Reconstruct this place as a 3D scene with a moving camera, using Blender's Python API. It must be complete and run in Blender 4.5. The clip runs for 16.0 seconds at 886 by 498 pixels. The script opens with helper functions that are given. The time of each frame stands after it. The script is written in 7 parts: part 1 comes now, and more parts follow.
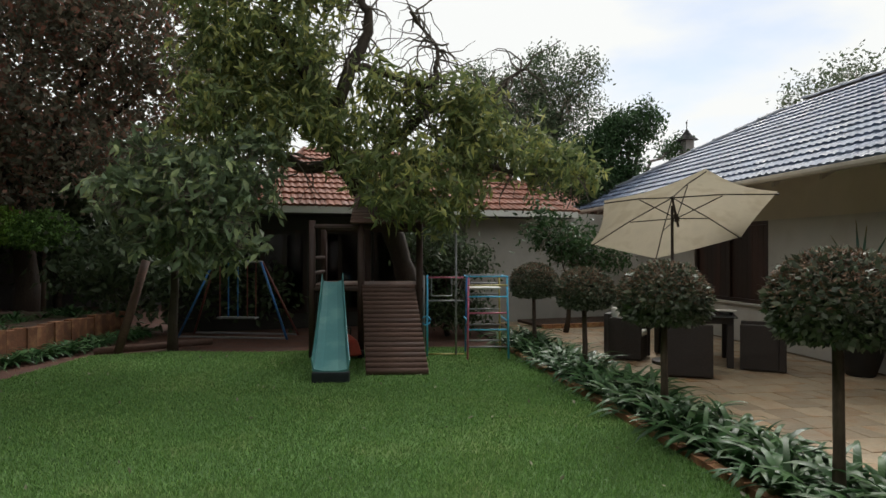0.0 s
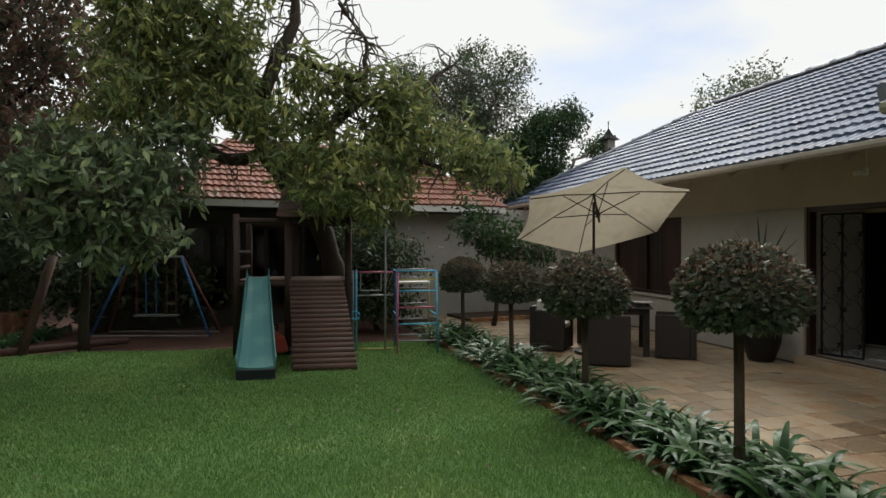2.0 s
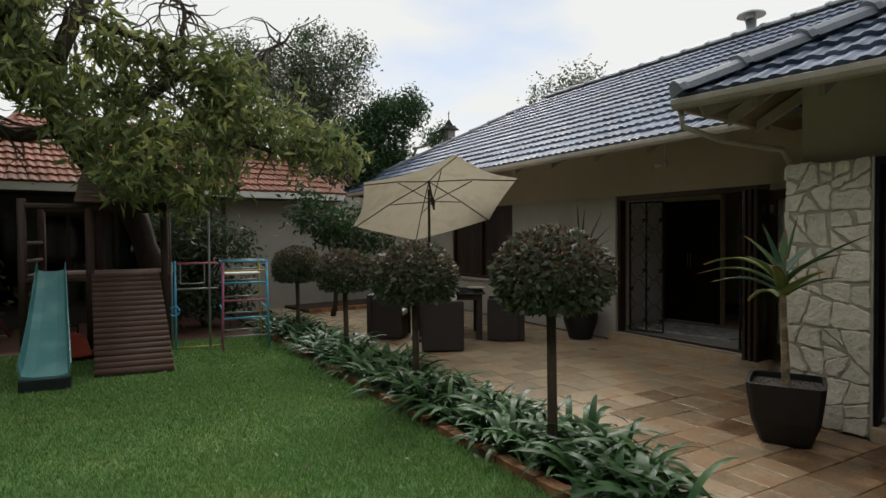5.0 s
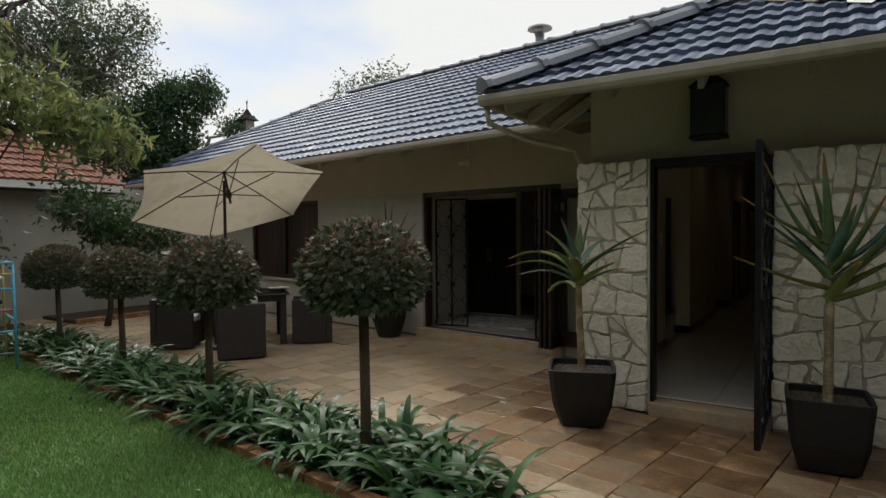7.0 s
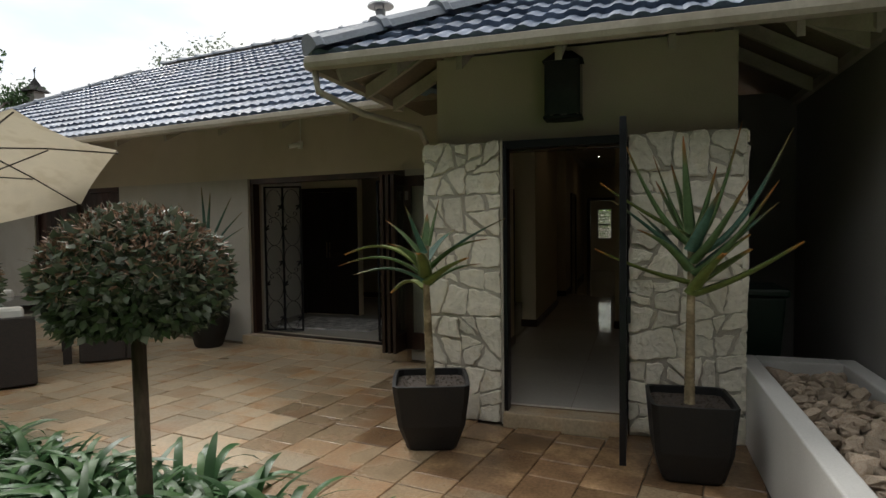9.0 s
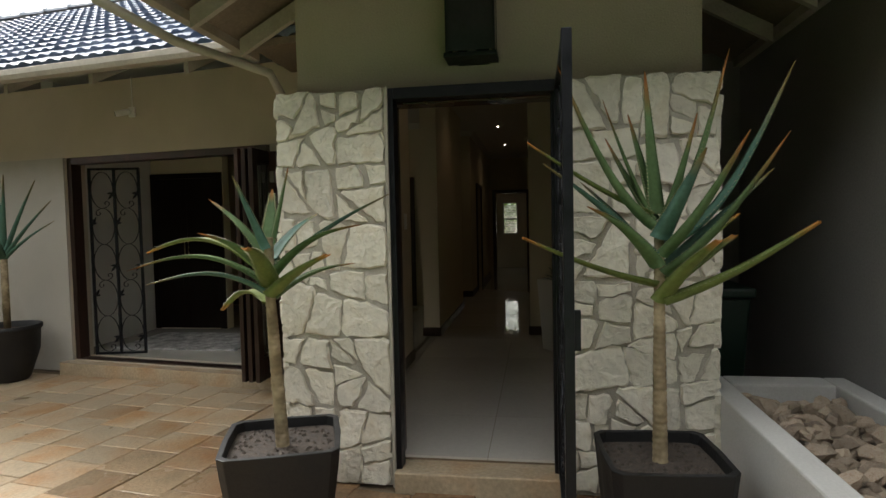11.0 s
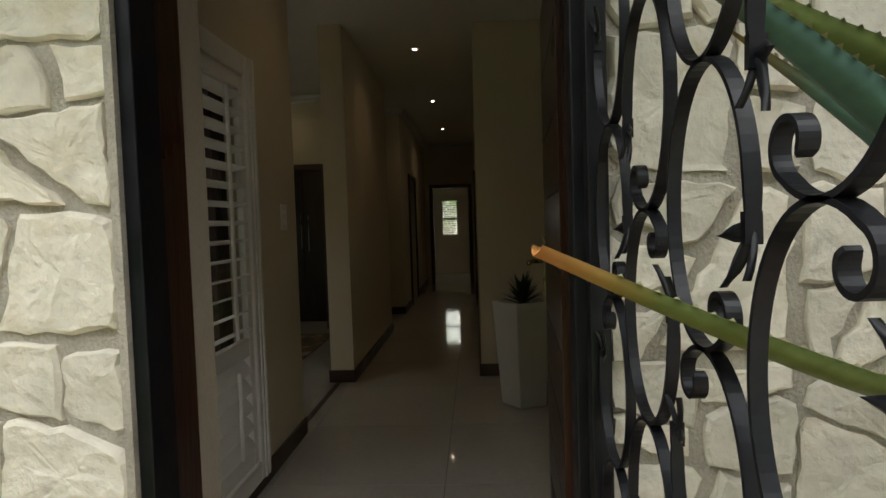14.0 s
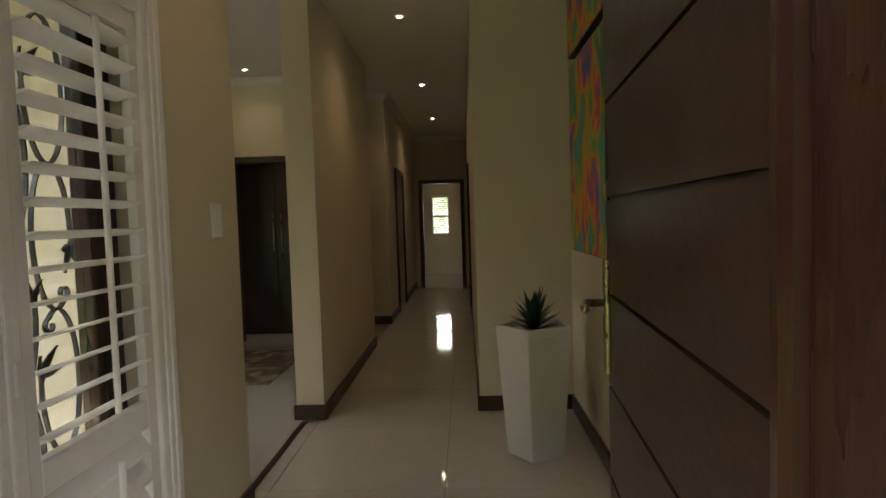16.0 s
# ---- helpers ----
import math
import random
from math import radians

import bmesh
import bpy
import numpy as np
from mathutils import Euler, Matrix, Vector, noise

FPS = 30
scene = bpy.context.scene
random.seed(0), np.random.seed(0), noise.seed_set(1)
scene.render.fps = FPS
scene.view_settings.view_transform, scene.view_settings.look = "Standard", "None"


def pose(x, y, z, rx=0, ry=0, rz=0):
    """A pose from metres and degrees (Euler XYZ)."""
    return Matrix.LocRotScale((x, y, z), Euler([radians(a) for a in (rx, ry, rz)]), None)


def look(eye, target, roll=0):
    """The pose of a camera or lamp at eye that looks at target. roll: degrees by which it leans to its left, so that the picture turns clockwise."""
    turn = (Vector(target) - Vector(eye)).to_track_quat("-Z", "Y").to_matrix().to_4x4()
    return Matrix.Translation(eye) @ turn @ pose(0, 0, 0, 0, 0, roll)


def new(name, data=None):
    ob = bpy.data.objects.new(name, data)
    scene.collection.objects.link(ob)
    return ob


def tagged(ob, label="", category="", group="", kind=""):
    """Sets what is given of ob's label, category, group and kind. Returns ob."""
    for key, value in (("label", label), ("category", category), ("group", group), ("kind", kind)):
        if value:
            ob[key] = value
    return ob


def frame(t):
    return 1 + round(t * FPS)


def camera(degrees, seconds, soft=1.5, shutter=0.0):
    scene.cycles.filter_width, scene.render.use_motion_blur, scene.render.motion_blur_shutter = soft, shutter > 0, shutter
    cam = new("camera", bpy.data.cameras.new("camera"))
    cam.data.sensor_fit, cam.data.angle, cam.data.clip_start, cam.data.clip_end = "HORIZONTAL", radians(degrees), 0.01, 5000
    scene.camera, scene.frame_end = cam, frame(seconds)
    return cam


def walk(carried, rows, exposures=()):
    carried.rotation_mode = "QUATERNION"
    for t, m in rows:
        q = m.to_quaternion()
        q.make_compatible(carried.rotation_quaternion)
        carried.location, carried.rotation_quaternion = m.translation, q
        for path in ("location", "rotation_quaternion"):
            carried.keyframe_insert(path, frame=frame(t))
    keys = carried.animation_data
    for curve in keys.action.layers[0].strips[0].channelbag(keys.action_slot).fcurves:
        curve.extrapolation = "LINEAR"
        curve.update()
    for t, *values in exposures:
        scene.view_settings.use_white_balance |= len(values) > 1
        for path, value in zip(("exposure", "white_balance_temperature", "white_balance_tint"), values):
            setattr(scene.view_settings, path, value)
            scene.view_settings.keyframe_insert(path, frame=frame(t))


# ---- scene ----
cam = camera(73.7, 16.0)
PATH = [
    (0, (0.293, 0.316, 1.701), (0.876, 2.229, 1.71), -0.0),
    (0.5, (0.308, 0.311, 1.703), (0.938, 2.209, 1.708), -0.0),
    (1, (0.309, 0.327, 1.694), (0.994, 2.206, 1.696), 0.1),
    (1.5, (0.311, 0.302, 1.698), (1.051, 2.16, 1.695), -0.0),
    (2, (0.301, 0.279, 1.684), (1.104, 2.111, 1.678), -0.0),
    (2.5, (0.325, 0.256, 1.679), (1.194, 2.057, 1.667), -0.1),
    (3, (0.328, 0.251, 1.67), (1.27, 2.015, 1.654), -0.1),
    (5.5, (0.673, 0.411, 1.659), (2.007, 1.9, 1.609), -0.5),
    (6, (0.723, 0.483, 1.653), (2.173, 1.86, 1.601), -0.5),
    (6.5, (0.754, 0.547, 1.648), (2.325, 1.784, 1.593), -0.5),
    (7, (0.815, 0.606, 1.631), (2.49, 1.698, 1.575), -0.5),
    (7.5, (0.977, 0.64, 1.589), (2.732, 1.598, 1.534), -0.4),
    (8, (1.169, 0.71, 1.606), (2.988, 1.538, 1.543), -0.5),
    (8.5, (1.359, 0.802, 1.595), (3.217, 1.537, 1.528), -0.5),
    (9, (1.601, 0.917, 1.614), (3.499, 1.542, 1.529), -0.7),
    (9.2, (1.712, 0.966, 1.597), (3.629, 1.527, 1.511), -0.6),
    (11.5, (3.348, 1.149, 1.499), (5.325, 1.432, 1.405), -1.4),
    (12, (3.708, 1.189, 1.476), (5.691, 1.432, 1.384), -1.6),
    (12.5, (4.084, 1.201, 1.482), (6.07, 1.416, 1.39), -2.0),
    (13, (4.424, 1.24, 1.486), (6.414, 1.415, 1.394), -1.7),
    (13.5, (4.739, 1.24, 1.472), (6.733, 1.369, 1.379), -1.7),
    (14, (5.064, 1.232, 1.465), (7.059, 1.342, 1.372), -1.8),
    (14.5, (5.342, 1.251, 1.447), (7.337, 1.355, 1.353), -1.8),
    (15, (5.577, 1.274, 1.459), (7.572, 1.37, 1.36), -1.9),
    (15.5, (5.787, 1.281, 1.477), (7.782, 1.366, 1.374), -1.8),
    (16, (5.973, 1.278, 1.501), (7.968, 1.356, 1.395), -1.8),
]
EXPOSURES = [(0.0, 0.02), (3.0, -0.08), (5.5, -0.12), (8.0, 0.0), (9.0, 0.27), (11.5, 1.35), (12.5, 1.6), (13.5, 1.9), (14.5, 2.15), (15.2, 2.95), (16.0, 3.65)]
walk(cam, [(t, look(eye, target, roll)) for t, eye, target, roll in PATH], EXPOSURES)

# ---- world and light ----
world = bpy.data.worlds.new("overcast_sky")
scene.world = world
world.use_nodes = True
wn, wl = world.node_tree.nodes, world.node_tree.links
wn.clear()
sky = wn.new("ShaderNodeTexSky")
sky.sky_type, sky.sun_disc = "NISHITA", False
sky.sun_elevation, sky.sun_rotation, sky.altitude = radians(48), radians(38), 1500
sky_bg = wn.new("ShaderNodeBackground")
sky_bg.inputs["Strength"].default_value = 0.15
wl.new(sky.outputs[0], sky_bg.inputs[0])
# a broken layer of bright cloud over the blue
coord = wn.new("ShaderNodeTexCoord")
stretch = wn.new("ShaderNodeMapping")
stretch.inputs["Scale"].default_value = (1.0, 1.0, 2.6)
cloud_noise = wn.new("ShaderNodeTexNoise")
cloud_noise.inputs["Scale"].default_value, cloud_noise.inputs["Detail"].default_value = 2.2, 6
cloud_ramp = wn.new("ShaderNodeValToRGB")
cloud_ramp.color_ramp.elements[0].position, cloud_ramp.color_ramp.elements[1].position = 0.27, 0.41
cloud_ramp.color_ramp.elements[0].color = (0.55, 0.55, 0.55, 1)
cloud_bg = wn.new("ShaderNodeBackground")
cloud_bg.inputs["Color"].default_value, cloud_bg.inputs["Strength"].default_value = (0.985, 1.0, 0.985, 1), 0.96
sky_mix = wn.new("ShaderNodeMixShader")
world_out = wn.new("ShaderNodeOutputWorld")
wl.new(coord.outputs["Generated"], stretch.inputs[0])
wl.new(stretch.outputs[0], cloud_noise.inputs["Vector"])
wl.new(cloud_noise.outputs[0], cloud_ramp.inputs[0])
wl.new(cloud_ramp.outputs[0], sky_mix.inputs[0])
wl.new(sky_bg.outputs[0], sky_mix.inputs[1])
wl.new(cloud_bg.outputs[0], sky_mix.inputs[2])
wl.new(sky_mix.outputs[0], world_out.inputs[0])

sun = new("sun", bpy.data.lights.new("sun", "SUN"))
sun.data.energy, sun.data.angle, sun.data.color = 2.1, radians(25), (1.0, 0.97, 0.92)
sun.matrix_world = pose(0, 0, 20, 42, 0, 142)

# ---- helpers of this scene ----
WING_ANGLE = 8.5
WING = Matrix.Translation((8.52, 6.0, 0)) @ Matrix.Rotation(radians(-WING_ANGLE), 4, "Z")
rng = random.Random(7)


def uni(a, b):
    return rng.uniform(a, b)


class Build:
    """Gathers vertices and faces for one mesh."""

    def __init__(self):
        self.v, self.f = [], []

    def add(self, verts, faces):
        n = len(self.v)
        self.v.extend(tuple(p) for p in verts)
        self.f.extend(tuple(i + n for i in face) for face in faces)
        return self

    def box(self, x0, y0, z0, x1, y1, z1, m=None):
        pts = [Vector((x, y, z)) for z in (z0, z1) for x, y in ((x0, y0), (x1, y0), (x1, y1), (x0, y1))]
        if m is not None:
            pts = [m @ p for p in pts]
        return self.add(pts, [(3, 2, 1, 0), (4, 5, 6, 7), (0, 1, 5, 4), (1, 2, 6, 5), (2, 3, 7, 6), (3, 0, 4, 7)])

    def tube(self, pts, r, n=6, closed=False, flat=1.0, side=None):
        """A tube along pts; r is one radius or one for each point; flat squeezes it across its second axis."""
        pts = [Vector(p) for p in pts]
        rs = r if isinstance(r, (list, tuple)) else [r] * len(pts)
        k, base = len(pts), len(self.v)
        for i, p in enumerate(pts):
            a = pts[(i - 1) % k] if closed or i else p
            b = pts[(i + 1) % k] if closed or i < k - 1 else p
            t = (b - a).normalized()
            if side is None:
                side = t.orthogonal().normalized() if abs(t.z) > 0.9 else t.cross(Vector((0, 0, 1))).normalized()
            side = (side - t * side.dot(t)).normalized()
            up = side.cross(t)
            for j in range(n):
                g = 2 * math.pi * (j + 0.5) / n
                self.v.append(tuple(p + rs[i] * (side * math.cos(g) + up * math.sin(g) * flat)))
        for i in range(k if closed else k - 1):
            for j in range(n):
                q = base + i * n, base + ((i + 1) % k) * n
                self.f.append((q[0] + j, q[0] + (j + 1) % n, q[1] + (j + 1) % n, q[1] + j))
        if not closed:
            self.f.append(tuple(base + j for j in reversed(range(n))))
            self.f.append(tuple(base + (k - 1) * n + j for j in range(n)))
        return self

    def lathe(self, profile, n=16, centre=(0, 0), squash=1.0, turn=0.0):
        """Turns (radius, height) pairs round a vertical axis."""
        base = len(self.v)
        for r, z in profile:
            for j in range(n):
                g = 2 * math.pi * j / n + turn
                self.v.append((centre[0] + r * math.cos(g), centre[1] + r * squash * math.sin(g), z))
        for i in range(len(profile) - 1):
            for j in range(n):
                a, b = base + i * n, base + (i + 1) * n
                self.f.append((a + j, a + (j + 1) % n, b + (j + 1) % n, b + j))
        self.f.append(tuple(base + j for j in reversed(range(n))))
        self.f.append(tuple(base + (len(profile) - 1) * n + j for j in range(n)))
        return self

    def prism(self, outline, depth, m=None):
        """A flat outline (x, y) from z = 0 to depth."""
        k = len(outline)
        pts = [Vector((x, y, 0)) for x, y in outline] + [Vector((x, y, depth)) for x, y in outline]
        if m is not None:
            pts = [m @ p for p in pts]
        faces = [tuple(reversed(range(k))), tuple(range(k, 2 * k))]
        faces += [(i, (i + 1) % k, k + (i + 1) % k, k + i) for i in range(k)]
        return self.add(pts, faces)

    def mesh(self, name, material, smooth=False):
        me = bpy.data.meshes.new(name)
        me.from_pydata(self.v, [], self.f)
        me.materials.append(material)
        if smooth:
            me.shade_smooth()
        me.update()
        return me

    def thing(self, name, material, label="", category="", group="", kind="", m=None, smooth=False, bevel=0.0, parent=None):
        ob = new(name, self.mesh(name, material, smooth))
        if m is not None:
            ob.matrix_world = m
        if parent is not None:
            ob.parent = parent
        if bevel:
            mod = ob.modifiers.new("edge", "BEVEL")
            mod.width, mod.segments, mod.limit_method = bevel, 2, "ANGLE"
        return tagged(ob, label, category, group, kind)

    def part(self, name, material, parent, label="", smooth=False, bevel=0.0):
        return self.thing(name, material, label, smooth=smooth, bevel=bevel, parent=parent)


def empty(name, label, category, m=None, group="", kind=""):
    ob = new(name)
    ob.empty_display_size = 0.1
    if m is not None:
        ob.matrix_world = m
    return tagged(ob, label, category, group, kind)


def big_mesh(name, verts, tris, material):
    """A mesh of many triangles from arrays."""
    me = bpy.data.meshes.new(name)
    me.vertices.add(len(verts))
    me.vertices.foreach_set("co", np.asarray(verts, np.float32).ravel())
    me.loops.add(tris.size)
    me.loops.foreach_set("vertex_index", tris.astype(np.int32).ravel())
    me.polygons.add(len(tris))
    me.polygons.foreach_set("loop_start", np.arange(0, tris.size, tris.shape[1], dtype=np.int32))
    me.update(calc_edges=True)
    me.materials.append(material)
    return me


# ---- materials ----
def surface(name, colour, rough=0.7, vary=0.25, scale=6.0, fine=60.0, bump=0.2, metal=0.0, spec=0.5, second=None, second_at=(0.5, 0.62),
            pieces=0.0, islands=0.0, stretch=(1, 1, 1), coat=0.0, trans=0.0, detail=5.0, relief=0.01):
    """A procedural surface: a base colour varied at two scales, a second colour in patches, relief, and a tone of its own for each piece."""
    mt = bpy.data.materials.new(name)
    mt.use_nodes = True
    nt = mt.node_tree
    nd, lk = nt.nodes, nt.links
    b = nd["Principled BSDF"]
    b.inputs["Metallic"].default_value = metal
    b.inputs["Specular IOR Level"].default_value = spec
    b.inputs["Coat Weight"].default_value = coat
    b.inputs["Coat Roughness"].default_value = 0.08
    tc = nd.new("ShaderNodeTexCoord")
    mp = nd.new("ShaderNodeMapping")
    mp.inputs["Scale"].default_value = stretch
    lk.new(tc.outputs["Object"], mp.inputs[0])
    vec = mp.outputs[0]
    rnd = None
    if pieces or islands:
        if pieces:
            rnd = nd.new("ShaderNodeObjectInfo").outputs["Random"]
        else:
            rnd = nd.new("ShaderNodeNewGeometry").outputs["Random Per Island"]
        shift = nd.new("ShaderNodeVectorMath")
        shift.operation = "MULTIPLY_ADD"
        lk.new(rnd, shift.inputs[0])
        shift.inputs[1].default_value = (37.0, 19.0, 53.0)
        lk.new(vec, shift.inputs[2])
        vec = shift.outputs[0]
    big, small = nd.new("ShaderNodeTexNoise"), nd.new("ShaderNodeTexNoise")
    for node, sc in ((big, scale), (small, fine)):
        node.inputs["Scale"].default_value, node.inputs["Detail"].default_value = sc, detail
        lk.new(vec, node.inputs["Vector"])
    def grey(sock, lo, hi, a=0.3, c=0.7):
        r = nd.new("ShaderNodeMapRange")
        r.inputs[1].default_value, r.inputs[2].default_value, r.inputs[3].default_value, r.inputs[4].default_value = a, c, lo, hi
        lk.new(sock, r.inputs[0])
        return r.outputs[0]
    def times(p, q):
        mnode = nd.new("ShaderNodeMath")
        mnode.operation = "MULTIPLY"
        lk.new(p, mnode.inputs[0]), lk.new(q, mnode.inputs[1])
        return mnode.outputs[0]
    col = nd.new("ShaderNodeMix")
    col.data_type = "RGBA"
    col.inputs["A"].default_value = (*colour, 1)
    col.inputs["B"].default_value = (*(second or colour), 1)
    lk.new(grey(big.outputs[0], 0, 1, *second_at), col.inputs["Factor"])
    tone = times(grey(big.outputs[0], 1 - vary, 1 + vary), grey(small.outputs[0], 1 - 0.6 * vary, 1 + 0.6 * vary))
    if rnd is not None:
        amount = pieces or islands
        tone = times(tone, grey(rnd, 1 - amount, 1 + amount, 0, 1))
    scaled = nd.new("ShaderNodeVectorMath")
    scaled.operation = "SCALE"
    lk.new(col.outputs["Result"], scaled.inputs[0]), lk.new(tone, scaled.inputs["Scale"])
    lk.new(scaled.outputs[0], b.inputs["Base Color"])
    lk.new(grey(big.outputs[0], max(0.02, rough * 0.75), min(1, rough * 1.2)), b.inputs["Roughness"])
    if bump:
        bp = nd.new("ShaderNodeBump")
        bp.inputs["Strength"].default_value, bp.inputs["Distance"].default_value = bump, relief
        lk.new(small.outputs[0], bp.inputs["Height"])
        lk.new(bp.outputs[0], b.inputs["Normal"])
    if trans:
        out = nd["Material Output"]
        tl, mx = nd.new("ShaderNodeBsdfTranslucent"), nd.new("ShaderNodeMixShader")
        mx.inputs[0].default_value = trans
        lk.new(scaled.outputs[0], tl.inputs[0])
        lk.new(b.outputs[0], mx.inputs[1]), lk.new(tl.outputs[0], mx.inputs[2]), lk.new(mx.outputs[0], out.inputs[0])
    return mt


def glow(name, colour, strength):
    mt = bpy.data.materials.new(name)
    mt.use_nodes = True
    b = mt.node_tree.nodes["Principled BSDF"]
    b.inputs["Base Color"].default_value = (*colour, 1)
    b.inputs["Emission Color"].default_value = (*colour, 1)
    b.inputs["Emission Strength"].default_value = strength
    return mt


def clear_glass(name, tint=(0.9, 0.95, 0.93), rough=0.0):
    mt = bpy.data.materials.new(name)
    mt.use_nodes = True
    b = mt.node_tree.nodes["Principled BSDF"]
    b.inputs["Base Color"].default_value = (*tint, 1)
    b.inputs["Transmission Weight"].default_value, b.inputs["Roughness"].default_value = 1.0, rough
    b.inputs["IOR"].default_value = 1.45
    return mt


M_WALL = surface("cream_plaster", (0.54, 0.475, 0.375), 0.85, 0.08, 1.5, 90, 0.25, second=(0.49, 0.43, 0.33))
M_WALL_LOW = surface("pale_plaster", (0.45, 0.425, 0.375), 0.85, 0.08, 1.5, 90, 0.25, second=(0.4, 0.37, 0.32))
M_GARDEN_WALL = surface("dark_grey_plaster", (0.23, 0.22, 0.215), 0.9, 0.12, 1.2, 70, 0.3)
M_WHITE_WALL = surface("white_plaster", (0.45, 0.43, 0.39), 0.85, 0.1, 1.4, 80, 0.25, second=(0.38, 0.36, 0.32))
M_PLANTER_WALL = surface("pale_grey_plaster", (0.55, 0.54, 0.52), 0.85, 0.08, 2.0, 90, 0.2)
M_TRIM = surface("cream_painted_wood", (0.47, 0.43, 0.36), 0.6, 0.12, 3.0, 50, 0.1, second=(0.36, 0.32, 0.26))
M_GUTTER = surface("cream_gutter_paint", (0.45, 0.405, 0.335), 0.5, 0.12, 2.5, 40, 0.08, second=(0.35, 0.31, 0.25))
M_SOFFIT = surface("dark_roof_boards", (0.2, 0.16, 0.12), 0.8, 0.2, 4, 40, 0.3)
M_ROOF = surface("blue_grey_roof_tile", (0.085, 0.12, 0.195), 0.55, 0.28, 1.4, 45, 0.4, second=(0.215, 0.25, 0.325), second_at=(0.46, 0.72), islands=0.2)
M_ROOF_PIECE = surface("blue_grey_roof_tile_piece", (0.085, 0.12, 0.195), 0.55, 0.28, 1.4, 45, 0.4, second=(0.215, 0.25, 0.325), second_at=(0.46, 0.72), pieces=0.2)
M_RIDGE = surface("blue_grey_ridge_cap", (0.2, 0.225, 0.27), 0.5, 0.2, 3, 50, 0.3)
M_RED_ROOF = surface("red_clay_tile", (0.25, 0.09, 0.052), 0.75, 0.25, 2.0, 40, 0.3, second=(0.2, 0.09, 0.06), islands=0.25)
M_STONE = surface("cream_fieldstone", (0.8, 0.755, 0.65), 0.95, 0.1, 5, 26, 0.9, second=(0.62, 0.55, 0.42), second_at=(0.58, 0.76), pieces=0.1, detail=12, relief=0.016, spec=0.2)
M_MORTAR = surface("grey_mortar", (0.47, 0.435, 0.37), 0.95, 0.15, 9, 120, 0.7)
M_PAVER = surface("sandstone_paver", (0.46, 0.365, 0.25), 0.36, 0.24, 2.4, 45, 0.4, second=(0.31, 0.175, 0.08), second_at=(0.45, 0.7), pieces=0.22, detail=7)
M_PAVER_STUFF = surface("sandstone_paver_joined", (0.46, 0.365, 0.25), 0.36, 0.24, 2.4, 45, 0.4, second=(0.31, 0.175, 0.08), second_at=(0.45, 0.7), islands=0.22, detail=7)
# two darker pavers: damp by the door, plus the entrance's shade in their colour
M_PAVER_DAMP_SHADE = surface("half_damp_shaded_sandstone_paver", (0.33, 0.24, 0.15), 0.28, 0.28, 2.6, 45, 0.35, second=(0.22, 0.12, 0.06), second_at=(0.45, 0.7), pieces=0.22, detail=7)
M_PAVER_WET_SHADE = surface("damp_shaded_sandstone_paver", (0.2, 0.12, 0.065), 0.2, 0.3, 3.0, 45, 0.25, second=(0.3, 0.19, 0.1), second_at=(0.5, 0.72), pieces=0.25, detail=7)
M_GROUT = surface("brown_grout", (0.17, 0.125, 0.08), 0.95, 0.2, 10, 100, 0.4)
M_BRICK = surface("clay_brick", (0.4, 0.19, 0.09), 0.85, 0.25, 6, 60, 0.6, second=(0.5, 0.3, 0.14), pieces=0.25)
M_SOIL = surface("dark_soil", (0.06, 0.035, 0.022), 0.95, 0.4, 6, 60, 1.0)
M_RED_SOIL = surface("red_brown_soil", (0.1, 0.045, 0.03), 0.95, 0.35, 4, 50, 0.9)
M_LAWN = surface("lawn_ground", (0.1, 0.2, 0.05), 0.95, 0.3, 0.8, 90, 0.8, second=(0.165, 0.21, 0.07))
M_DARK_WOOD = surface("dark_stained_wood", (0.026, 0.013, 0.009), 0.38, 0.3, 3, 40, 0.25, stretch=(1, 1, 0.12), second=(0.042, 0.018, 0.012))
M_DOOR_WOOD = surface("brown_door_wood", (0.022, 0.011, 0.007), 0.3, 0.25, 2.5, 60, 0.12, spec=0.35, stretch=(0.35, 1, 1), second=(0.027, 0.012, 0.007))
M_RED_WOOD = surface("red_mahogany_frame", (0.032, 0.0095, 0.0055), 0.3, 0.3, 5, 40, 0.25, stretch=(1, 1, 0.15), coat=0.45)
M_IRON = surface("black_wrought_iron", (0.009, 0.0095, 0.013), 0.42, 0.3, 12, 60, 0.07, metal=0.2, spec=0.4)
M_IN_WALL = surface("cream_interior_paint", (0.615, 0.545, 0.4), 0.75, 0.04, 1.0, 140, 0.08)
M_IN_WHITE = surface("white_interior_paint", (0.74, 0.73, 0.69), 0.7, 0.04, 1.0, 140, 0.06)
M_CEIL = surface("white_ceiling_paint", (0.66, 0.64, 0.6), 0.85, 0.03, 1.0, 120, 0.05)
M_FLOOR = surface("polished_cream_porcelain", (0.56, 0.53, 0.48), 0.05, 0.05, 1.2, 30, 0.0, spec=0.6, coat=0.35, pieces=0.03)
M_SKIRT = surface("dark_brown_skirting", (0.055, 0.032, 0.024), 0.4, 0.2, 4, 60, 0.15)
M_SHUTTER = surface("white_shutter_paint", (0.8, 0.79, 0.75), 0.4, 0.04, 3, 80, 0.05)
# dark small parts; on recessed walls and the soffit this colour stands for shade
M_DARK = surface("dark_finish_and_shade", (0.05, 0.047, 0.043), 0.6, 0.2, 2, 30, 0.1)
M_GLASS = clear_glass("window_glass")

# ---- large structure ----
FLOOR = 0.13


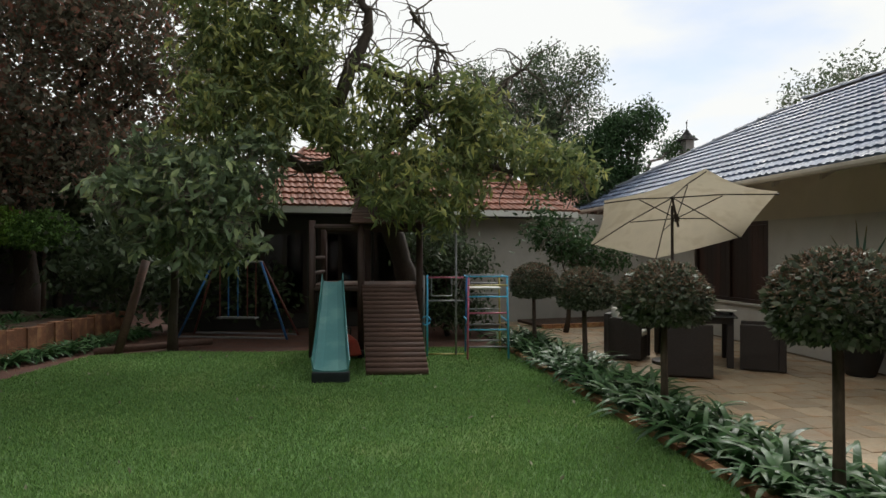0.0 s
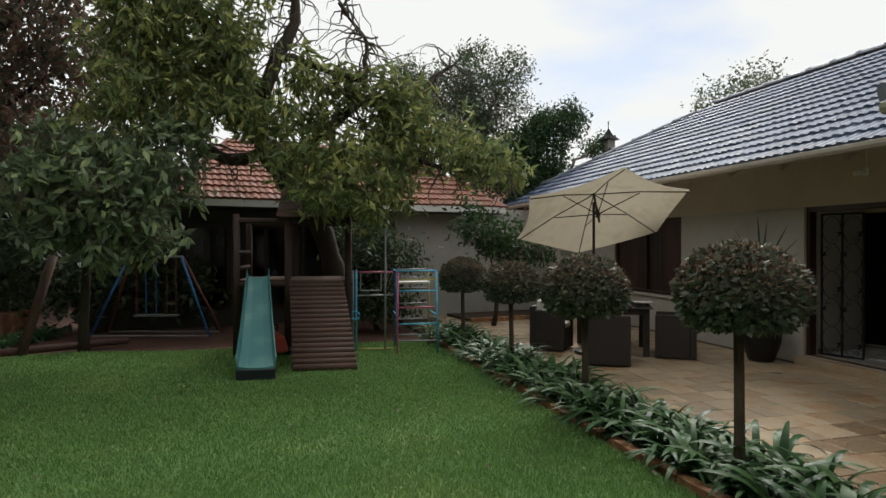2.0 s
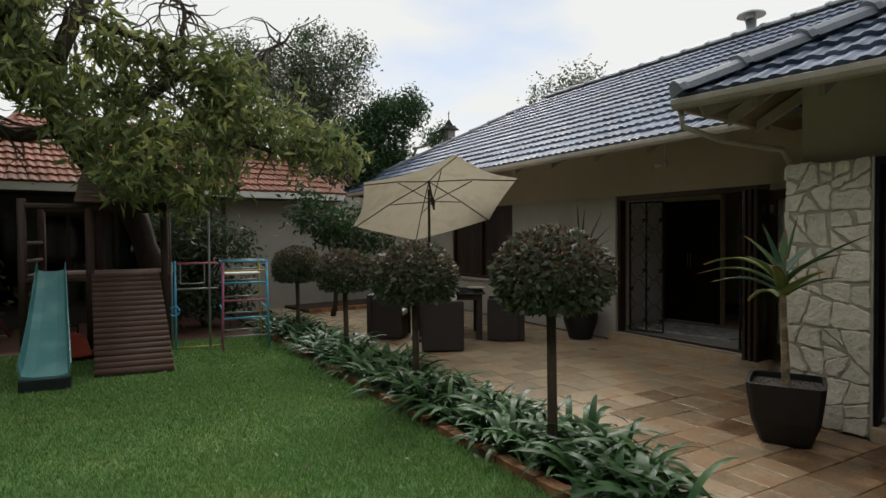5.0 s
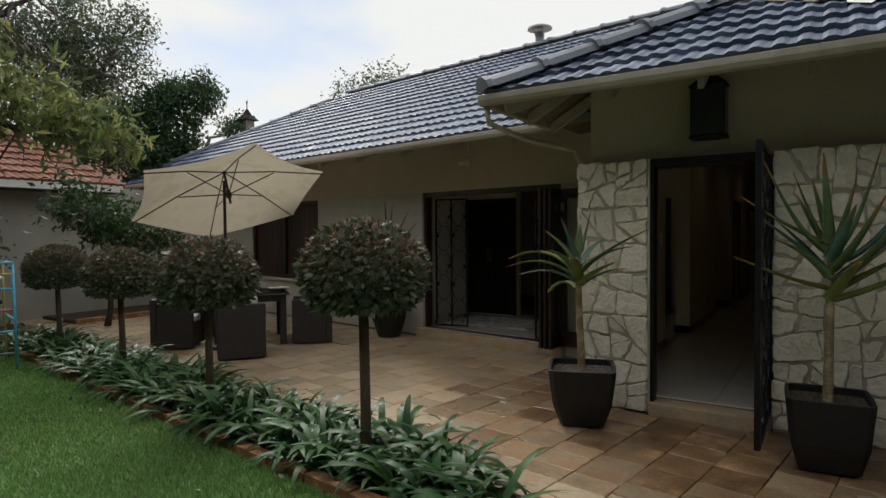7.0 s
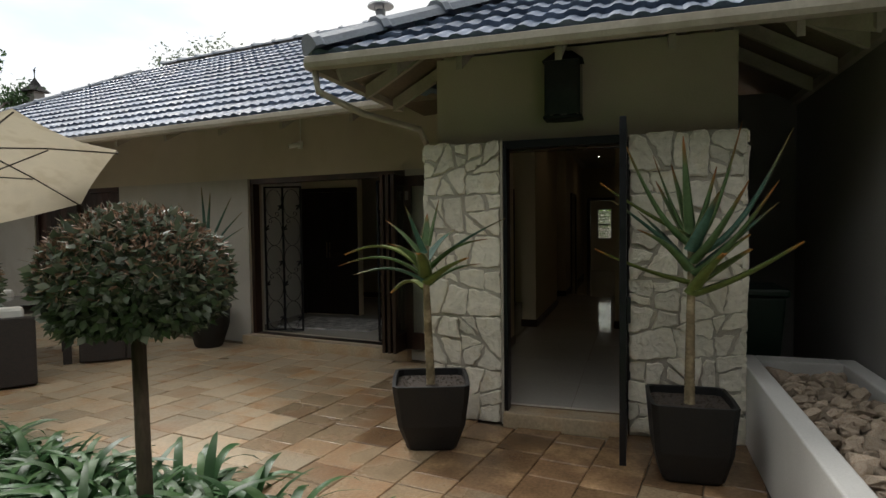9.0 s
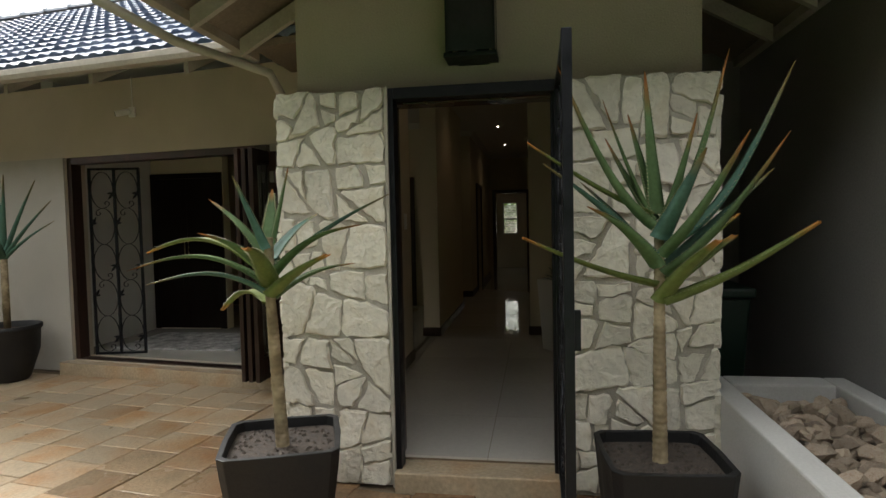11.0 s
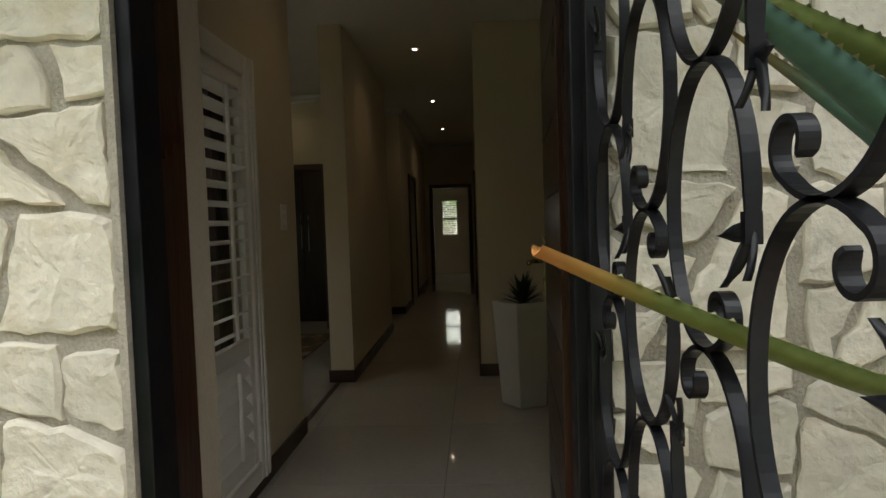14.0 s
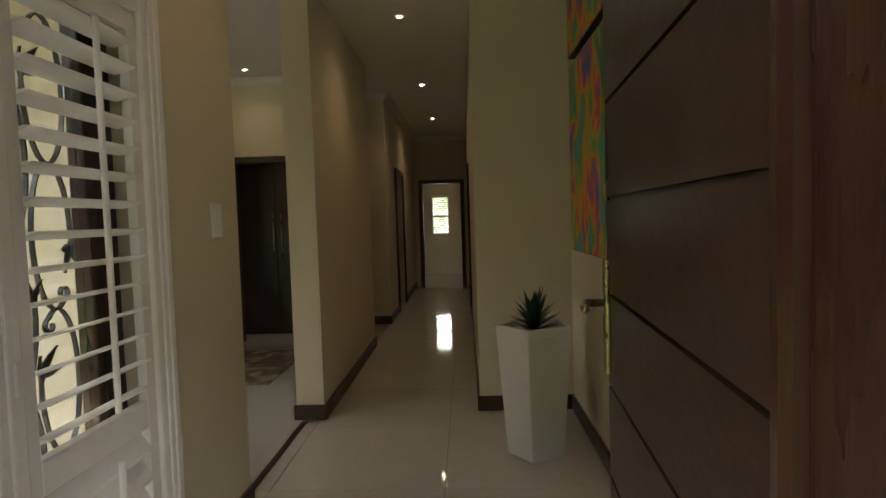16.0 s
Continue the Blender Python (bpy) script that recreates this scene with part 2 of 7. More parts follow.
def wall(name, length, z0, z1, thick, openings, material, m, label, depth_first=0.0):
    """A wall along its own y from 0 to length, its front at x = depth_first, its back at x = thick, with openings (y0, y1, z0, z1) right through it."""
    b = Build()
    ys = sorted({0.0, length, *(v for o in openings for v in o[:2])})
    for y0, y1 in zip(ys, ys[1:]):
        holes = sorted((o[2], o[3]) for o in openings if o[0] <= y0 + 1e-6 and o[1] >= y1 - 1e-6)
        z = z0
        for h0, h1 in holes:
            if h0 > z + 1e-6:
                b.box(depth_first, y0, z, thick, y1, h0)
            z = max(z, h1)
        if z < z1 - 1e-6:
            b.box(depth_first, y0, z, thick, y1, z1)
    return b.thing(name, material, label, "wall", kind="structure", m=m)


# ground: one sheet to the horizon, the lawn over it
Build().add([(-400, -400, -0.06), (400, -400, -0.06), (400, 400, -0.06), (-400, 400, -0.06)], [(0, 1, 2, 3)]).thing(
    "ground", M_RED_SOIL, "bare red-brown garden soil under the trees", "ground", kind="structure")
EDGE_A, EDGE_B = Vector((3.08, 0.0, 0)), Vector((4.36, 10.1, 0))
lawn_outline = [(-9, -8), (2.07, -8), (3.06, 0), (4.34, 10.0), (3.4, 10.35), (0.3, 10.75), (-1.3, 11.3), (-2.4, 11.2), (-3.0, 9.5), (-3.4, 7.5), (-3.9, 4.0), (-5, 0)]
Build().prism(lawn_outline, 0.05, Matrix.Translation((0, 0, -0.05))).thing("lawn", M_LAWN, "short mown green lawn with a few pale patches", "lawn", kind="structure")

# facade of the main wing
wall("wall_wing", 12.9, 0.0, 3.0, 0.24, [(1.0, 3.5, FLOOR, 2.26), (6.22, 8.55, 0.74, 2.26)], M_WALL, WING @ Matrix.Translation((0, -3.5, 0)),
     "cream plastered house wall under a wide eave")
# entrance block: front wall over the stone piers, side walls
wall("wall_entrance", 2.32, 0.0, 3.0, 0.25, [(0.68, 1.75, 0.0, 2.27)], M_WALL, Matrix.Translation((6.42, 0.22, 0)), "cream plastered entrance wall above stone cladding")
side = Matrix.Translation((6.67, 2.36, 0)) @ Matrix.Rotation(radians(-90), 4, "Z")
wall("wall_porch_side", 2.08, 0.0, 3.12, 0.2, [(0.64, 1.24, 0.3, 2.2)], M_IN_WALL, side @ Matrix.Scale(-1, 4, (1, 0, 0)), "cream hall wall with a shuttered window")
wall("wall_hall_south", 3.43, 0.0, 3.12, 0.2, [], M_IN_WALL, Matrix.Translation((6.67, 0.55, 0)) @ Matrix.Rotation(radians(-90), 4, "Z"), "cream hall wall hung with paintings")
wall("wall_hall_nib", 0.66, 0.0, 3.12, 0.2, [], M_IN_WALL, Matrix.Translation((10.1, 0.55, 0)), "cream hall wall corner")
wall("wall_corridor_south", 7.5, 0.0, 3.12, 0.2, [(4.1, 5.0, 0.0, 2.2)], M_IN_WALL, Matrix.Translation((10.3, 1.21, 0)) @ Matrix.Rotation(radians(-90), 4, "Z"), "cream corridor wall")
wall("wall_corridor_pier", 2.33, 0.0, 3.12, 0.24, [], M_IN_WALL, Matrix.Translation((9.97, 2.53, 0)) @ Matrix.Rotation(radians(-90), 4, "Z"), "cream corridor wall pier with dark skirting", 0.045)
wall("wall_corridor_north", 4.15, 0.0, 3.12, 0.24, [(1.0, 1.9, 0.0, 2.2)], M_IN_WALL, Matrix.Translation((13.65, 2.53, 0)) @ Matrix.Rotation(radians(-90), 4, "Z"), "cream corridor wall with a door")
wall("wall_corridor_end", 3.4, 0.0, 3.12, 0.18, [(1.3, 2.18, 0.0, 2.2)], M_IN_WALL, Matrix.Translation((17.8, 0, 0)), "cream wall with a dark door frame at the corridor's end")
wall("wall_far_room", 5.4, 0.0, 3.12, 0.2, [(2.68, 3.06, 1.12, 1.99)], M_IN_WALL, Matrix.Translation((20.3, -1.0, 0)), "cream end wall with a small shuttered window")
wall("wall_far_room_sides", 2.32, 0.0, 3.12, 0.2, [], M_IN_WALL, Matrix.Translation((17.98, 4.0, 0)) @ Matrix.Rotation(radians(-90), 4, "Z"), "cream room wall")
wall("wall_far_room_south", 2.32, 0.0, 3.12, 0.2, [], M_IN_WALL, Matrix.Translation((17.98, -0.2, 0)) @ Matrix.Rotation(radians(-90), 4, "Z"), "cream room wall")
# room beyond the opening left of the corridor, which the sliding doors open into
wall("wall_lounge_end", 9.0, 0.0, 3.12, 0.2, [(0.62, 1.35, 0.0, 2.2)], M_IN_WALL, Matrix.Translation((12.6, 2.56, 0)), "cream room wall with a dark door")
wall("wall_lounge_far", 3.2, 0.0, 3.12, 0.2, [], M_IN_WALL, Matrix.Translation((9.5, 10.8, 0)) @ Matrix.Rotation(radians(-90), 4, "Z"), "cream room wall")
wall("wall_lounge_left", 1.75, 0.0, 3.12, 0.15, [], M_IN_WHITE, Matrix.Translation((8.75, 6.45, 0)) @ Matrix.Rotation(radians(-90), 4, "Z"), "white lounge wall beside the folded gate")
wall("wall_lounge_cross", 1.05, 0.0, 3.12, 0.15, [], M_IN_WALL, Matrix.Translation((10.35, 5.25, 0)), "cream lounge cross wall with a dark double door")
# near-black colour stands in for the unlit room beyond the door
wall("wall_behind_lounge", 3.6, 0.0, 3.12, 0.2, [], M_DARK, Matrix.Translation((13.6, 2.56, 0)), "wall behind an open door, shade put into its dark colour")
wing_in = [tuple((WING @ Vector((0.02, ly, 0)))[:2]) for ly in (4.9, -3.0)]
Build().prism([(8.5, 2.5), (20.5, 2.5), (20.5, 10.9), wing_in[0], wing_in[1]], 0.11, Matrix.Translation((0, 0, 0.01))).thing(
    "floor_lounge", M_FLOOR, "polished cream porcelain floor of the lounge", "floor", kind="structure")
Build().box(6.36, -0.3, 0.0, 20.5, 2.5, 0.117).thing("floor", M_GROUT, "tile bed of the hall floor", "floor", kind="structure")
Build().prism([(6.5, 0.2), (20.5, -1.2), (20.5, 10.9), wing_in[0], wing_in[1], (8.5, 2.6), (6.5, 2.6)], 0.08, Matrix.Translation((0, 0, 3.12))).thing("ceiling", M_CEIL, "white painted plaster ceiling", "ceiling", kind="structure")

# patio slab under the pavers
patio_outline = [(3.56, -0.5), (3.62, 0.0), (4.95, 10.1), (5.6, 14.5), (9.9, 14.5), (8.35, 4), (8.2, 2.5), (6.5, 2.5), (6.5, -0.5)]
Build().prism(patio_outline, 0.052, Matrix.Translation((0, 0, -0.07))).thing("patio_base", M_GROUT, "brown mortar bed of the patio", "patio", kind="structure")


def roof_slope(points, thick, name, label, material=None):
    pts = [Vector(p) for p in points]
    n = (pts[1] - pts[0]).cross(pts[2] - pts[0]).normalized()
    if n.z < 0:
        n = -n
    k = len(pts)
    low = [p - n * thick for p in pts]
    return Build().add(pts + low, [tuple(range(k)), tuple(reversed(range(k, 2 * k)))] + [(i, (i + 1) % k, k + (i + 1) % k, k + i) for i in range(k)]).thing(
        name, material or M_SOFFIT, label, "roof", kind="structure")


def wing_point(lx, ly, z):
    return WING @ Vector((lx, ly, z))


PITCH = 0.56
EAVE_X, EAVE_Z = -1.0, 2.86
RUN = 4.4
RIDGE_Z = EAVE_Z + PITCH * RUN
Y0, Y1 = -5.0, 10.3
roof_slope([wing_point(EAVE_X, Y0, EAVE_Z), wing_point(EAVE_X, Y1, EAVE_Z), wing_point(EAVE_X + RUN, Y1 - RUN, RIDGE_Z), wing_point(EAVE_X + RUN, Y0, RIDGE_Z)],
           0.05, "roof_wing", "boarded underside of the blue-grey tiled roof")
roof_slope([wing_point(EAVE_X, Y1, EAVE_Z), wing_point(EAVE_X + 2 * RUN, Y1, EAVE_Z), wing_point(EAVE_X + RUN, Y1 - RUN, RIDGE_Z)], 0.05, "roof_wing_hip", "hip end of the tiled roof")
roof_slope([wing_point(EAVE_X + 1.75 * RUN, Y0, EAVE_Z + 0.25 * RUN * PITCH), wing_point(EAVE_X + 1.75 * RUN, Y1 - 0.25 * RUN, EAVE_Z + 0.25 * RUN * PITCH), wing_point(EAVE_X + RUN, Y1 - RUN, RIDGE_Z), wing_point(EAVE_X + RUN, Y0, RIDGE_Z)],
           0.05, "roof_wing_back", "back slope of the tiled roof")
# entrance roof: a hip, its eave along the front and round the corner
PX, PYL, PYR, PRUN = 5.55, 3.2, -0.55, 1.875
pmid = (PYL + PYR) / 2
roof_slope([(PX, PYR, EAVE_Z), (PX, PYL, EAVE_Z), (PX + PRUN, pmid, EAVE_Z + PITCH * PRUN)], 0.05, "roof_entrance", "boarded underside of the entrance roof")
roof_slope([(PX, PYL, EAVE_Z), (PX + 2.3, PYL, EAVE_Z), (PX + 6.5, pmid, EAVE_Z + PITCH * PRUN), (PX + PRUN, pmid, EAVE_Z + PITCH * PRUN)], 0.05, "roof_entrance_side", "side slope of the entrance roof")
roof_slope([(PX, PYR, EAVE_Z), (PX + 8, PYR, EAVE_Z), (PX + 8, pmid, EAVE_Z + PITCH * PRUN), (PX + PRUN, pmid, EAVE_Z + PITCH * PRUN)], 0.05, "roof_entrance_south", "side slope of the entrance roof")

# dark boundary wall beside the entrance, with the raised stone bed before it
wall("wall_boundary", 12.0, 0.0, 2.9, 0.2, [], M_GARDEN_WALL, Matrix.Translation((-3.0, -0.62, 0)) @ Matrix.Rotation(radians(-90), 4, "Z"), "dark grey plastered side wall in shade")
wall("wall_side_passage", 0.9, 0.0, 2.9, 0.2, [], M_GARDEN_WALL, Matrix.Translation((8.4, -0.6, 0)), "dark wall closing the side passage")

# ---- entrance: stone piers, door, gate, pots ----
def cells(width, height, count, gap, seed, min_gap=0.1):
    """Irregular stone outlines that fill a rectangle: cut again and again by slanting lines, then shrunk by the joint."""
    r = random.Random(seed)

    def cut(poly, px, py, nx, ny):
        sides = ([], [])
        for a, b in zip(poly, poly[1:] + poly[:1]):
            da, db = (a[0] - px) * nx + (a[1] - py) * ny, (b[0] - px) * nx + (b[1] - py) * ny
            sides[0 if da <= 0 else 1].append(a)
            if da * db < 0:
                f = da / (da - db)
                p = (a[0] + f * (b[0] - a[0]), a[1] + f * (b[1] - a[1]))
                sides[0].append(p), sides[1].append(p)
        return sides

    def area(poly):
        return abs(sum(a[0] * b[1] - b[0] * a[1] for a, b in zip(poly, poly[1:] + poly[:1]))) / 2

    out, todo = [], [[(0, 0), (width, 0), (width, height), (0, height)]]
    mean = width * height / count
    while todo:
        poly = todo.pop()
        xs_, ys_ = [p[0] for p in poly], [p[1] for p in poly]
        w, h = max(xs_) - min(xs_), max(ys_) - min(ys_)
        if area(poly) < mean * r.uniform(0.45, 2.3) and max(w, h) < 0.36:
            out.append(poly)
            continue
        g = (0.0 if w > h * 0.95 else math.pi / 2) + (r.gauss(0, 0.13) if max(w, h) > 0.5 else r.gauss(0, 0.36))
        f = r.uniform(0.36, 0.64)
        px, py = min(xs_) + w * (f if w > h * 0.95 else r.uniform(0.4, 0.6)), min(ys_) + h * (f if w <= h * 0.95 else r.uniform(0.4, 0.6))
        two = cut(poly, px, py, math.cos(g), math.sin(g))
        todo.extend(p for p in two if len(p) >= 3)
    shrunk = []
    for poly in out:
        if area(poly) < 0.0012:
            continue
        if sum(a[0] * b[1] - b[0] * a[1] for a, b in zip(poly, poly[1:] + poly[:1])) < 0:
            poly = poly[::-1]
        inner = poly
        for a, b in zip(poly, poly[1:] + poly[:1]):
            d = math.hypot(b[0] - a[0], b[1] - a[1])
            if d < 1e-6:
                continue
            nx, ny = (b[1] - a[1]) / d, -(b[0] - a[0]) / d
            g = gap * r.choice((0.15, 0.35, 0.6, 0.9, 1.7))
            inner = cut(inner, a[0] - nx * g, a[1] - ny * g, nx, ny)[0]
            if len(inner) < 3:
                break
        if len(inner) >= 3 and area(inner) > 0.0008:
            shrunk.append(inner)
    return shrunk


def stone_face(parent, width, height, count, seed, m, base=0.0):
    """Proud rough stones on a mortared face; the face lies in x, y of m and stands out along z."""
    r = random.Random(seed + 1)
    for poly in cells(width, height, count, 0.0115, seed, 0.13):
        cx, cy = sum(p[0] for p in poly) / len(poly), sum(p[1] for p in poly) / len(poly)
        ring = []
        for a, b in zip(poly, poly[1:] + poly[:1]):
            n = max(1, int(math.hypot(b[0] - a[0], b[1] - a[1]) / 0.032))
            for k in range(n):
                f = k / n
                jit = 0.0065 if k else 0.01
                x, y = a[0] + f * (b[0] - a[0]) + r.uniform(-jit, jit), a[1] + f * (b[1] - a[1]) + r.uniform(-jit, jit)
                x, y = x + 0.011 * noise.noise(Vector((x * 16, y * 16, seed))), y + 0.011 * noise.noise(Vector((x * 16, y * 16, seed + 9)))
                pull = 0.05 if k == 0 else 0.0
                ring.append((x + pull * (cx - x), y + pull * (cy - y)))
        k = len(ring)
        h = r.uniform(0.01, 0.026)
        tilt = (r.uniform(-0.07, 0.07), r.uniform(-0.07, 0.07))
        at = Vector((cx * 3.1 + seed, cy * 2.7, seed * 1.7))
        verts = [(x, y, -0.02) for x, y in ring] + [(x, y, h * 0.55 + r.uniform(-0.004, 0.003)) for x, y in ring]
        for pull, rough_ in ((0.08, 0.004), (0.3, 0.006), (0.62, 0.006)):
            for x, y in ring:
                px, py = x + pull * (cx - x), y + pull * (cy - y)
                bump = noise.noise(at + Vector((px, py, 0)) * 14) + 0.5 * noise.noise(at + Vector((px, py, 3)) * 38)
                verts.append((px + r.uniform(-0.002, 0.002), py + r.uniform(-0.002, 0.002), h + tilt[0] * (px - cx) + tilt[1] * (py - cy) + rough_ * bump + r.uniform(-0.0012, 0.0012)))
        verts.append((cx, cy, h + 0.005 * noise.noise(at + Vector((cx, cy, 0)) * 14)))
        faces = []
        for lay in range(4):
            faces += [(lay * k + i, lay * k + (i + 1) % k, (lay + 1) * k + (i + 1) % k, (lay + 1) * k + i) for i in range(k)]
        faces += [(4 * k + i, 4 * k + (i + 1) % k, 5 * k) for i in range(k)]
        Build().add([m @ Vector(v) for v in verts], faces).part("stone", M_STONE, parent)


def face_matrix(origin, x_axis, y_axis):
    x, y = Vector(x_axis), Vector(y_axis)
    z = x.cross(y)
    return Matrix.Translation(origin) @ Matrix((x, y, z)).transposed().to_4x4()


PIER_H = 2.27
for name, y0, y1, seed in (("stone_pier_north", 1.95, 2.6, 11), ("stone_pier_south", 0.18, 0.985, 23)):
    pier = Build().box(6.235, y0 + 0.012, 0, 6.425, y1 - 0.012, PIER_H - 0.01).thing(
        name, M_MORTAR, "entrance pier clad in irregular cream fieldstone with grey mortar", "stone pier", kind="structure")
    stone_face(pier, y1 - y0, PIER_H, int((y1 - y0) * 66), seed, face_matrix((6.235, y1, 0), (0, -1, 0), (0, 0, 1)))
    edge = y1 - 0.012 if name.endswith("north") else y0 + 0.012
    axis = (1, 0, 0) if name.endswith("south") else (-1, 0, 0)
    start = (6.21, edge, 0) if name.endswith("south") else (6.42, edge, 0)
    stone_face(pier, 0.2, PIER_H, 11, seed + 5, face_matrix(start, axis, (0, 0, 1)))

# plaster reveals between the piers and the door frame
Build().box(6.2, 1.932, 0.0, 6.44, 1.95, 2.27).thing("trim_reveal", M_MORTAR, "rough grey mortar reveal beside the door", "trim", kind="structure")
Build().box(6.2, 0.985, 0.0, 6.44, 1.0, 2.27).thing("trim_reveal_hinge", M_MORTAR, "rough grey mortar reveal beside the door", "trim", kind="structure")

# door threshold of sandstone
Build().box(6.16, 1.0, -0.02, 6.42, 1.932, 0.105).thing("door_step", M_PAVER, "worn sandstone doorstep", "step", kind="structure", bevel=0.008)

door_1 = empty("door_1", "dark brown plank front door, open into the hall", "door", kind="structure")
b = Build().box(6.33, 1.925, 0.1, 6.47, 1.965, 2.255).box(6.33, 1.0, 0.1, 6.438, 1.015, 2.255)
b.box(6.33, 1.015, 2.19, 6.47, 1.925, 2.255)
b.part("door_frame", M_RED_WOOD, door_1, "polished red-brown hardwood door frame", bevel=0.006)
leaf_m = Matrix.Translation((6.442, 1.03, 0)) @ Matrix.Rotation(radians(-4), 4, "Z")
core = Build().box(0.0, -0.05, 0.135, 0.82, -0.006, 2.18, leaf_m)
leaf = core.part("door_leaf", M_DOOR_WOOD, door_1)
planks = [0.135, 0.33, 0.53, 0.73, 0.93, 1.13, 1.33, 1.53, 1.73, 1.95, 2.18]
for z0, z1 in zip(planks, planks[1:]):
    Build().box(0.012, -0.01, z0 + 0.004, 0.808, 0.004, z1 - 0.004, leaf_m).part("plank", M_DOOR_WOOD, leaf)
    Build().box(0.012, -0.06, z0 + 0.004, 0.808, -0.048, z1 - 0.004, leaf_m).part("plank", M_DOOR_WOOD, leaf)
Build().box(0.0, -0.052, 0.135, 0.013, 0.006, 2.18, leaf_m).part("lipping", M_RED_WOOD, leaf, "worn red-brown hinge edge of the door")
M_BRASS = surface("antique_brass", (0.32, 0.25, 0.15), 0.3, 0.2, 20, 90, 0.1, metal=0.9)
Build().box(0.775, 0.004, 1.16, 0.81, 0.014, 1.4, leaf_m).part("handle_plate", M_BRASS, leaf, "antique brass handle plate", bevel=0.003)
Build().tube([leaf_m @ Vector(p) for p in ((0.79, 0.01, 1.31), (0.79, 0.06, 1.31), (0.7, 0.065, 1.31))], 0.009, 8).part("handle", M_BRASS, leaf, "antique brass lever handle", smooth=True)
for z in (0.45, 1.0, 1.95):
    Build().tube([leaf_m @ Vector((0.004, -0.02, z)), leaf_m @ Vector((0.004, -0.02, z + 0.08))], 0.005, 8).part("hinge", M_BRASS, leaf, "brass butt hinge", smooth=True)


def spiral(centre, r0, r1, a0, turns, n=22):
    """Points of a flat spiral in (u, w)."""
    out = []
    for i in range(n + 1):
        f = i / n
        a = a0 + turns * 2 * math.pi * f
        r = r0 + (r1 - r0) * f ** 0.8
        out.append((centre[0] + r * math.cos(a), centre[1] + r * math.sin(a)))
    return out


def oval(centre, ru, rw, a0, a1, n=20):
    return [(centre[0] + ru * math.cos(a0 + (a1 - a0) * i / n), centre[1] + rw * math.sin(a0 + (a1 - a0) * i / n)) for i in range(n + 1)]


def iron_leaf(parent, m, u, w, turn, size):
    """A forged leaf of three curled lobes, raised along its midrib, on a short stalk."""
    b = Build()
    c, sn = math.cos(turn), math.sin(turn)
    for ang, ln, wd in ((0.0, 1.0, 0.34), (0.85, 0.68, 0.28), (-0.85, 0.68, 0.28)):
        v = []
        for i in range(6):
            f = i / 5
            wide = wd * math.sin(math.pi * min(1.0, 0.12 + 0.88 * f)) * 0.5
            bow = 0.16 * f * f
            for q, lift in ((-wide, 0.0), (0.0, 0.07), (wide, 0.0), (0.0, -0.05)):
                x, y = math.cos(ang) * f * ln - math.sin(ang) * q, math.sin(ang) * f * ln + math.cos(ang) * q
                v.append(m @ Vector((u + size * (x * c - y * sn), size * (lift - bow), w + size * (x * sn + y * c))))
        b.add(v, [(i * 4 + q, i * 4 + (q + 1) % 4, i * 4 + 4 + (q + 1) % 4, i * 4 + 4 + q) for i in range(5) for q in range(4)])
    return b.part("iron_leaf", M_IRON, parent, "forged iron leaf", smooth=True)


def scroll_panel(parent, width, height, m, cell=0.3, deep=0.01, z0=0.0):
    """Wrought-iron scrollwork inside a frame: columns of oval scrolls bent from flat bar, each with a curl at one end and a forged leaf at the other."""
    face = m.to_3x3() @ Vector((0, 1, 0))

    def lay(points, r, name="scroll", flat=0.34):
        n = len(points)
        Build().tube([m @ Vector((u, 0, w)) for u, w in points], [r * 1.4 * min(1.0, 0.75 + 0.12 * min(i, n - 1 - i)) for i in range(n)], 4, flat=flat, side=face.copy()).part(name, M_IRON, parent)

    cols, rows = max(1, round(width / 0.21)), max(1, round(height / cell))
    cw, ch = width / cols, height / rows
    for i in range(cols):
        cu = (i + 0.5) * cw
        drop = 0.5 * ch if i % 2 else 0.0
        for k in range(rows):
            if drop and k == rows - 1:
                continue
            cz, s = z0 + (k + 0.5) * ch + drop, 1 if (k + i) % 2 else -1
            v = 1 if k % 2 else -1
            ru, rw = cw * 0.5, ch * 0.5
            sweep = [(ru * 0.97 * math.cos(a), rw * math.sin(a)) for a in np.linspace(2.05, -3.3, 48)]
            u0, w0 = sweep[0]
            size_ = math.hypot(u0, w0)
            rc = 0.13 * cw
            mu, mw = u0 * (1 - rc / size_), w0 * (1 - rc / size_)
            first = math.atan2(w0 - mw, u0 - mu)
            curl = [(mu + rc * (1 - 0.5 * q / 22) * math.cos(first + 5.2 * q / 22), mw + rc * (1 - 0.5 * q / 22) * math.sin(first + 5.2 * q / 22)) for q in range(22, 0, -1)]
            sweep = [(s * u, v * w) for u, w in sweep]
            lay([(cu + s * u, cz + v * w) for u, w in curl] + [(cu + u, cz + w) for u, w in sweep], deep)
            tip = sweep[-1]
            iron_leaf(parent, m, cu + tip[0], cz + tip[1], math.pi / 2 * v - s * v * 0.6, 0.22 * ch)
            lay([(cu + tip[0] * 0.99, cz + tip[1] - v * 0.016), (cu + tip[0], cz + tip[1] + v * 0.012)], deep * 1.3, "collar", 0.6)


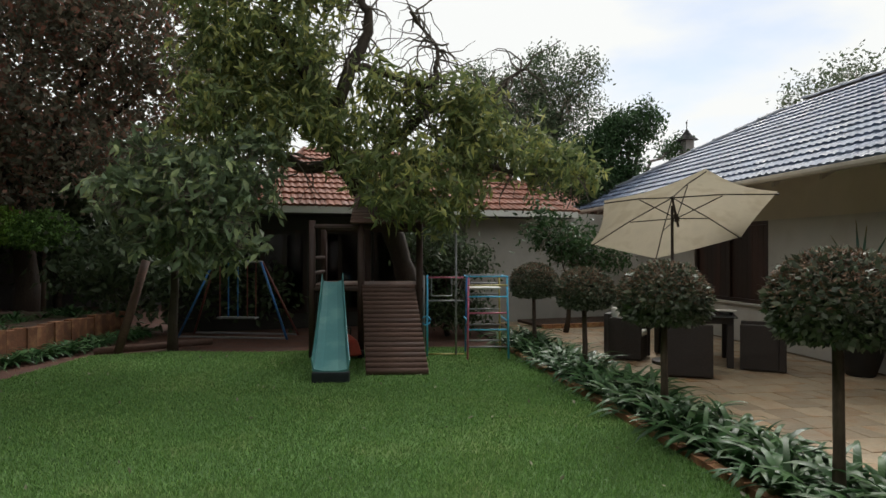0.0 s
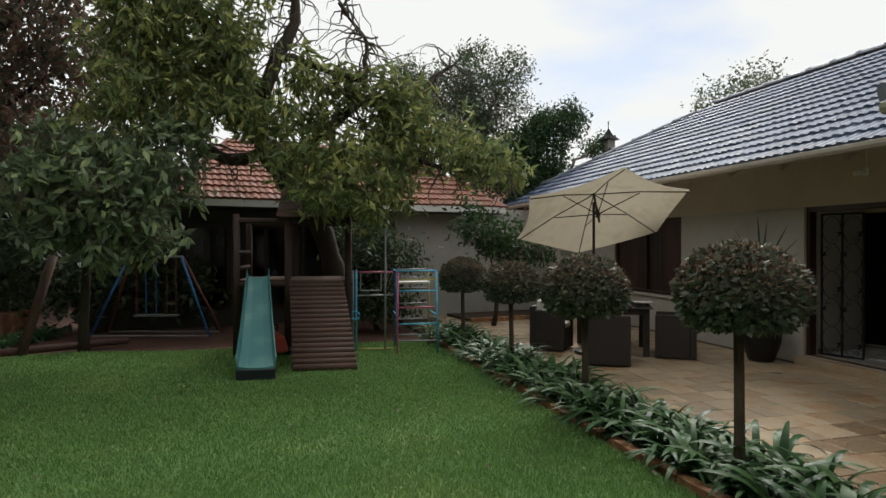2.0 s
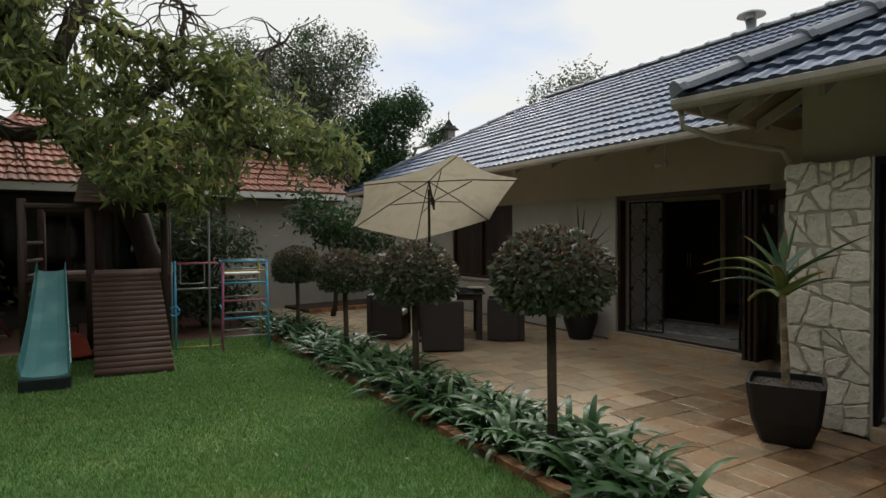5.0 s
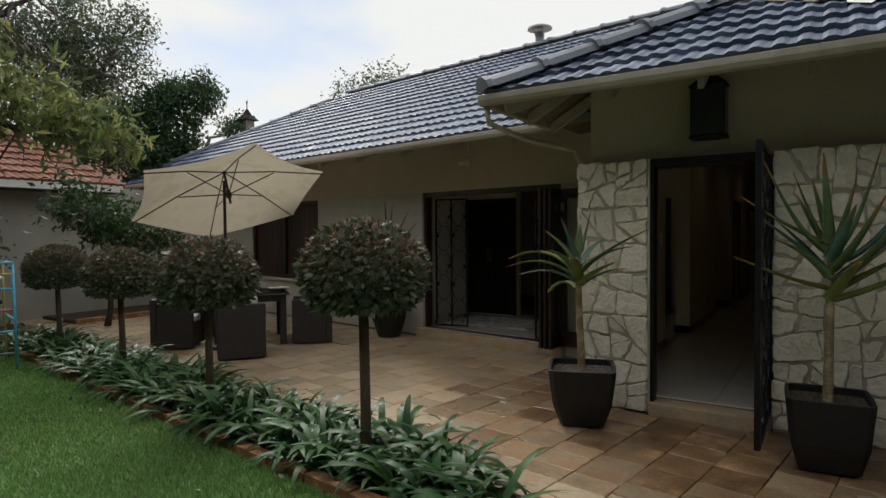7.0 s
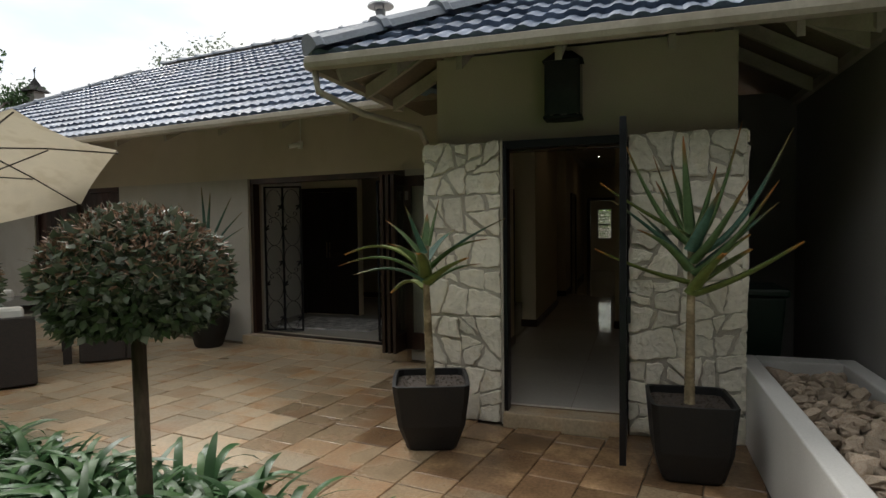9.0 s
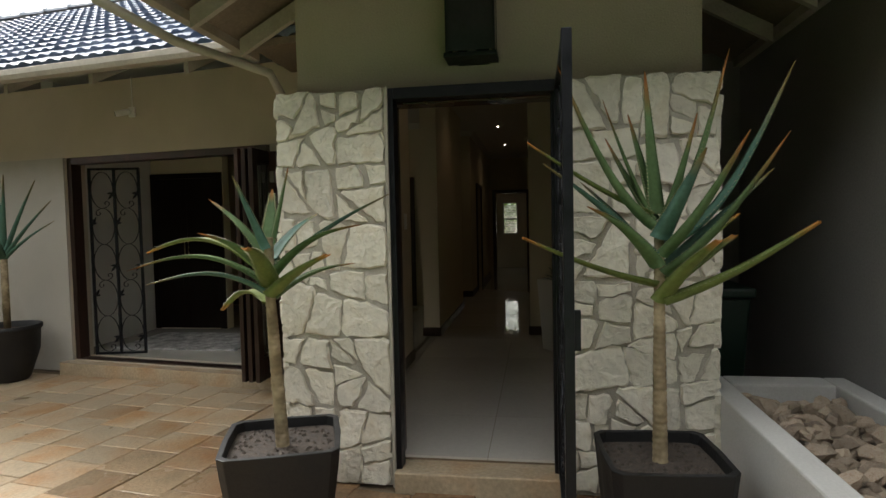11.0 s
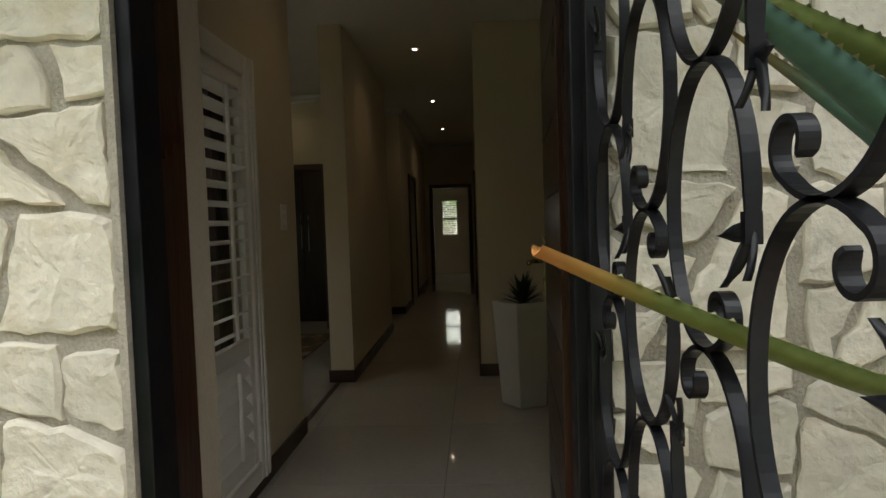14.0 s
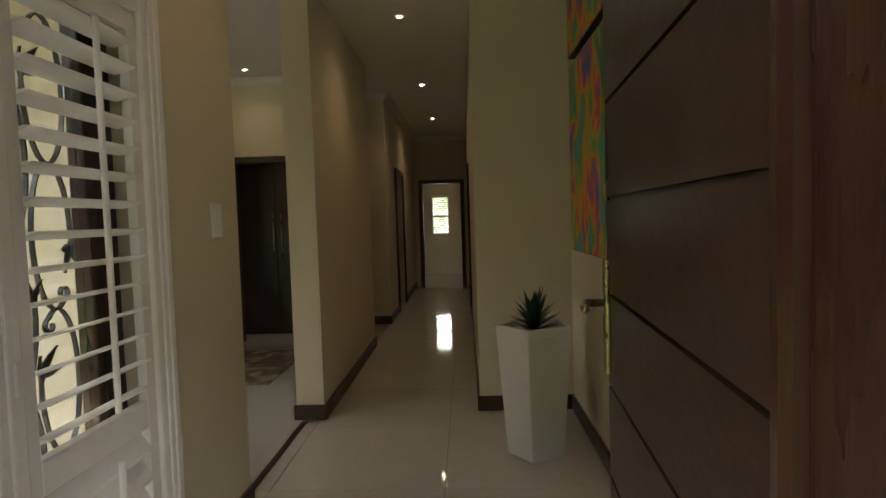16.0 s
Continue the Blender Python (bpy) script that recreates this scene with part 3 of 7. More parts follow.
gate = empty("security_gate", "black wrought-iron scrollwork security gate, standing open outwards", "gate", Matrix.Translation((6.225, 1.0, 0)) @ Matrix.Rotation(radians(180), 4, "Z"))
GW, GB, GT = 0.92, 0.13, 2.24
local = Matrix.Identity(4)
for u0, u1, nm in ((0.0, 0.04, "stile"), (GW - 0.055, GW + 0.012, "stile")):
    Build().box(u0, -0.02, GB, u1, 0.02, GT).part(nm, M_IRON, gate, bevel=0.003)
for w0 in (GB, GT - 0.04):
    Build().box(0.04, -0.018, w0, GW - 0.055, 0.018, w0 + 0.04).part("rail", M_IRON, gate, bevel=0.003)
scroll_panel(gate, GW - 0.112, GT - GB - 0.1, Matrix.Translation((0.05, 0, 0)), 0.3, 0.0076, GB + 0.05)
Build().box(GW - 0.035, 0.02, 1.0, GW - 0.008, 0.045, 1.16).part("lock", M_IRON, gate, "iron gate lock", bevel=0.003)
for z in (0.4, 1.95):
    Build().tube([(0.0, 0.024, z), (0.0, 0.024, z + 0.09)], 0.011, 8).part("hinge", M_IRON, gate, smooth=True)
b = Build().box(6.215, 1.9, 0.1, 6.315, 1.932, 2.262).box(6.215, 1.0, 2.2, 6.315, 1.9, 2.262).box(6.25, 1.0, 0.1, 6.315, 1.038, 2.2)
b.thing("gate_frame", M_IRON, "black steel frame of the security gate in the doorway", "gate frame", kind="structure", bevel=0.004)

M_LANTERN_GLASS = surface("smoked_lantern_glass", (0.03, 0.038, 0.042), 0.12, 0.2, 6, 30, 0.0, spec=0.9)
# wall lantern over the door
lantern = empty("wall_lantern", "dark verdigris metal carriage lantern with glass sides, unlit", "wall lamp", Matrix.Translation((6.42, 1.465, 2.41)))
M_VERDI = surface("dark_verdigris_metal", (0.014, 0.02, 0.021), 0.5, 0.35, 10, 60, 0.25, metal=0.5)
Build().box(-0.03, -0.09, 0.0, 0.0, 0.09, 0.5).part("backplate", M_VERDI, lantern, bevel=0.004)
for y in (-0.135, 0.12):
    for x in (-0.205, -0.035):
        Build().box(x, y, 0.02, x + 0.015, y + 0.015, 0.44).part("corner_bar", M_VERDI, lantern)
Build().box(-0.21, -0.145, 0.0, -0.022, 0.145, 0.025).part("base", M_VERDI, lantern, bevel=0.004)
Build().add([(-0.22, -0.155, 0.44), (-0.02, -0.155, 0.44), (-0.02, 0.155, 0.44), (-0.22, 0.155, 0.44), (-0.15, -0.07, 0.52), (-0.05, -0.07, 0.52), (-0.05, 0.07, 0.52), (-0.15, 0.07, 0.52)],
            [(3, 2, 1, 0), (4, 5, 6, 7), (0, 1, 5, 4), (1, 2, 6, 5), (2, 3, 7, 6), (3, 0, 4, 7)]).part("cap", M_VERDI, lantern, bevel=0.004)
Build().lathe([(0.012, 0.52), (0.02, 0.545), (0.006, 0.575)], 10, (-0.1, 0)).part("finial", M_VERDI, lantern, smooth=True)
Build().lathe([(0.025, 0.025), (0.025, 0.08), (0.03, 0.1), (0.033, 0.16), (0.015, 0.2)], 12, (-0.115, 0)).part("bulb", surface("frosted_bulb", (0.75, 0.76, 0.74), 0.3, 0.05, 5, 50, 0), lantern, "white frosted bulb", smooth=True)
for q in (((-0.207, -0.12, 0.03), (-0.203, 0.12, 0.44)), ((-0.19, -0.134, 0.03), (-0.037, -0.131, 0.44)), ((-0.19, 0.131, 0.03), (-0.037, 0.134, 0.44))):
    pane = Build().box(*q[0], *q[1]).part("pane", M_LANTERN_GLASS, lantern, "dark tinted lantern pane")

# ---- aloes in square black pots ----
M_POT = surface("black_stone_pot", (0.009, 0.009, 0.01), 0.6, 0.3, 5, 60, 0.2)
M_GRAVEL = surface("dark_gravel", (0.07, 0.055, 0.045), 0.9, 0.5, 40, 120, 1.0)


def along_leaf(name, base, tip, rough=0.62, turn=(0.7, 0.95)):
    """A leaf colour that runs from base to tip along the leaf."""
    mt = surface(name, base, rough, 0.2, 6, 50, 0.12, pieces=0.15, spec=0.2)
    nt = mt.node_tree
    b = nt.nodes["Principled BSDF"]
    old = b.inputs["Base Color"].links[0].from_socket
    at = nt.nodes.new("ShaderNodeAttribute")
    at.attribute_name = "along"
    ramp = nt.nodes.new("ShaderNodeValToRGB")
    ramp.color_ramp.elements[0].position, ramp.color_ramp.elements[1].position = turn
    mix = nt.nodes.new("ShaderNodeMix")
    mix.data_type = "RGBA"
    nt.links.new(at.outputs["Fac"], ramp.inputs[0])
    nt.links.new(ramp.outputs[0], mix.inputs["Factor"])
    nt.links.new(old, mix.inputs["A"])
    mix.inputs["B"].default_value = (*tip, 1)
    nt.links.new(mix.outputs["Result"], b.inputs["Base Color"])
    return mt


M_ALOE = along_leaf("aloe_leaf", (0.115, 0.185, 0.08), (0.36, 0.15, 0.05))
M_ALOE_BLUE = along_leaf("aloe_leaf_blue", (0.085, 0.17, 0.13), (0.24, 0.18, 0.07))
M_ALOE_LOW = along_leaf("aloe_leaf_low", (0.17, 0.215, 0.065), (0.6, 0.27, 0.08), turn=(0.82, 1.0))
M_SPINE = surface("pale_spine", (0.3, 0.3, 0.16), 0.5, 0.1, 5, 50, 0)
M_ALOE_STEM = surface("ringed_aloe_stem", (0.25, 0.19, 0.11), 0.75, 0.3, 8, 40, 0.4, second=(0.34, 0.27, 0.17))


def aloe_leaf(parent, root, tip, width, arch, material, spines=True):
    """A thick channelled leaf that narrows to its tip, with short spines on both edges."""
    root, tip = Vector(root), Vector(tip)
    n = 12
    line = [root.lerp(tip, i / n) + Vector((0, 0, arch * math.sin(math.pi * (i / n) ** 0.9))) for i in range(n + 1)]
    verts, along = [], []
    edges = []
    for i, p in enumerate(line):
        f = i / n
        t = (line[min(i + 1, n)] - line[max(i - 1, 0)]).normalized()
        s = t.cross(Vector((0, 0, 1)))
        s = s.normalized() if s.length > 0.05 else Vector((0, 1, 0))
        up = s.cross(t).normalized()
        w = width * ((1.25 - 0.86 * f) if material is M_ALOE_LOW else (1.15 - 1.0 * f ** 1.15) * (1.0 if f < 0.95 else 0.6)) / 2
        th = w * 0.62
        for u, q in ((-1, 0.32), (-0.55, 0.04), (0, -0.1), (0.55, 0.04), (1, 0.32), (0.6, -0.45), (0, -0.78), (-0.6, -0.45)):
            verts.append(p + s * (w * u) + up * (th * q))
            along.append(f)
        edges.append((p, s, up, w, t))
    faces = [(i * 8 + j, i * 8 + (j + 1) % 8, (i + 1) * 8 + (j + 1) % 8, (i + 1) * 8 + j) for i in range(n) for j in range(8)]
    faces += [tuple(range(8)), tuple(n * 8 + j for j in reversed(range(8)))]
    b = Build().add(verts, faces)
    ob = b.part("leaf", material, parent, smooth=True)
    at = ob.data.attributes.new("along", "FLOAT", "POINT")
    at.data.foreach_set("value", along)
    if spines:
        sp = Build()
        for i in range(1, n * 3 - 3):
            f = i / 3
            a, c = edges[int(f)], edges[min(int(f) + 1, n)]
            k = f - int(f)
            for sgn in (-1, 1):
                p = (a[0].lerp(c[0], k)) + (a[1] * sgn).lerp(c[1] * sgn, k) * (a[3] + k * (c[3] - a[3])) * 0.98 + a[2] * 0.3 * 0.6 * a[3]
                d = a[1] * sgn * 0.01
                sp.add([p - a[4] * 0.004, p + a[4] * 0.004, p + a[2] * 0.003, p + d + a[4] * 0.003], [(0, 1, 3), (1, 2, 3), (2, 0, 3)])
        tagged(sp.part("spines", M_SPINE, ob, "short pale leaf spines"), kind="stuff")
    return ob


def square_pot(label, place, turn, top, bottom, height):
    pot = empty("square_planter", label, "plant pot", Matrix.Translation(place) @ Matrix.Rotation(radians(turn), 4, "Z"), group="black pots by the door")
    def ring(half, z, round_=0.86):
        pts = []
        for k in range(4):
            for s in (-round_, 0.0, round_):
                a = [(1, s), (-s, 1), (-1, -s), (s, -1)][k]
                bow = 1.0 + 0.03 * (1 - abs(s) / round_)
                pts.append((a[0] * half * (bow if abs(a[0]) == 1 else 1), a[1] * half * (bow if abs(a[1]) == 1 else 1), z))
        return pts
    prof = [(bottom * 0.42, 0.0), (bottom * 0.48, 0.025), (bottom * 0.5 + (top - bottom) * 0.3, height * 0.4), (top * 0.485, height * 0.8), (top * 0.5, height - 0.02),
            (top * 0.505, height), (top * 0.455, height), (top * 0.45, height - 0.06)]
    b = Build()
    for half, z in prof:
        b.v.extend(ring(half, z))
    for i in range(len(prof) - 1):
        b.f.extend((i * 12 + j, i * 12 + (j + 1) % 12, (i + 1) * 12 + (j + 1) % 12, (i + 1) * 12 + j) for j in range(12))
    b.f.append(tuple(reversed(range(12))))
    b.part("body", M_POT, pot, bevel=0.004)
    soil = Build()
    soil.v.extend(ring(top * 0.455, height - 0.05))
    soil.f.append(tuple(range(12)))
    soil.part("soil", M_GRAVEL, pot, "dark gravelly potting soil")
    peb = Build()
    for _ in range(160):
        x, y, s = uni(-0.42, 0.42) * top, uni(-0.42, 0.42) * top, uni(0.006, 0.014)
        peb.add([(x - s, y, height - 0.052), (x, y - s, height - 0.05), (x + s, y, height - 0.052), (x, y + s, height - 0.05), (x, y, height - 0.05 + s)], [(0, 1, 4), (1, 2, 4), (2, 3, 4), (3, 0, 4)])
    tagged(peb.part("gravel", M_GRAVEL, pot), kind="stuff")
    return pot


def aloe(label, place, stem, lean, leaves, pot_top):
    """Leaves are (y, z, x) of the tip from the crown, with root height, width, arch and a material."""
    plant = empty("potted_aloe", label, "aloe plant", Matrix.Translation(place), group="aloes by the door")
    pts = [(0, 0, pot_top), (lean[0] * 0.3, lean[1] * 0.25, pot_top + (stem - pot_top) * 0.35), (lean[0] * 0.7, lean[1] * 0.65, pot_top + (stem - pot_top) * 0.7), (lean[0], lean[1], stem), (lean[0], lean[1], stem + 0.3)]
    b = Build()
    rings, radii = [], []
    for i in range(140):
        f = i / 139 * 4
        k = min(int(f), 3)
        p = Vector(pts[k]).lerp(Vector(pts[k + 1]), f - k)
        rings.append(p)
        radii.append((0.034 - 0.003 * f) * (0.92, 1.0, 1.03, 1.0)[i % 4])
    b.tube(rings, radii, 10).part("stem", M_ALOE_STEM, plant, "ringed woody aloe stem", smooth=True)
    for ty, tz, tx, rz, w, arch, mt in leaves:
        crown = Vector((lean[0], lean[1], stem))
        d = Vector((tx, ty, 0))
        start = crown + Vector((0, 0, rz * 1.25)) + (d.normalized() * 0.018 if d.length else Vector((0, 0, 0)))
        aloe_leaf(plant, start, crown + Vector((tx, ty * 0.96, tz + 0.03)), w * 1.36, arch, mt)
    return plant


A, AB, AL = M_ALOE, M_ALOE_BLUE, M_ALOE_LOW
square_pot("tapered square black pot beside the stone pier", (5.66, 2.36, 0), 20, 0.54, 0.37, 0.49)
aloe("tall-stemmed green aloe with drooping leaves in a black pot", (5.66, 2.36, 0), 1.16, (-0.1, -0.01), [
    (0.72, 0.2, 0.1, 0.1, 0.05, 0.12, AL), (0.64, 0.13, -0.16, 0.07, 0.05, 0.1, A), (0.44, 0.08, -0.3, 0.04, 0.05, 0.07, AB), (0.38, 0.46, 0.12, 0.16, 0.048, 0.03, A), (0.37, -0.1, 0.2, 0.0, 0.05, 0.07, AL),
    (0.1, 0.55, -0.14, 0.2, 0.05, 0.0, AB), (-0.09, 0.6, 0.05, 0.24, 0.05, 0.0, A), (-0.58, 0.46, 0.1, 0.12, 0.055, 0.03, AB), (-0.5, 0.32, -0.1, 0.1, 0.055, 0.06, A), (-0.39, 0.2, -0.24, 0.03, 0.058, 0.02, AL),
    (-0.36, 0.13, 0.22, 0.02, 0.055, 0.04, A), (0.16, 0.34, 0.34, 0.14, 0.05, 0.03, A), (-0.12, 0.38, 0.34, 0.16, 0.05, 0.03, AB), (0.14, 0.3, -0.36, 0.1, 0.06, 0.04, A), (-0.1, 0.24, -0.42, 0.06, 0.06, 0.05, AL),
    (0.03, 0.5, 0.12, 0.24, 0.045, 0.0, A)], 0.42)
square_pot("tapered square black pot beside the raised stone bed", (5.62, 0.6, 0), 4, 0.5, 0.38, 0.5)
aloe("tall aloe with thick upright orange-tipped leaves in a black pot", (5.63, 0.6, 0), 1.155, (0.06, -0.01), [
    (0.45, 1.0, -0.05, 0.26, 0.075, -0.1, A), (0.59, 0.695, 0.13, 0.3, 0.052, -0.02, AL), (0.52, 0.58, -0.02, 0.16, 0.07, 0.02, AB), (0.615, 0.255, -0.12, 0.06, 0.058, -0.02, AL), (0.34, 0.38, -0.24, 0.12, 0.065, 0.04, A),
    (0.05, 0.98, 0.06, 0.3, 0.065, -0.02, A), (-0.3, 1.04, 0.0, 0.26, 0.075, -0.12, A), (-0.62, 1.0, 0.12, 0.2, 0.075, -0.16, AB), (-0.48, 0.66, -0.18, 0.1, 0.085, -0.06, A), (-0.55, 0.54, 0.16, 0.1, 0.075, 0.0, AB),
    (-0.64, 0.3, -0.08, 0.0, 0.08, -0.03, AL), (-0.4, 0.24, 0.22, 0.04, 0.075, 0.0, AL), (-0.3, 0.66, -0.26, 0.16, 0.07, -0.04, A), (-0.14, 0.6, -0.24, 0.22, 0.075, 0.0, AB), (0.22, 0.7, 0.14, 0.28, 0.06, -0.02, A),
    (-0.16, 0.24, -0.34, 0.0, 0.065, 0.02, AL), (0.12, 0.8, 0.1, 0.3, 0.055, 0.0, A),
    (0.34, 0.5, 0.12, 0.14, 0.06, 0.02, AB), (0.24, 0.86, 0.05, 0.28, 0.05, -0.03, A), (-0.36, 0.34, 0.05, 0.03, 0.06, 0.03, AL), (-0.14, 0.76, -0.1, 0.26, 0.06, -0.03, A)], 0.44)

# ---- raised bed of loose stones beside the entrance ----
bed = empty("raised_stone_bed", "long pale plastered planter filled with loose tan stones", "planter", kind="")
for q in ((2.6, 0.06, 0.0, 6.62, 0.18, 0.58), (2.6, -0.6, 0.0, 6.62, -0.48, 0.58), (2.6, -0.48, 0.0, 2.74, 0.06, 0.58), (6.44, -0.48, 0.0, 6.62, 0.06, 0.58)):
    Build().box(*q).part("planter_wall", M_PLANTER_WALL, bed, bevel=0.012)
Build().box(2.74, -0.48, 0.0, 6.44, 0.06, 0.42).part("fill", M_SOIL, bed)
M_ROCK = surface("tan_rubble", (0.42, 0.34, 0.26), 0.9, 0.2, 8, 60, 0.6, pieces=0.35, second=(0.3, 0.22, 0.16))
M_ROCK_STUFF = surface("tan_rubble_joined", (0.42, 0.34, 0.26), 0.9, 0.2, 8, 60, 0.6, islands=0.35, second=(0.3, 0.22, 0.16))


def rock(size):
    n = []
    for z, r in ((-0.8, 0.55), (-0.1, 1.0), (0.55, 0.75)):
        for k in range(6):
            a = k * math.pi / 3 + uni(-0.3, 0.3) + z
            q = r * uni(0.72, 1.15)
            n.append((size * q * math.cos(a) * 1.25, size * q * math.sin(a) * 0.9, size * (z * 0.7 + uni(-0.12, 0.12))))
    n.append((uni(-0.2, 0.2) * size, uni(-0.2, 0.2) * size, size * 0.62))
    f = [(lay * 6 + k, lay * 6 + (k + 1) % 6, lay * 6 + 6 + (k + 1) % 6, lay * 6 + 6 + k) for lay in range(2) for k in range(6)]
    return n, f + [(12 + k, 12 + (k + 1) % 6, 18) for k in range(6)] + [(5, 4, 3, 2, 1, 0)]


rock_meshes = [Build().add(*rock(1.0)).mesh("stone", M_ROCK) for _ in range(9)]
for i in range(290):
    ob = new("stone", rock_meshes[i % 9])
    ob.parent = bed
    s = uni(0.035, 0.07)
    ob.matrix_basis = Matrix.Translation((2.8 + 3.58 * (i / 290) + uni(-0.03, 0.03), uni(-0.43, 0.01), 0.45 + s * 0.55 + uni(0, 0.05))) @ Euler((uni(-0.7, 0.7), uni(-0.7, 0.7), uni(0, 6.3))).to_matrix().to_4x4() @ Matrix.Diagonal((s, s * uni(0.7, 1.1), s, 1))
b = Build()
for i in range(260):
    v, f = rock(uni(0.03, 0.055))
    m = Matrix.Translation((uni(2.8, 6.4), uni(-0.44, 0.02), uni(0.42, 0.47))) @ Euler((uni(-0.7, 0.7), uni(-0.7, 0.7), uni(0, 6.3))).to_matrix().to_4x4()
    b.add([m @ Vector(p) for p in v], f)
tagged(b.part("rubble", M_ROCK_STUFF, bed), kind="stuff")

# wheeled bin in the gap beside the entrance
M_BIN = surface("dark_green_plastic", (0.006, 0.022, 0.014), 0.45, 0.15, 4, 60, 0.05)
bin_ = empty("wheeled_bin", "dark green plastic wheeled bin standing in the shaded side passage", "bin", Matrix.Translation((7.3, 0.02, 0)))
Build().add([(-0.22, -0.2, 0.05), (0.2, -0.2, 0.05), (0.2, 0.2, 0.05), (-0.22, 0.2, 0.05), (-0.29, -0.26, 0.98), (0.28, -0.26, 0.98), (0.28, 0.26, 0.98), (-0.29, 0.26, 0.98)],
            [(3, 2, 1, 0), (4, 5, 6, 7), (0, 1, 5, 4), (1, 2, 6, 5), (2, 3, 7, 6), (3, 0, 4, 7)]).part("body", M_BIN, bin_, bevel=0.02)
Build().box(-0.32, -0.28, 0.98, 0.32, 0.28, 1.05).part("lid", M_BIN, bin_, bevel=0.02)
Build().tube([(0.34, -0.2, 0.95), (0.34, 0.2, 0.95)], 0.014, 8).part("handle", M_BIN, bin_, smooth=True)
for y in (-0.24, 0.2):
    Build().tube([(0.2, y, 0.1), (0.2, y + 0.04, 0.1)], 0.1, 14).part("wheel", M_POT, bin_, "black rubber wheel")

# ---- hall ----
HALL_L, HALL_R = 2.36, 0.55
# floor tiles, bedded on the screed
tile_mesh = {}


def floor_tile(x0, y0, x1, y1):
    key = (round(x1 - x0, 3), round(y1 - y0, 3))
    if key not in tile_mesh:
        w, h = key
        tile_mesh[key] = Build().box(0.0015, 0.0015, 0, w - 0.0015, h - 0.0015, 0.013).mesh("tile", M_FLOOR)
    ob = new("tile", tile_mesh[key])
    ob.parent = bpy.data.objects["floor"]
    ob.matrix_basis = Matrix.Translation((x0, y0, 0.117))


xs = [6.36, 7.1, 8.0, 8.9, 9.8] + [10.7 + 0.9 * k for k in range(11)] + [20.45]
for x0, x1 in zip(xs, xs[1:]):
    for y0, y1 in ((-0.3, 0.52), (0.52, 1.42), (1.42, 2.32), (2.32, 2.5)):
        floor_tile(x0, y0, x1, y1)
Build().box(8.75, 2.4, 0.128, 9.95, 2.44, 0.133).thing("trim_floor_strip", M_SKIRT, "thin dark strip across the floor at the opening", "trim", kind="structure")


def skirting(name, x0, y0, x1, y1):
    b = Build().box(min(x0, x1), min(y0, y1), 0.13, max(x0, x1), max(y0, y1), 0.235)
    b.thing(name, M_SKIRT, "dark brown painted skirting board", "skirting", kind="structure", bevel=0.004)


skirting("baseboard_left", 6.7, 2.345, 8.765, 2.36)
skirting("baseboard_left_end", 8.75, 2.36, 8.765, 2.57)
skirting("baseboard_right", 6.7, 0.55, 10.085, 0.566)
skirting("baseboard_nib", 10.085, 0.55, 10.1, 1.225)
skirting("baseboard_corridor_right", 10.085, 1.21, 14.4, 1.226)
skirting("baseboard_corridor_right_far", 15.3, 1.21, 17.8, 1.226)
skirting("baseboard_pier_face", 9.955, 2.275, 9.97, 2.5)
skirting("baseboard_pier", 9.97, 2.274, 12.31, 2.29)
skirting("baseboard_corridor_left_face", 13.635, 2.275, 13.65, 2.545)
skirting("baseboard_corridor_left", 13.65, 2.274, 14.6, 2.29)
skirting("baseboard_corridor_left_far", 15.6, 2.274, 17.8, 2.29)
skirting("baseboard_lounge", 12.585, 3.95, 12.6, 8.0)


def architrave(name, label, axis, at, a0, a1, top, depth=0.03, w=0.07, back=0.0):
    """A dark door surround on the wall plane at, round an opening from a0 to a1."""
    b = Build()
    for c0, c1, z0, z1 in ((a0 - w, a0 + 0.0, 0.12, top + w), (a1, a1 + w, 0.12, top + w), (a0, a1, top, top + w)):
        if axis == "x":
            b.box(at - depth, c0, z0, at + 0.002 + back, c1, z1)
        else:
            b.box(c0, at - depth if depth > 0 else at, z0, c1, at + back if depth > 0 else at - depth, z1)
    return b.thing(name, M_SKIRT, label, "door frame", kind="structure", bevel=0.004)


architrave("door_frame_end", "dark brown door frame at the corridor's end", "x", 17.8, 1.36, 2.12, 2.18, back=0.18, w=0.075)
architrave("door_frame_lounge", "dark brown door frame in the lounge", "x", 12.6, 3.18, 3.9, 2.18, back=0.2)
architrave("door_frame_corridor_left", "dark brown door frame in the corridor", "y", 2.29, 14.65, 15.55, 2.18)
architrave("door_frame_corridor_right", "dark brown door frame in the corridor", "y", 1.21, 14.4, 15.3, 2.18, depth=-0.03)
door_2 = Build().box(14.66, 2.36, 0.14, 15.54, 2.4, 2.18).thing("door_2", M_DARK_WOOD, "dark brown corridor door, closed", "door", kind="structure")
door_3 = Build().box(14.41, 1.12, 0.14, 15.29, 1.16, 2.18).thing("door_3", M_DARK_WOOD, "dark brown corridor door, closed", "door", kind="structure")
cab = empty("tall_cabinet", "tall dark wooden cupboard seen through the lounge door", "cupboard", Matrix.Translation((13.2, 3.0, 0.12)))
Build().box(0, 0, 0, 0.35, 1.2, 2.15).part("body", M_DARK_WOOD, cab, bevel=0.006)
for y in (0.02, 0.61):
    Build().box(-0.02, y, 0.05, 0, y + 0.57, 2.1).part("door", M_DARK_WOOD, cab, bevel=0.004)
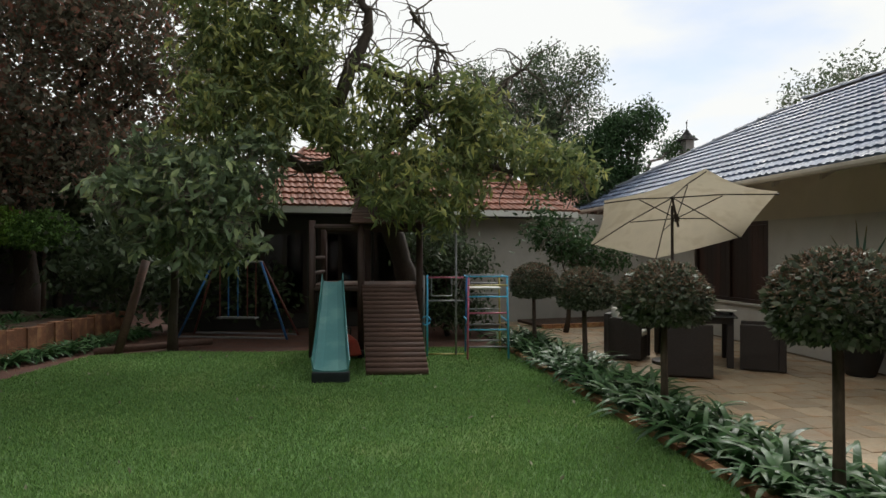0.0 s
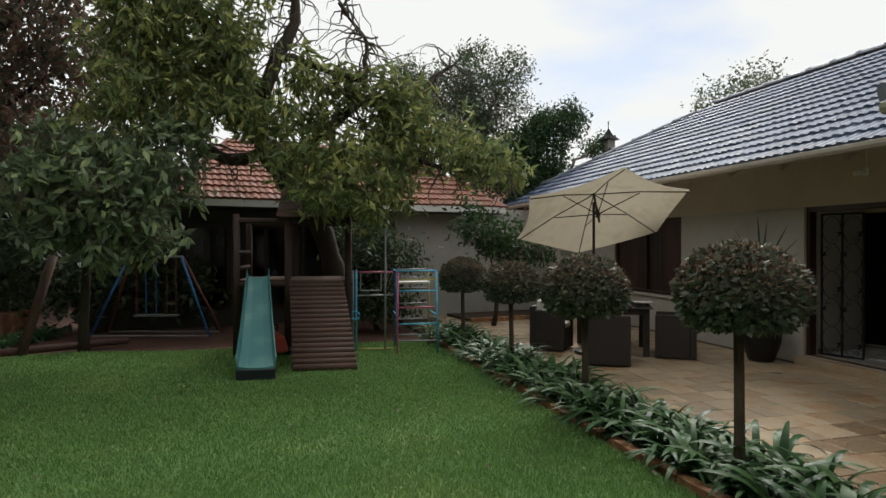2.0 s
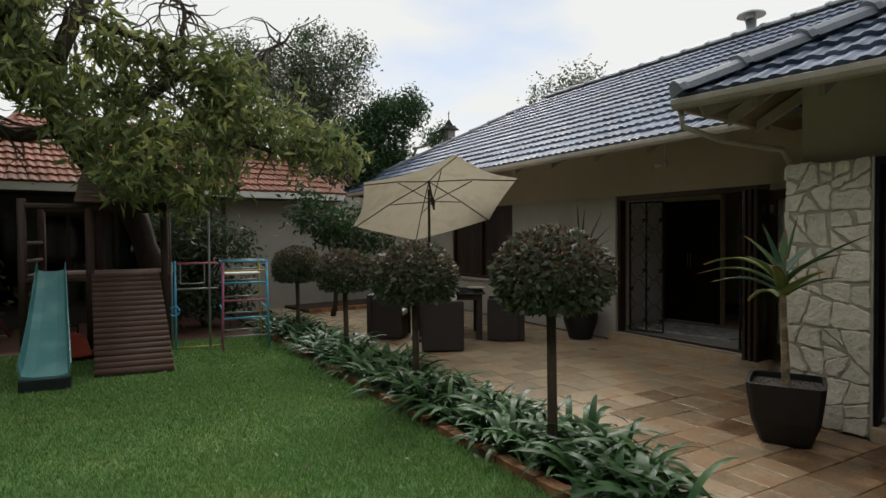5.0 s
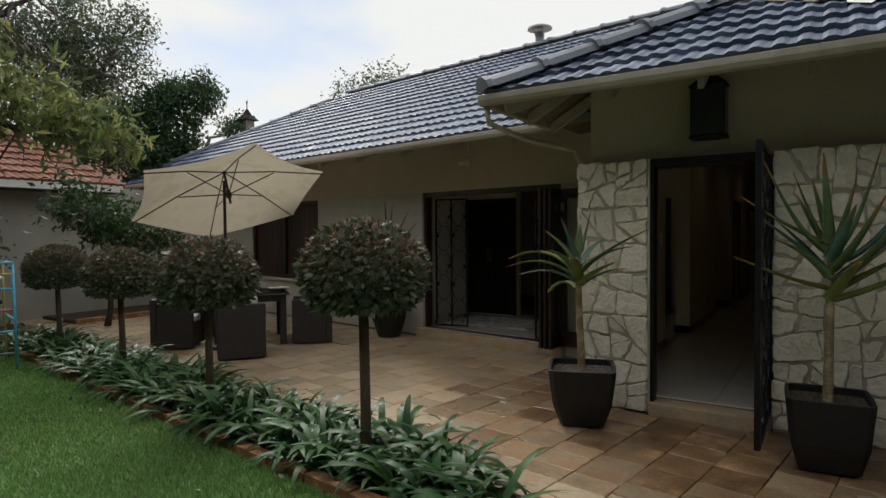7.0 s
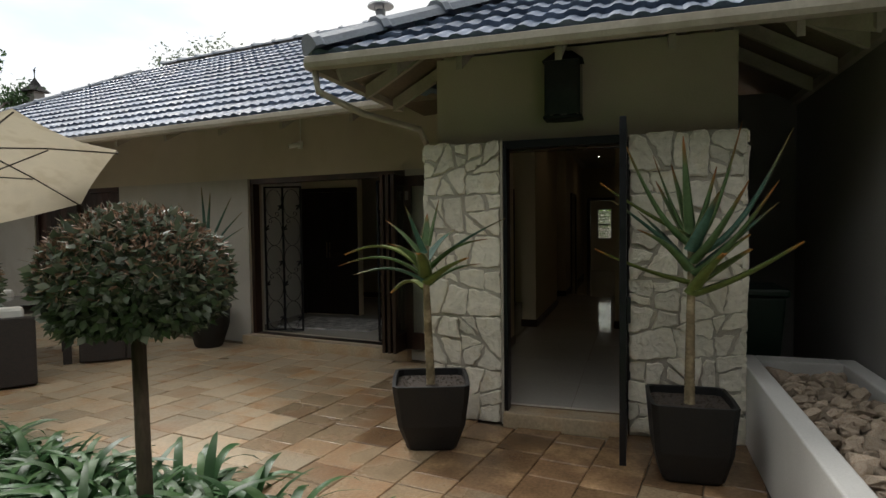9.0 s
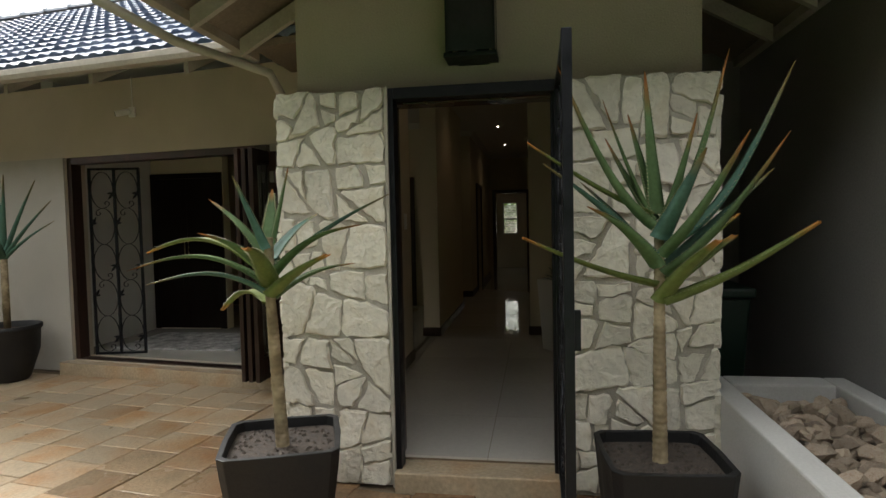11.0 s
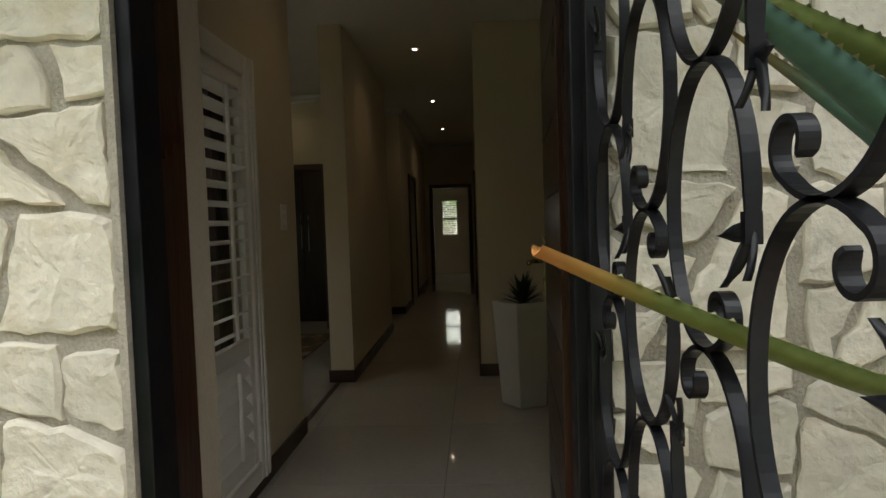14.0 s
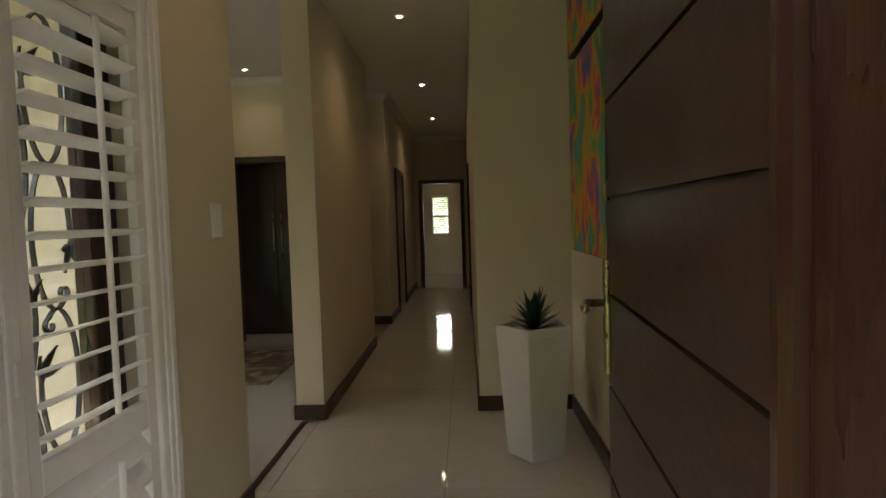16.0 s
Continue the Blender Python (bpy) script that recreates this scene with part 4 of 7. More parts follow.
for y in (0.54, 0.64):
    Build().tube([(-0.035, y, 0.95), (-0.035, y, 1.5)], 0.008, 6).part("handle", surface("steel_handle", (0.5, 0.5, 0.5), 0.3, 0.1, 5, 50, 0, metal=1.0), cab, "long steel handle", smooth=True)


# cornices
def cornice(name, pts, out):
    prof = [(0.0, 0.0), (0.018, 0.0), (0.022, 0.018), (0.045, 0.03), (0.055, 0.055), (0.075, 0.062), (0.08, 0.085), (0.0, 0.085)]
    b = Build()
    (x0, y0), (x1, y1) = pts
    ox, oy = out
    v = []
    for x, y in pts:
        v += [(x + ox * p, y + oy * p, 3.035 + q) for p, q in prof]
    k = len(prof)
    b.add(v, [(i, (i + 1) % k, k + (i + 1) % k, k + i) for i in range(k)] + [tuple(reversed(range(k))), tuple(range(k, 2 * k))])
    b.thing(name, M_CEIL, "white moulded plaster cornice", "cornice", kind="structure")


cornice("trim_cornice_lounge", [(12.6, 2.7), (12.6, 8.0)], (-1, 0))
cornice("trim_cornice_pier", [(13.65, 2.27), (13.65, 2.56)], (-1, 0))
cornice("trim_cornice_corridor", [(13.65, 2.29), (17.8, 2.29)], (0, -1))
cornice("trim_cornice_end", [(17.8, 1.21), (17.8, 2.29)], (-1, 0))

# recessed downlights
M_LAMP = glow("warm_downlight_glow", (1.0, 0.86, 0.66), 8.0)
M_CHROME = surface("white_lamp_ring", (0.7, 0.7, 0.68), 0.3, 0.05, 5, 50, 0)
for x, y in ((8.3, 1.76), (10.78, 1.76), (13.24, 1.76), (15.7, 1.76), (12.2, 3.55)):
    lamp = empty("downlight", "small round recessed ceiling downlight, lit", "downlight", Matrix.Translation((x, y, 3.12)), group="ceiling downlights")
    Build().lathe([(0.02, -0.004), (0.042, -0.006), (0.042, 0.0), (0.02, 0.0)], 16).part("ring", M_CHROME, lamp, smooth=True)
    Build().lathe([(0.014, -0.009), (0.014, -0.001)], 12).part("bulb", M_LAMP, lamp)
    spot = new("downlight_lamp", bpy.data.lights.new("downlight_lamp", "SPOT"))
    spot.data.energy, spot.data.color, spot.data.spot_size, spot.data.spot_blend, spot.data.shadow_soft_size = 0.4 if y > 2.5 else 0.82, (1.0, 0.72, 0.44), radians(140), 1.0, 0.03
    spot.matrix_world = pose(x, y, 3.1)

# shuttered window in the hall wall
shutter = empty("window_shutter", "white plantation shutter with tilted louvres in a moulded frame", "shutter", kind="")
SX0, SX1 = 7.31, 7.91
for q in ((SX0 - 0.13, 2.325, 0.2, SX0, 2.36, 2.3), (SX1, 2.325, 0.2, SX1 + 0.13, 2.36, 2.3), (SX0, 2.325, 2.2, SX1, 2.36, 2.3), (SX0, 2.325, 0.2, SX1, 2.36, 0.3)):
    Build().box(*q).part("architrave", M_SHUTTER, shutter, bevel=0.008)
for x in (SX0 - 0.1, SX0 - 0.06, SX1 + 0.04, SX1 + 0.08):
    Build().box(x, 2.317, 0.2, x + 0.018, 2.326, 2.3).part("moulding", M_SHUTTER, shutter, bevel=0.003)
for q in ((SX0, 2.34, 0.3, SX0 + 0.055, 2.372, 2.2), (SX1 - 0.055, 2.34, 0.3, SX1, 2.372, 2.2), (SX0 + 0.055, 2.34, 2.13, SX1 - 0.055, 2.372, 2.2), (SX0 + 0.055, 2.34, 0.3, SX1 - 0.055, 2.372, 0.38),
          (SX0 + 0.055, 2.34, 0.84, SX1 - 0.055, 2.372, 0.93)):
    Build().box(*q).part("shutter_frame", M_SHUTTER, shutter, bevel=0.004)
slat_shape = [(-0.042, 0.0), (-0.03, 0.0045), (0.0, 0.006), (0.03, 0.0045), (0.042, 0.0), (0.03, -0.0045), (0.0, -0.006), (-0.03, -0.0045)]
slat_mesh = Build().prism(slat_shape, SX1 - SX0 - 0.115, Matrix(((0, 0, 1, 0), (1, 0, 0, 0), (0, 1, 0, 0), (0, 0, 0, 1)))).mesh("louvre", M_SHUTTER)
for z0, z1, n, tilt in ((0.93, 2.13, 14, -14), (0.38, 0.84, 5, 52)):
    for i in range(n):
        ob = new("louvre", slat_mesh)
        ob.parent = shutter
        ob.matrix_basis = Matrix.Translation((SX0 + 0.0575, 2.356, z0 + (i + 0.5) * (z1 - z0) / n)) @ Matrix.Rotation(radians(tilt), 4, "X")
    Build().tube([(SX0 + 0.33, 2.308, z0 + 0.03), (SX0 + 0.33, 2.308, z1 - 0.03)], 0.0095, 8).part("tilt_rod", M_SHUTTER, shutter)
Build().box(SX0 - 0.04, 2.312, 1.12, SX0 - 0.02, 2.327, 1.2).part("hinge", M_SHUTTER, shutter)
win = empty("window_1", "tall hall window with an iron security grille outside", "window", kind="structure")
for q in ((SX0, 2.44, 0.3, SX0 + 0.05, 2.5, 2.2), (SX1 - 0.15, 2.44, 0.3, SX1, 2.5, 2.2), (SX0 + 0.05, 2.44, 2.15, SX1 - 0.15, 2.5, 2.2), (SX0 + 0.05, 2.44, 0.3, SX1 - 0.15, 2.5, 0.35)):
    Build().box(*q).part("window_frame", M_RED_WOOD, win, "red-brown hardwood window frame", bevel=0.006)
pane = Build().box(SX0 + 0.05, 2.468, 0.35, SX1 - 0.15, 2.472, 2.15).part("pane", M_GLASS, win)
pane.visible_shadow = False
grille = empty("window_grille", "black wrought-iron scroll grille outside the hall window", "window grille", Matrix.Translation((SX0 + 0.02, 2.585, 0)))
for u in (0.0,):
    Build().box(u, -0.008, 0.32, u + 0.016, 0.008, 2.18).part("bar", M_IRON, grille)
scroll_panel(grille, SX1 - SX0 - 0.06, 1.84, Matrix.Translation((0.01, 0, 0)), 0.46, 0.008, 0.33)

# light switch
sw = empty("light_switch", "white double light switch plate on the hall wall", "light switch", Matrix.Translation((8.5, 2.36, 1.52)))
Build().box(-0.05, -0.009, -0.075, 0.05, 0, 0.075).part("plate", M_SHUTTER, sw, bevel=0.003)
for z in (-0.03, 0.03):
    for x in (-0.019, 0.019):
        Build().box(x - 0.009, -0.014, z - 0.014, x + 0.009, -0.008, z + 0.014).part("rocker", M_SHUTTER, sw)

# paintings: bright abstract canvases
def canvas(name, seed):
    mt = bpy.data.materials.new(name)
    mt.use_nodes = True
    nt = mt.node_tree
    b = nt.nodes["Principled BSDF"]
    tc = nt.nodes.new("ShaderNodeTexCoord")
    mp = nt.nodes.new("ShaderNodeMapping")
    mp.inputs["Location"].default_value, mp.inputs["Scale"].default_value = (seed, seed * 2.1, seed * 0.7), (2.2, 2.2, 1.1)
    nz = nt.nodes.new("ShaderNodeTexNoise")
    nz.inputs["Scale"].default_value, nz.inputs["Detail"].default_value, nz.inputs["Distortion"].default_value = 2.4, 7, 0.35
    ramp = nt.nodes.new("ShaderNodeValToRGB")
    cr = ramp.color_ramp
    cr.elements[0].position, cr.elements[0].color = 0.36, (0.16, 0.07, 0.3, 1)
    cr.elements[1].position, cr.elements[1].color = 0.64, (0.1, 0.35, 0.5, 1)
    for pos, c in ((0.41, (0.08, 0.16, 0.5, 1)), (0.45, (0.6, 0.07, 0.06, 1)), (0.49, (0.8, 0.26, 0.03, 1)), (0.53, (0.4, 0.42, 0.05, 1)), (0.57, (0.16, 0.34, 0.06, 1)), (0.61, (0.05, 0.3, 0.28, 1))):
        e = cr.elements.new(pos)
        e.color = c
    fine = nt.nodes.new("ShaderNodeTexNoise")
    fine.inputs["Scale"].default_value = 70
    bp = nt.nodes.new("ShaderNodeBump")
    bp.inputs["Strength"].default_value, bp.inputs["Distance"].default_value = 0.5, 0.004
    nt.links.new(tc.outputs["Object"], mp.inputs[0])
    nt.links.new(mp.outputs[0], nz.inputs["Vector"])
    nt.links.new(nz.outputs[0], ramp.inputs[0])
    nt.links.new(ramp.outputs[0], b.inputs["Base Color"])
    nt.links.new(tc.outputs["Object"], fine.inputs["Vector"])
    nt.links.new(fine.outputs[0], bp.inputs["Height"])
    nt.links.new(bp.outputs[0], b.inputs["Normal"])
    b.inputs["Roughness"].default_value = 0.55
    return mt


for z0, z1, seed, label in ((1.27, 2.42, 3.0, "tall abstract canvas in orange, blue and green"), (2.48, 3.02, 8.3, "abstract canvas in yellow, green and orange")):
    pic = empty("abstract_painting", label, "painting", group="hall paintings")
    Build().box(8.86, 0.552, z0, 9.82, 0.592, z1).part("stretcher", M_DARK_WOOD, pic, "dark canvas edge")
    Build().box(8.865, 0.592, z0 + 0.005, 9.815, 0.597, z1 - 0.005).part("canvas", canvas("abstract_paint", seed), pic)

# tall white planter with a rosette plant
M_PLANTER = surface("matt_white_planter", (0.72, 0.71, 0.68), 0.55, 0.04, 4, 80, 0.04)
tall = empty("tall_planter", "tall faceted matt white floor planter in the hall", "planter", Matrix.Translation((9.34, 0.9, 0.13)) @ Matrix.Rotation(radians(20), 4, "Z"))
Build().lathe([(0.165, 0.0), (0.17, 0.015), (0.225, 0.735), (0.225, 0.75), (0.195, 0.75), (0.19, 0.7)], 5).part("body", M_PLANTER, tall, bevel=0.006)
Build().lathe([(0.193, 0.705), (0.1, 0.715)], 12).part("soil", M_PLANTER, tall, "pale pebble topping")
Build().lathe([(0.15, -0.006), (0.15, 0.0)], 5).part("foot", M_DARK, tall)
M_ROSETTE = surface("dark_rosette_leaf", (0.018, 0.04, 0.022), 0.4, 0.25, 10, 60, 0.1, pieces=0.2)
rosette = empty("rosette_plant", "small dark green spiky rosette plant in a white planter", "plant", Matrix.Translation((9.34, 0.9, 0.84)))
for k in range(42):
    lay = k / 42
    a = k * 2.399
    reach, rise = 0.21 - 0.15 * lay, 0.03 + 0.2 * lay
    w = 0.032
    pts, n = [], 5
    for i in range(n + 1):
        f = i / n
        p = Vector((math.cos(a) * reach * f, math.sin(a) * reach * f, rise * f ** 0.8 + 0.04 * lay))
        sd = Vector((-math.sin(a), math.cos(a), 0)) * w * (0.5 + 0.5 * math.sin(math.pi * min(1, f * 1.2))) * (1 - f ** 3) * 0.7
        pts += [p - sd, p + Vector((0, 0, -0.008 * (1 - f))), p + sd]
    Build().add(pts, [(i * 3 + j, i * 3 + j + 1, i * 3 + j + 4, i * 3 + j + 3) for i in range(n) for j in (0, 1)]).part("leaf", M_ROSETTE, rosette, smooth=True)

# rug in the lounge
M_RUG = surface("brown_rug", (0.16, 0.11, 0.07), 0.95, 0.4, 5, 90, 0.8, second=(0.3, 0.25, 0.18))
Build().box(10.9, 3.0, 0.121, 12.2, 4.6, 0.133).thing("rug", M_RUG, "patterned brown rug on the lounge floor", "rug")
Build().box(9.05, 4.45, 0.121, 10.0, 5.95, 0.14).thing("shag_rug", surface("grey_shag_rug", (0.42, 0.41, 0.4), 0.95, 0.5, 9, 60, 1.0), "pale grey speckled rug inside the sliding doors", "rug")

# end window with blind, sky beyond
w2 = empty("window_2", "small bright window with white louvre blind", "window", kind="structure")
for q in ((20.28, 1.66, 1.1, 20.36, 1.69, 2.01), (20.28, 2.05, 1.1, 20.36, 2.08, 2.01), (20.28, 1.69, 1.98, 20.36, 2.05, 2.01), (20.28, 1.69, 1.1, 20.36, 2.05, 1.13), (20.28, 1.69, 1.53, 20.36, 2.05, 1.56)):
    Build().box(*q).part("window_frame", M_SHUTTER, w2)
for i in range(18):
    z = 1.15 + i * 0.046
    Build().box(-0.002, 1.69, -0.02, 0.002, 2.05, 0.02, Matrix.Translation((20.315, 0, z)) @ Matrix.Rotation(radians(42), 4, "Y")).part("slat", M_SHUTTER, w2)
shrub_out = np.random.default_rng(3).normal(size=(6000, 3)) * np.array([0.5, 1.2, 0.8]) + np.array([23.5, 1.9, 1.6])
sill_light = new("window_daylight", bpy.data.lights.new("window_daylight", "AREA"))
sill_light.data.shape, sill_light.data.size, sill_light.data.size_y, sill_light.data.energy = "RECTANGLE", 0.36, 0.85, 0.5
sill_light.matrix_world = look((20.6, 1.87, 1.55), (10, 1.87, 1.4))

# ---- patio: bi-fold doors, window, eaves and gutters ----
def wing_empty(name, label, category, lx, ly, z, turn=0.0, group="", kind=""):
    return empty(name, label, category, WING @ Matrix.Translation((lx, ly, z)) @ Matrix.Rotation(radians(turn), 4, "Z"), group, kind)


# lower wall skin, a little proud, up to the heads of the openings
b = Build()
for y0, y1, z0, z1 in ((-3.0, -2.5, 0, 2.26), (0.0, 2.72, 0, 2.26), (5.05, 9.4, 0, 2.26), (2.72, 5.05, 0, 0.74)):
    b.box(-0.022, y0, z0, -0.001, y1, z1)
b.thing("wall_wing_lower", M_WALL_LOW, "smooth cream plaster of the lower house wall", "wall", kind="structure", m=WING)
step = Build()
step.box(-0.13, -2.56, -0.02, 0.0, 0.06, 0.122)
step.thing("door_sill_step", M_PAVER, "sandstone step along the sliding doors", "step", kind="structure", m=WING, bevel=0.006)
fr = wing_empty("door_4", "wide dark wooden bi-fold door, folded open", "door", 0, 0, 0, kind="structure")
for q in ((0.02, -0.06, 0.12, 0.14, 0.0, 2.26), (0.02, -2.5, 0.12, 0.14, -2.44, 2.26), (0.02, -2.44, 2.19, 0.14, -0.06, 2.26), (0.02, -2.44, 0.12, 0.14, -0.06, 0.14)):
    Build().box(*q).part("door_frame", M_DARK_WOOD, fr, bevel=0.004)


def bifold(parent, m, width):
    leaf = Build().box(0, -0.02, 0.14, 0.09, 0.02, 2.18, m).box(width - 0.09, -0.02, 0.14, width, 0.02, 2.18, m).box(0.09, -0.02, 2.06, width - 0.09, 0.02, 2.18, m).box(
        0.09, -0.02, 0.14, width - 0.09, 0.02, 0.34, m).box(0.09, -0.02, 1.0, width - 0.09, 0.02, 1.1, m).part("door_leaf", M_DARK_WOOD, parent, bevel=0.004)
    for z0, z1 in ((0.34, 1.0), (1.1, 2.06)):
        Build().box(0.09, -0.003, z0, width - 0.09, 0.003, z1, m).part("pane", M_GLASS, leaf)
    Build().box(0.02, -0.032, 1.9, 0.06, -0.02, 2.0, m).part("hinge_plate", surface("steel_plate", (0.35, 0.33, 0.3), 0.4, 0.1, 5, 50, 0, metal=0.8), leaf, "small metal hinge plate")


for k, ang in enumerate((187, 184, 181)):
    m = Matrix.Translation((0.02, -2.5 + 0.05 * k, 0)) @ Matrix.Rotation(radians(ang), 4, "Z")
    bifold(fr, m, 0.42)
bifold(fr, Matrix.Translation((-0.07, -2.52, 0)) @ Matrix.Rotation(radians(-88), 4, "Z"), 0.58)
lgate = wing_empty("security_gate", "black wrought-iron sliding security gate folded inside the doors", "gate", 0.2, -0.08, 0)
for u0, u1, tilt in ((0.0, 0.5, -70),):
    gm = Matrix.Rotation(radians(tilt), 4, "Z")
    for u in (0.0, 0.26, 0.52):
        Build().box(u, -0.012, 0.14, u + 0.024, 0.012, 2.16, gm).part("stile", M_IRON, lgate)
    for z in (0.14, 2.14):
        Build().box(0, -0.012, z, 0.54, 0.012, z + 0.024, gm).part("rail", M_IRON, lgate)
    scroll_panel(lgate, 0.24, 1.95, gm @ Matrix.Translation((0.02, 0, 0)), 0.39, 0.007, 0.17)
    scroll_panel(lgate, 0.24, 1.95, gm @ Matrix.Translation((0.28, 0, 0)), 0.39, 0.007, 0.17)
rgate = wing_empty("security_gate", "black wrought-iron sliding security gate beside the folded doors", "gate", 0.17, -2.42, 0)
for u in (0.0, 0.42):
    Build().box(-0.012, u, 0.14, 0.012, u + 0.024, 2.16).part("stile", M_IRON, rgate)
for z in (0.14, 1.1, 2.14):
    Build().box(-0.012, 0, z, 0.012, 0.44, z + 0.024).part("rail", M_IRON, rgate)
scroll_panel(rgate, 0.4, 1.95, Matrix.Rotation(radians(90), 4, "Z") @ Matrix.Translation((0.02, 0, 0)), 0.39, 0.007, 0.17)
M_LOUNGE_DOOR = surface("near_black_wood", (0.014, 0.009, 0.007), 0.6, 0.2, 3, 40, 0.15, spec=0.2)
# dark double door in the lounge's cross wall
dd = empty("door_5", "tall dark wooden double door in the lounge, closed", "door", Matrix.Translation((10.35, 5.28, 0.13)), kind="structure")
for q in ((-0.03, -0.02, 0, 0.0, 0.06, 2.1), (-0.03, 0.94, 0, 0.0, 1.02, 2.1), (-0.03, 0.06, 2.03, 0.0, 0.94, 2.1)):
    Build().box(*q).part("door_frame", M_LOUNGE_DOOR, dd, bevel=0.004)
for y in (0.062, 0.502):
    leaf_ = Build().box(-0.022, y, 0.01, -0.001, y + 0.436, 2.028).part("door_leaf", M_LOUNGE_DOOR, dd, bevel=0.003)
    for z0, z1 in ((0.14, 0.9), (1.04, 1.9)):
        Build().box(-0.03, y + 0.08, z0, -0.0225, y + 0.356, z1).part("panel", M_LOUNGE_DOOR, leaf_, bevel=0.003)
    Build().tube([(-0.05, 0.475 if y < 0.3 else 0.53, 0.95), (-0.05, 0.475 if y < 0.3 else 0.53, 1.2)], 0.008, 8).part("handle", M_BRASS, leaf_, "antique brass pull handle", smooth=True)

# shuttered kitchen window
w3 = wing_empty("window_3", "wide dark wooden window with closed dark shutters", "window", 0, 2.72, 0, kind="structure")
for q in ((0.0, 0.0, 0.74, 0.1, 0.07, 2.26), (0.0, 2.26, 0.74, 0.1, 2.33, 2.26), (0.0, 0.07, 2.19, 0.1, 2.26, 2.26), (0.0, 0.07, 0.74, 0.1, 2.26, 0.81), (0.0, 1.13, 0.81, 0.1, 1.2, 2.19)):
    Build().box(*q).part("window_frame", M_DARK_WOOD, w3, bevel=0.004)
for y0 in (0.07, 1.2):
    for k in range(7):
        Build().box(0.05, y0 + k * 0.1514, 0.81, 0.075, y0 + k * 0.1514 + 0.145, 2.19).part("board", M_DARK_WOOD, w3)
Build().box(-0.07, -0.04, 0.69, -0.0225, 2.37, 0.74).part("window_sill", M_WALL_LOW, w3, "cream plastered sill", bevel=0.006)

# gutters, fascia and rafter feet
GUT = [(-0.06, -0.005), (-0.062, -0.05), (-0.045, -0.085), (0.03, -0.09), (0.035, 0.02), (0.028, 0.02), (0.022, -0.08), (-0.04, -0.075), (-0.052, -0.045), (-0.052, 0.0)]


def gutter(name, a, b_, out, label):
    a, b_, out = Vector(a), Vector(b_), Vector(out)
    v = [p - out * u + Vector((0, 0, w)) for p in (a, b_) for u, w in GUT]
    k = len(GUT)
    Build().add(v, [(i, (i + 1) % k, k + (i + 1) % k, k + i) for i in range(k)] + [tuple(reversed(range(k))), tuple(range(k, 2 * k))]).thing(name, M_GUTTER, label, "gutter", kind="structure")


inw = WING.to_3x3() @ Vector((1, 0, 0))
gutter("gutter_wing", wing_point(EAVE_X - 0.02, -2.95, EAVE_Z + 0.0), wing_point(EAVE_X - 0.02, Y1, EAVE_Z), -inw, "cream painted eaves gutter")
gutter("gutter_entrance", (PX - 0.02, PYR, EAVE_Z), (PX - 0.02, PYL + 0.05, EAVE_Z), (-1, 0, 0), "cream painted eaves gutter over the entrance")
gutter("gutter_entrance_side", (PX - 0.02, PYL + 0.03, EAVE_Z), (7.3, PYL + 0.03, EAVE_Z), (0, 1, 0), "cream painted eaves gutter at the entrance corner")


gutter("gutter_entrance_south", (PX - 0.02, PYR - 0.03, EAVE_Z), (8.5, PYR - 0.03, EAVE_Z), (0, -1, 0), "cream painted eaves gutter over the side passage")


def rafter_foot(m, length):
    """A rafter under the roof boards, its end showing below the gutter."""
    drop = PITCH * length
    Build().add([(0, -0.022, -0.05), (0, 0.022, -0.05), (length, 0.022, -0.05 + drop), (length, -0.022, -0.05 + drop), (0, -0.022, -0.165), (0, 0.022, -0.165), (length, 0.022, -0.165 + drop), (length, -0.022, -0.165 + drop)],
                [(0, 1, 2, 3), (7, 6, 5, 4), (0, 4, 5, 1), (1, 5, 6, 2), (2, 6, 7, 3), (3, 7, 4, 0)]).thing("rafter", M_TRIM, "cream painted rafter end under the eave", "rafter", group="rafters", m=m)


for k in range(13):
    rafter_foot(WING @ Matrix.Translation((EAVE_X + 0.05, -2.4 + 0.95 * k, EAVE_Z)), 1.3)
for y in (-0.4, 0.0, 0.71, 1.42, 2.11, 2.6):
    rafter_foot(Matrix.Translation((PX + 0.08, y, EAVE_Z)), 1.0)
for x in (6.3, 6.9):
    rafter_foot(Matrix.Translation((x, PYL - 0.06, EAVE_Z)) @ Matrix.Rotation(radians(-90), 4, "Z"), 0.6)
for x in (6.1, 6.75, 7.4):
    rafter_foot(Matrix.Translation((x, PYR + 0.06, EAVE_Z)) @ Matrix.Rotation(radians(90), 4, "Z"), 0.7)
hip_south = Matrix.Translation((PX + 0.1, PYR + 0.1, EAVE_Z - 0.02)) @ Matrix.Rotation(radians(45), 4, "Z")
Build().box(0, -0.025, -0.16, 1.2, 0.025, -0.05, hip_south @ Matrix.Rotation(-math.atan(PITCH * 0.707), 4, "Y")).thing("hip_rafter", M_TRIM, "cream painted hip rafter under the side passage eave", "rafter")
hipdir = Matrix.Translation((PX + 0.1, PYL - 0.1, EAVE_Z - 0.02)) @ Matrix.Rotation(radians(-45), 4, "Z")
Build().box(0, -0.025, -0.16, 1.4, 0.025, -0.05, hipdir @ Matrix.Rotation(-math.atan(PITCH * 0.707), 4, "Y")).thing("hip_rafter", M_TRIM, "cream painted hip rafter under the corner eave", "rafter")
pipe = Build().tube([(PX + 0.02, PYL + 0.02, 2.78), (PX + 0.03, PYL, 2.62), (5.9, 3.0, 2.5), (6.35, 2.68, 2.42), (6.42, 2.64, 2.3)], 0.027, 10)
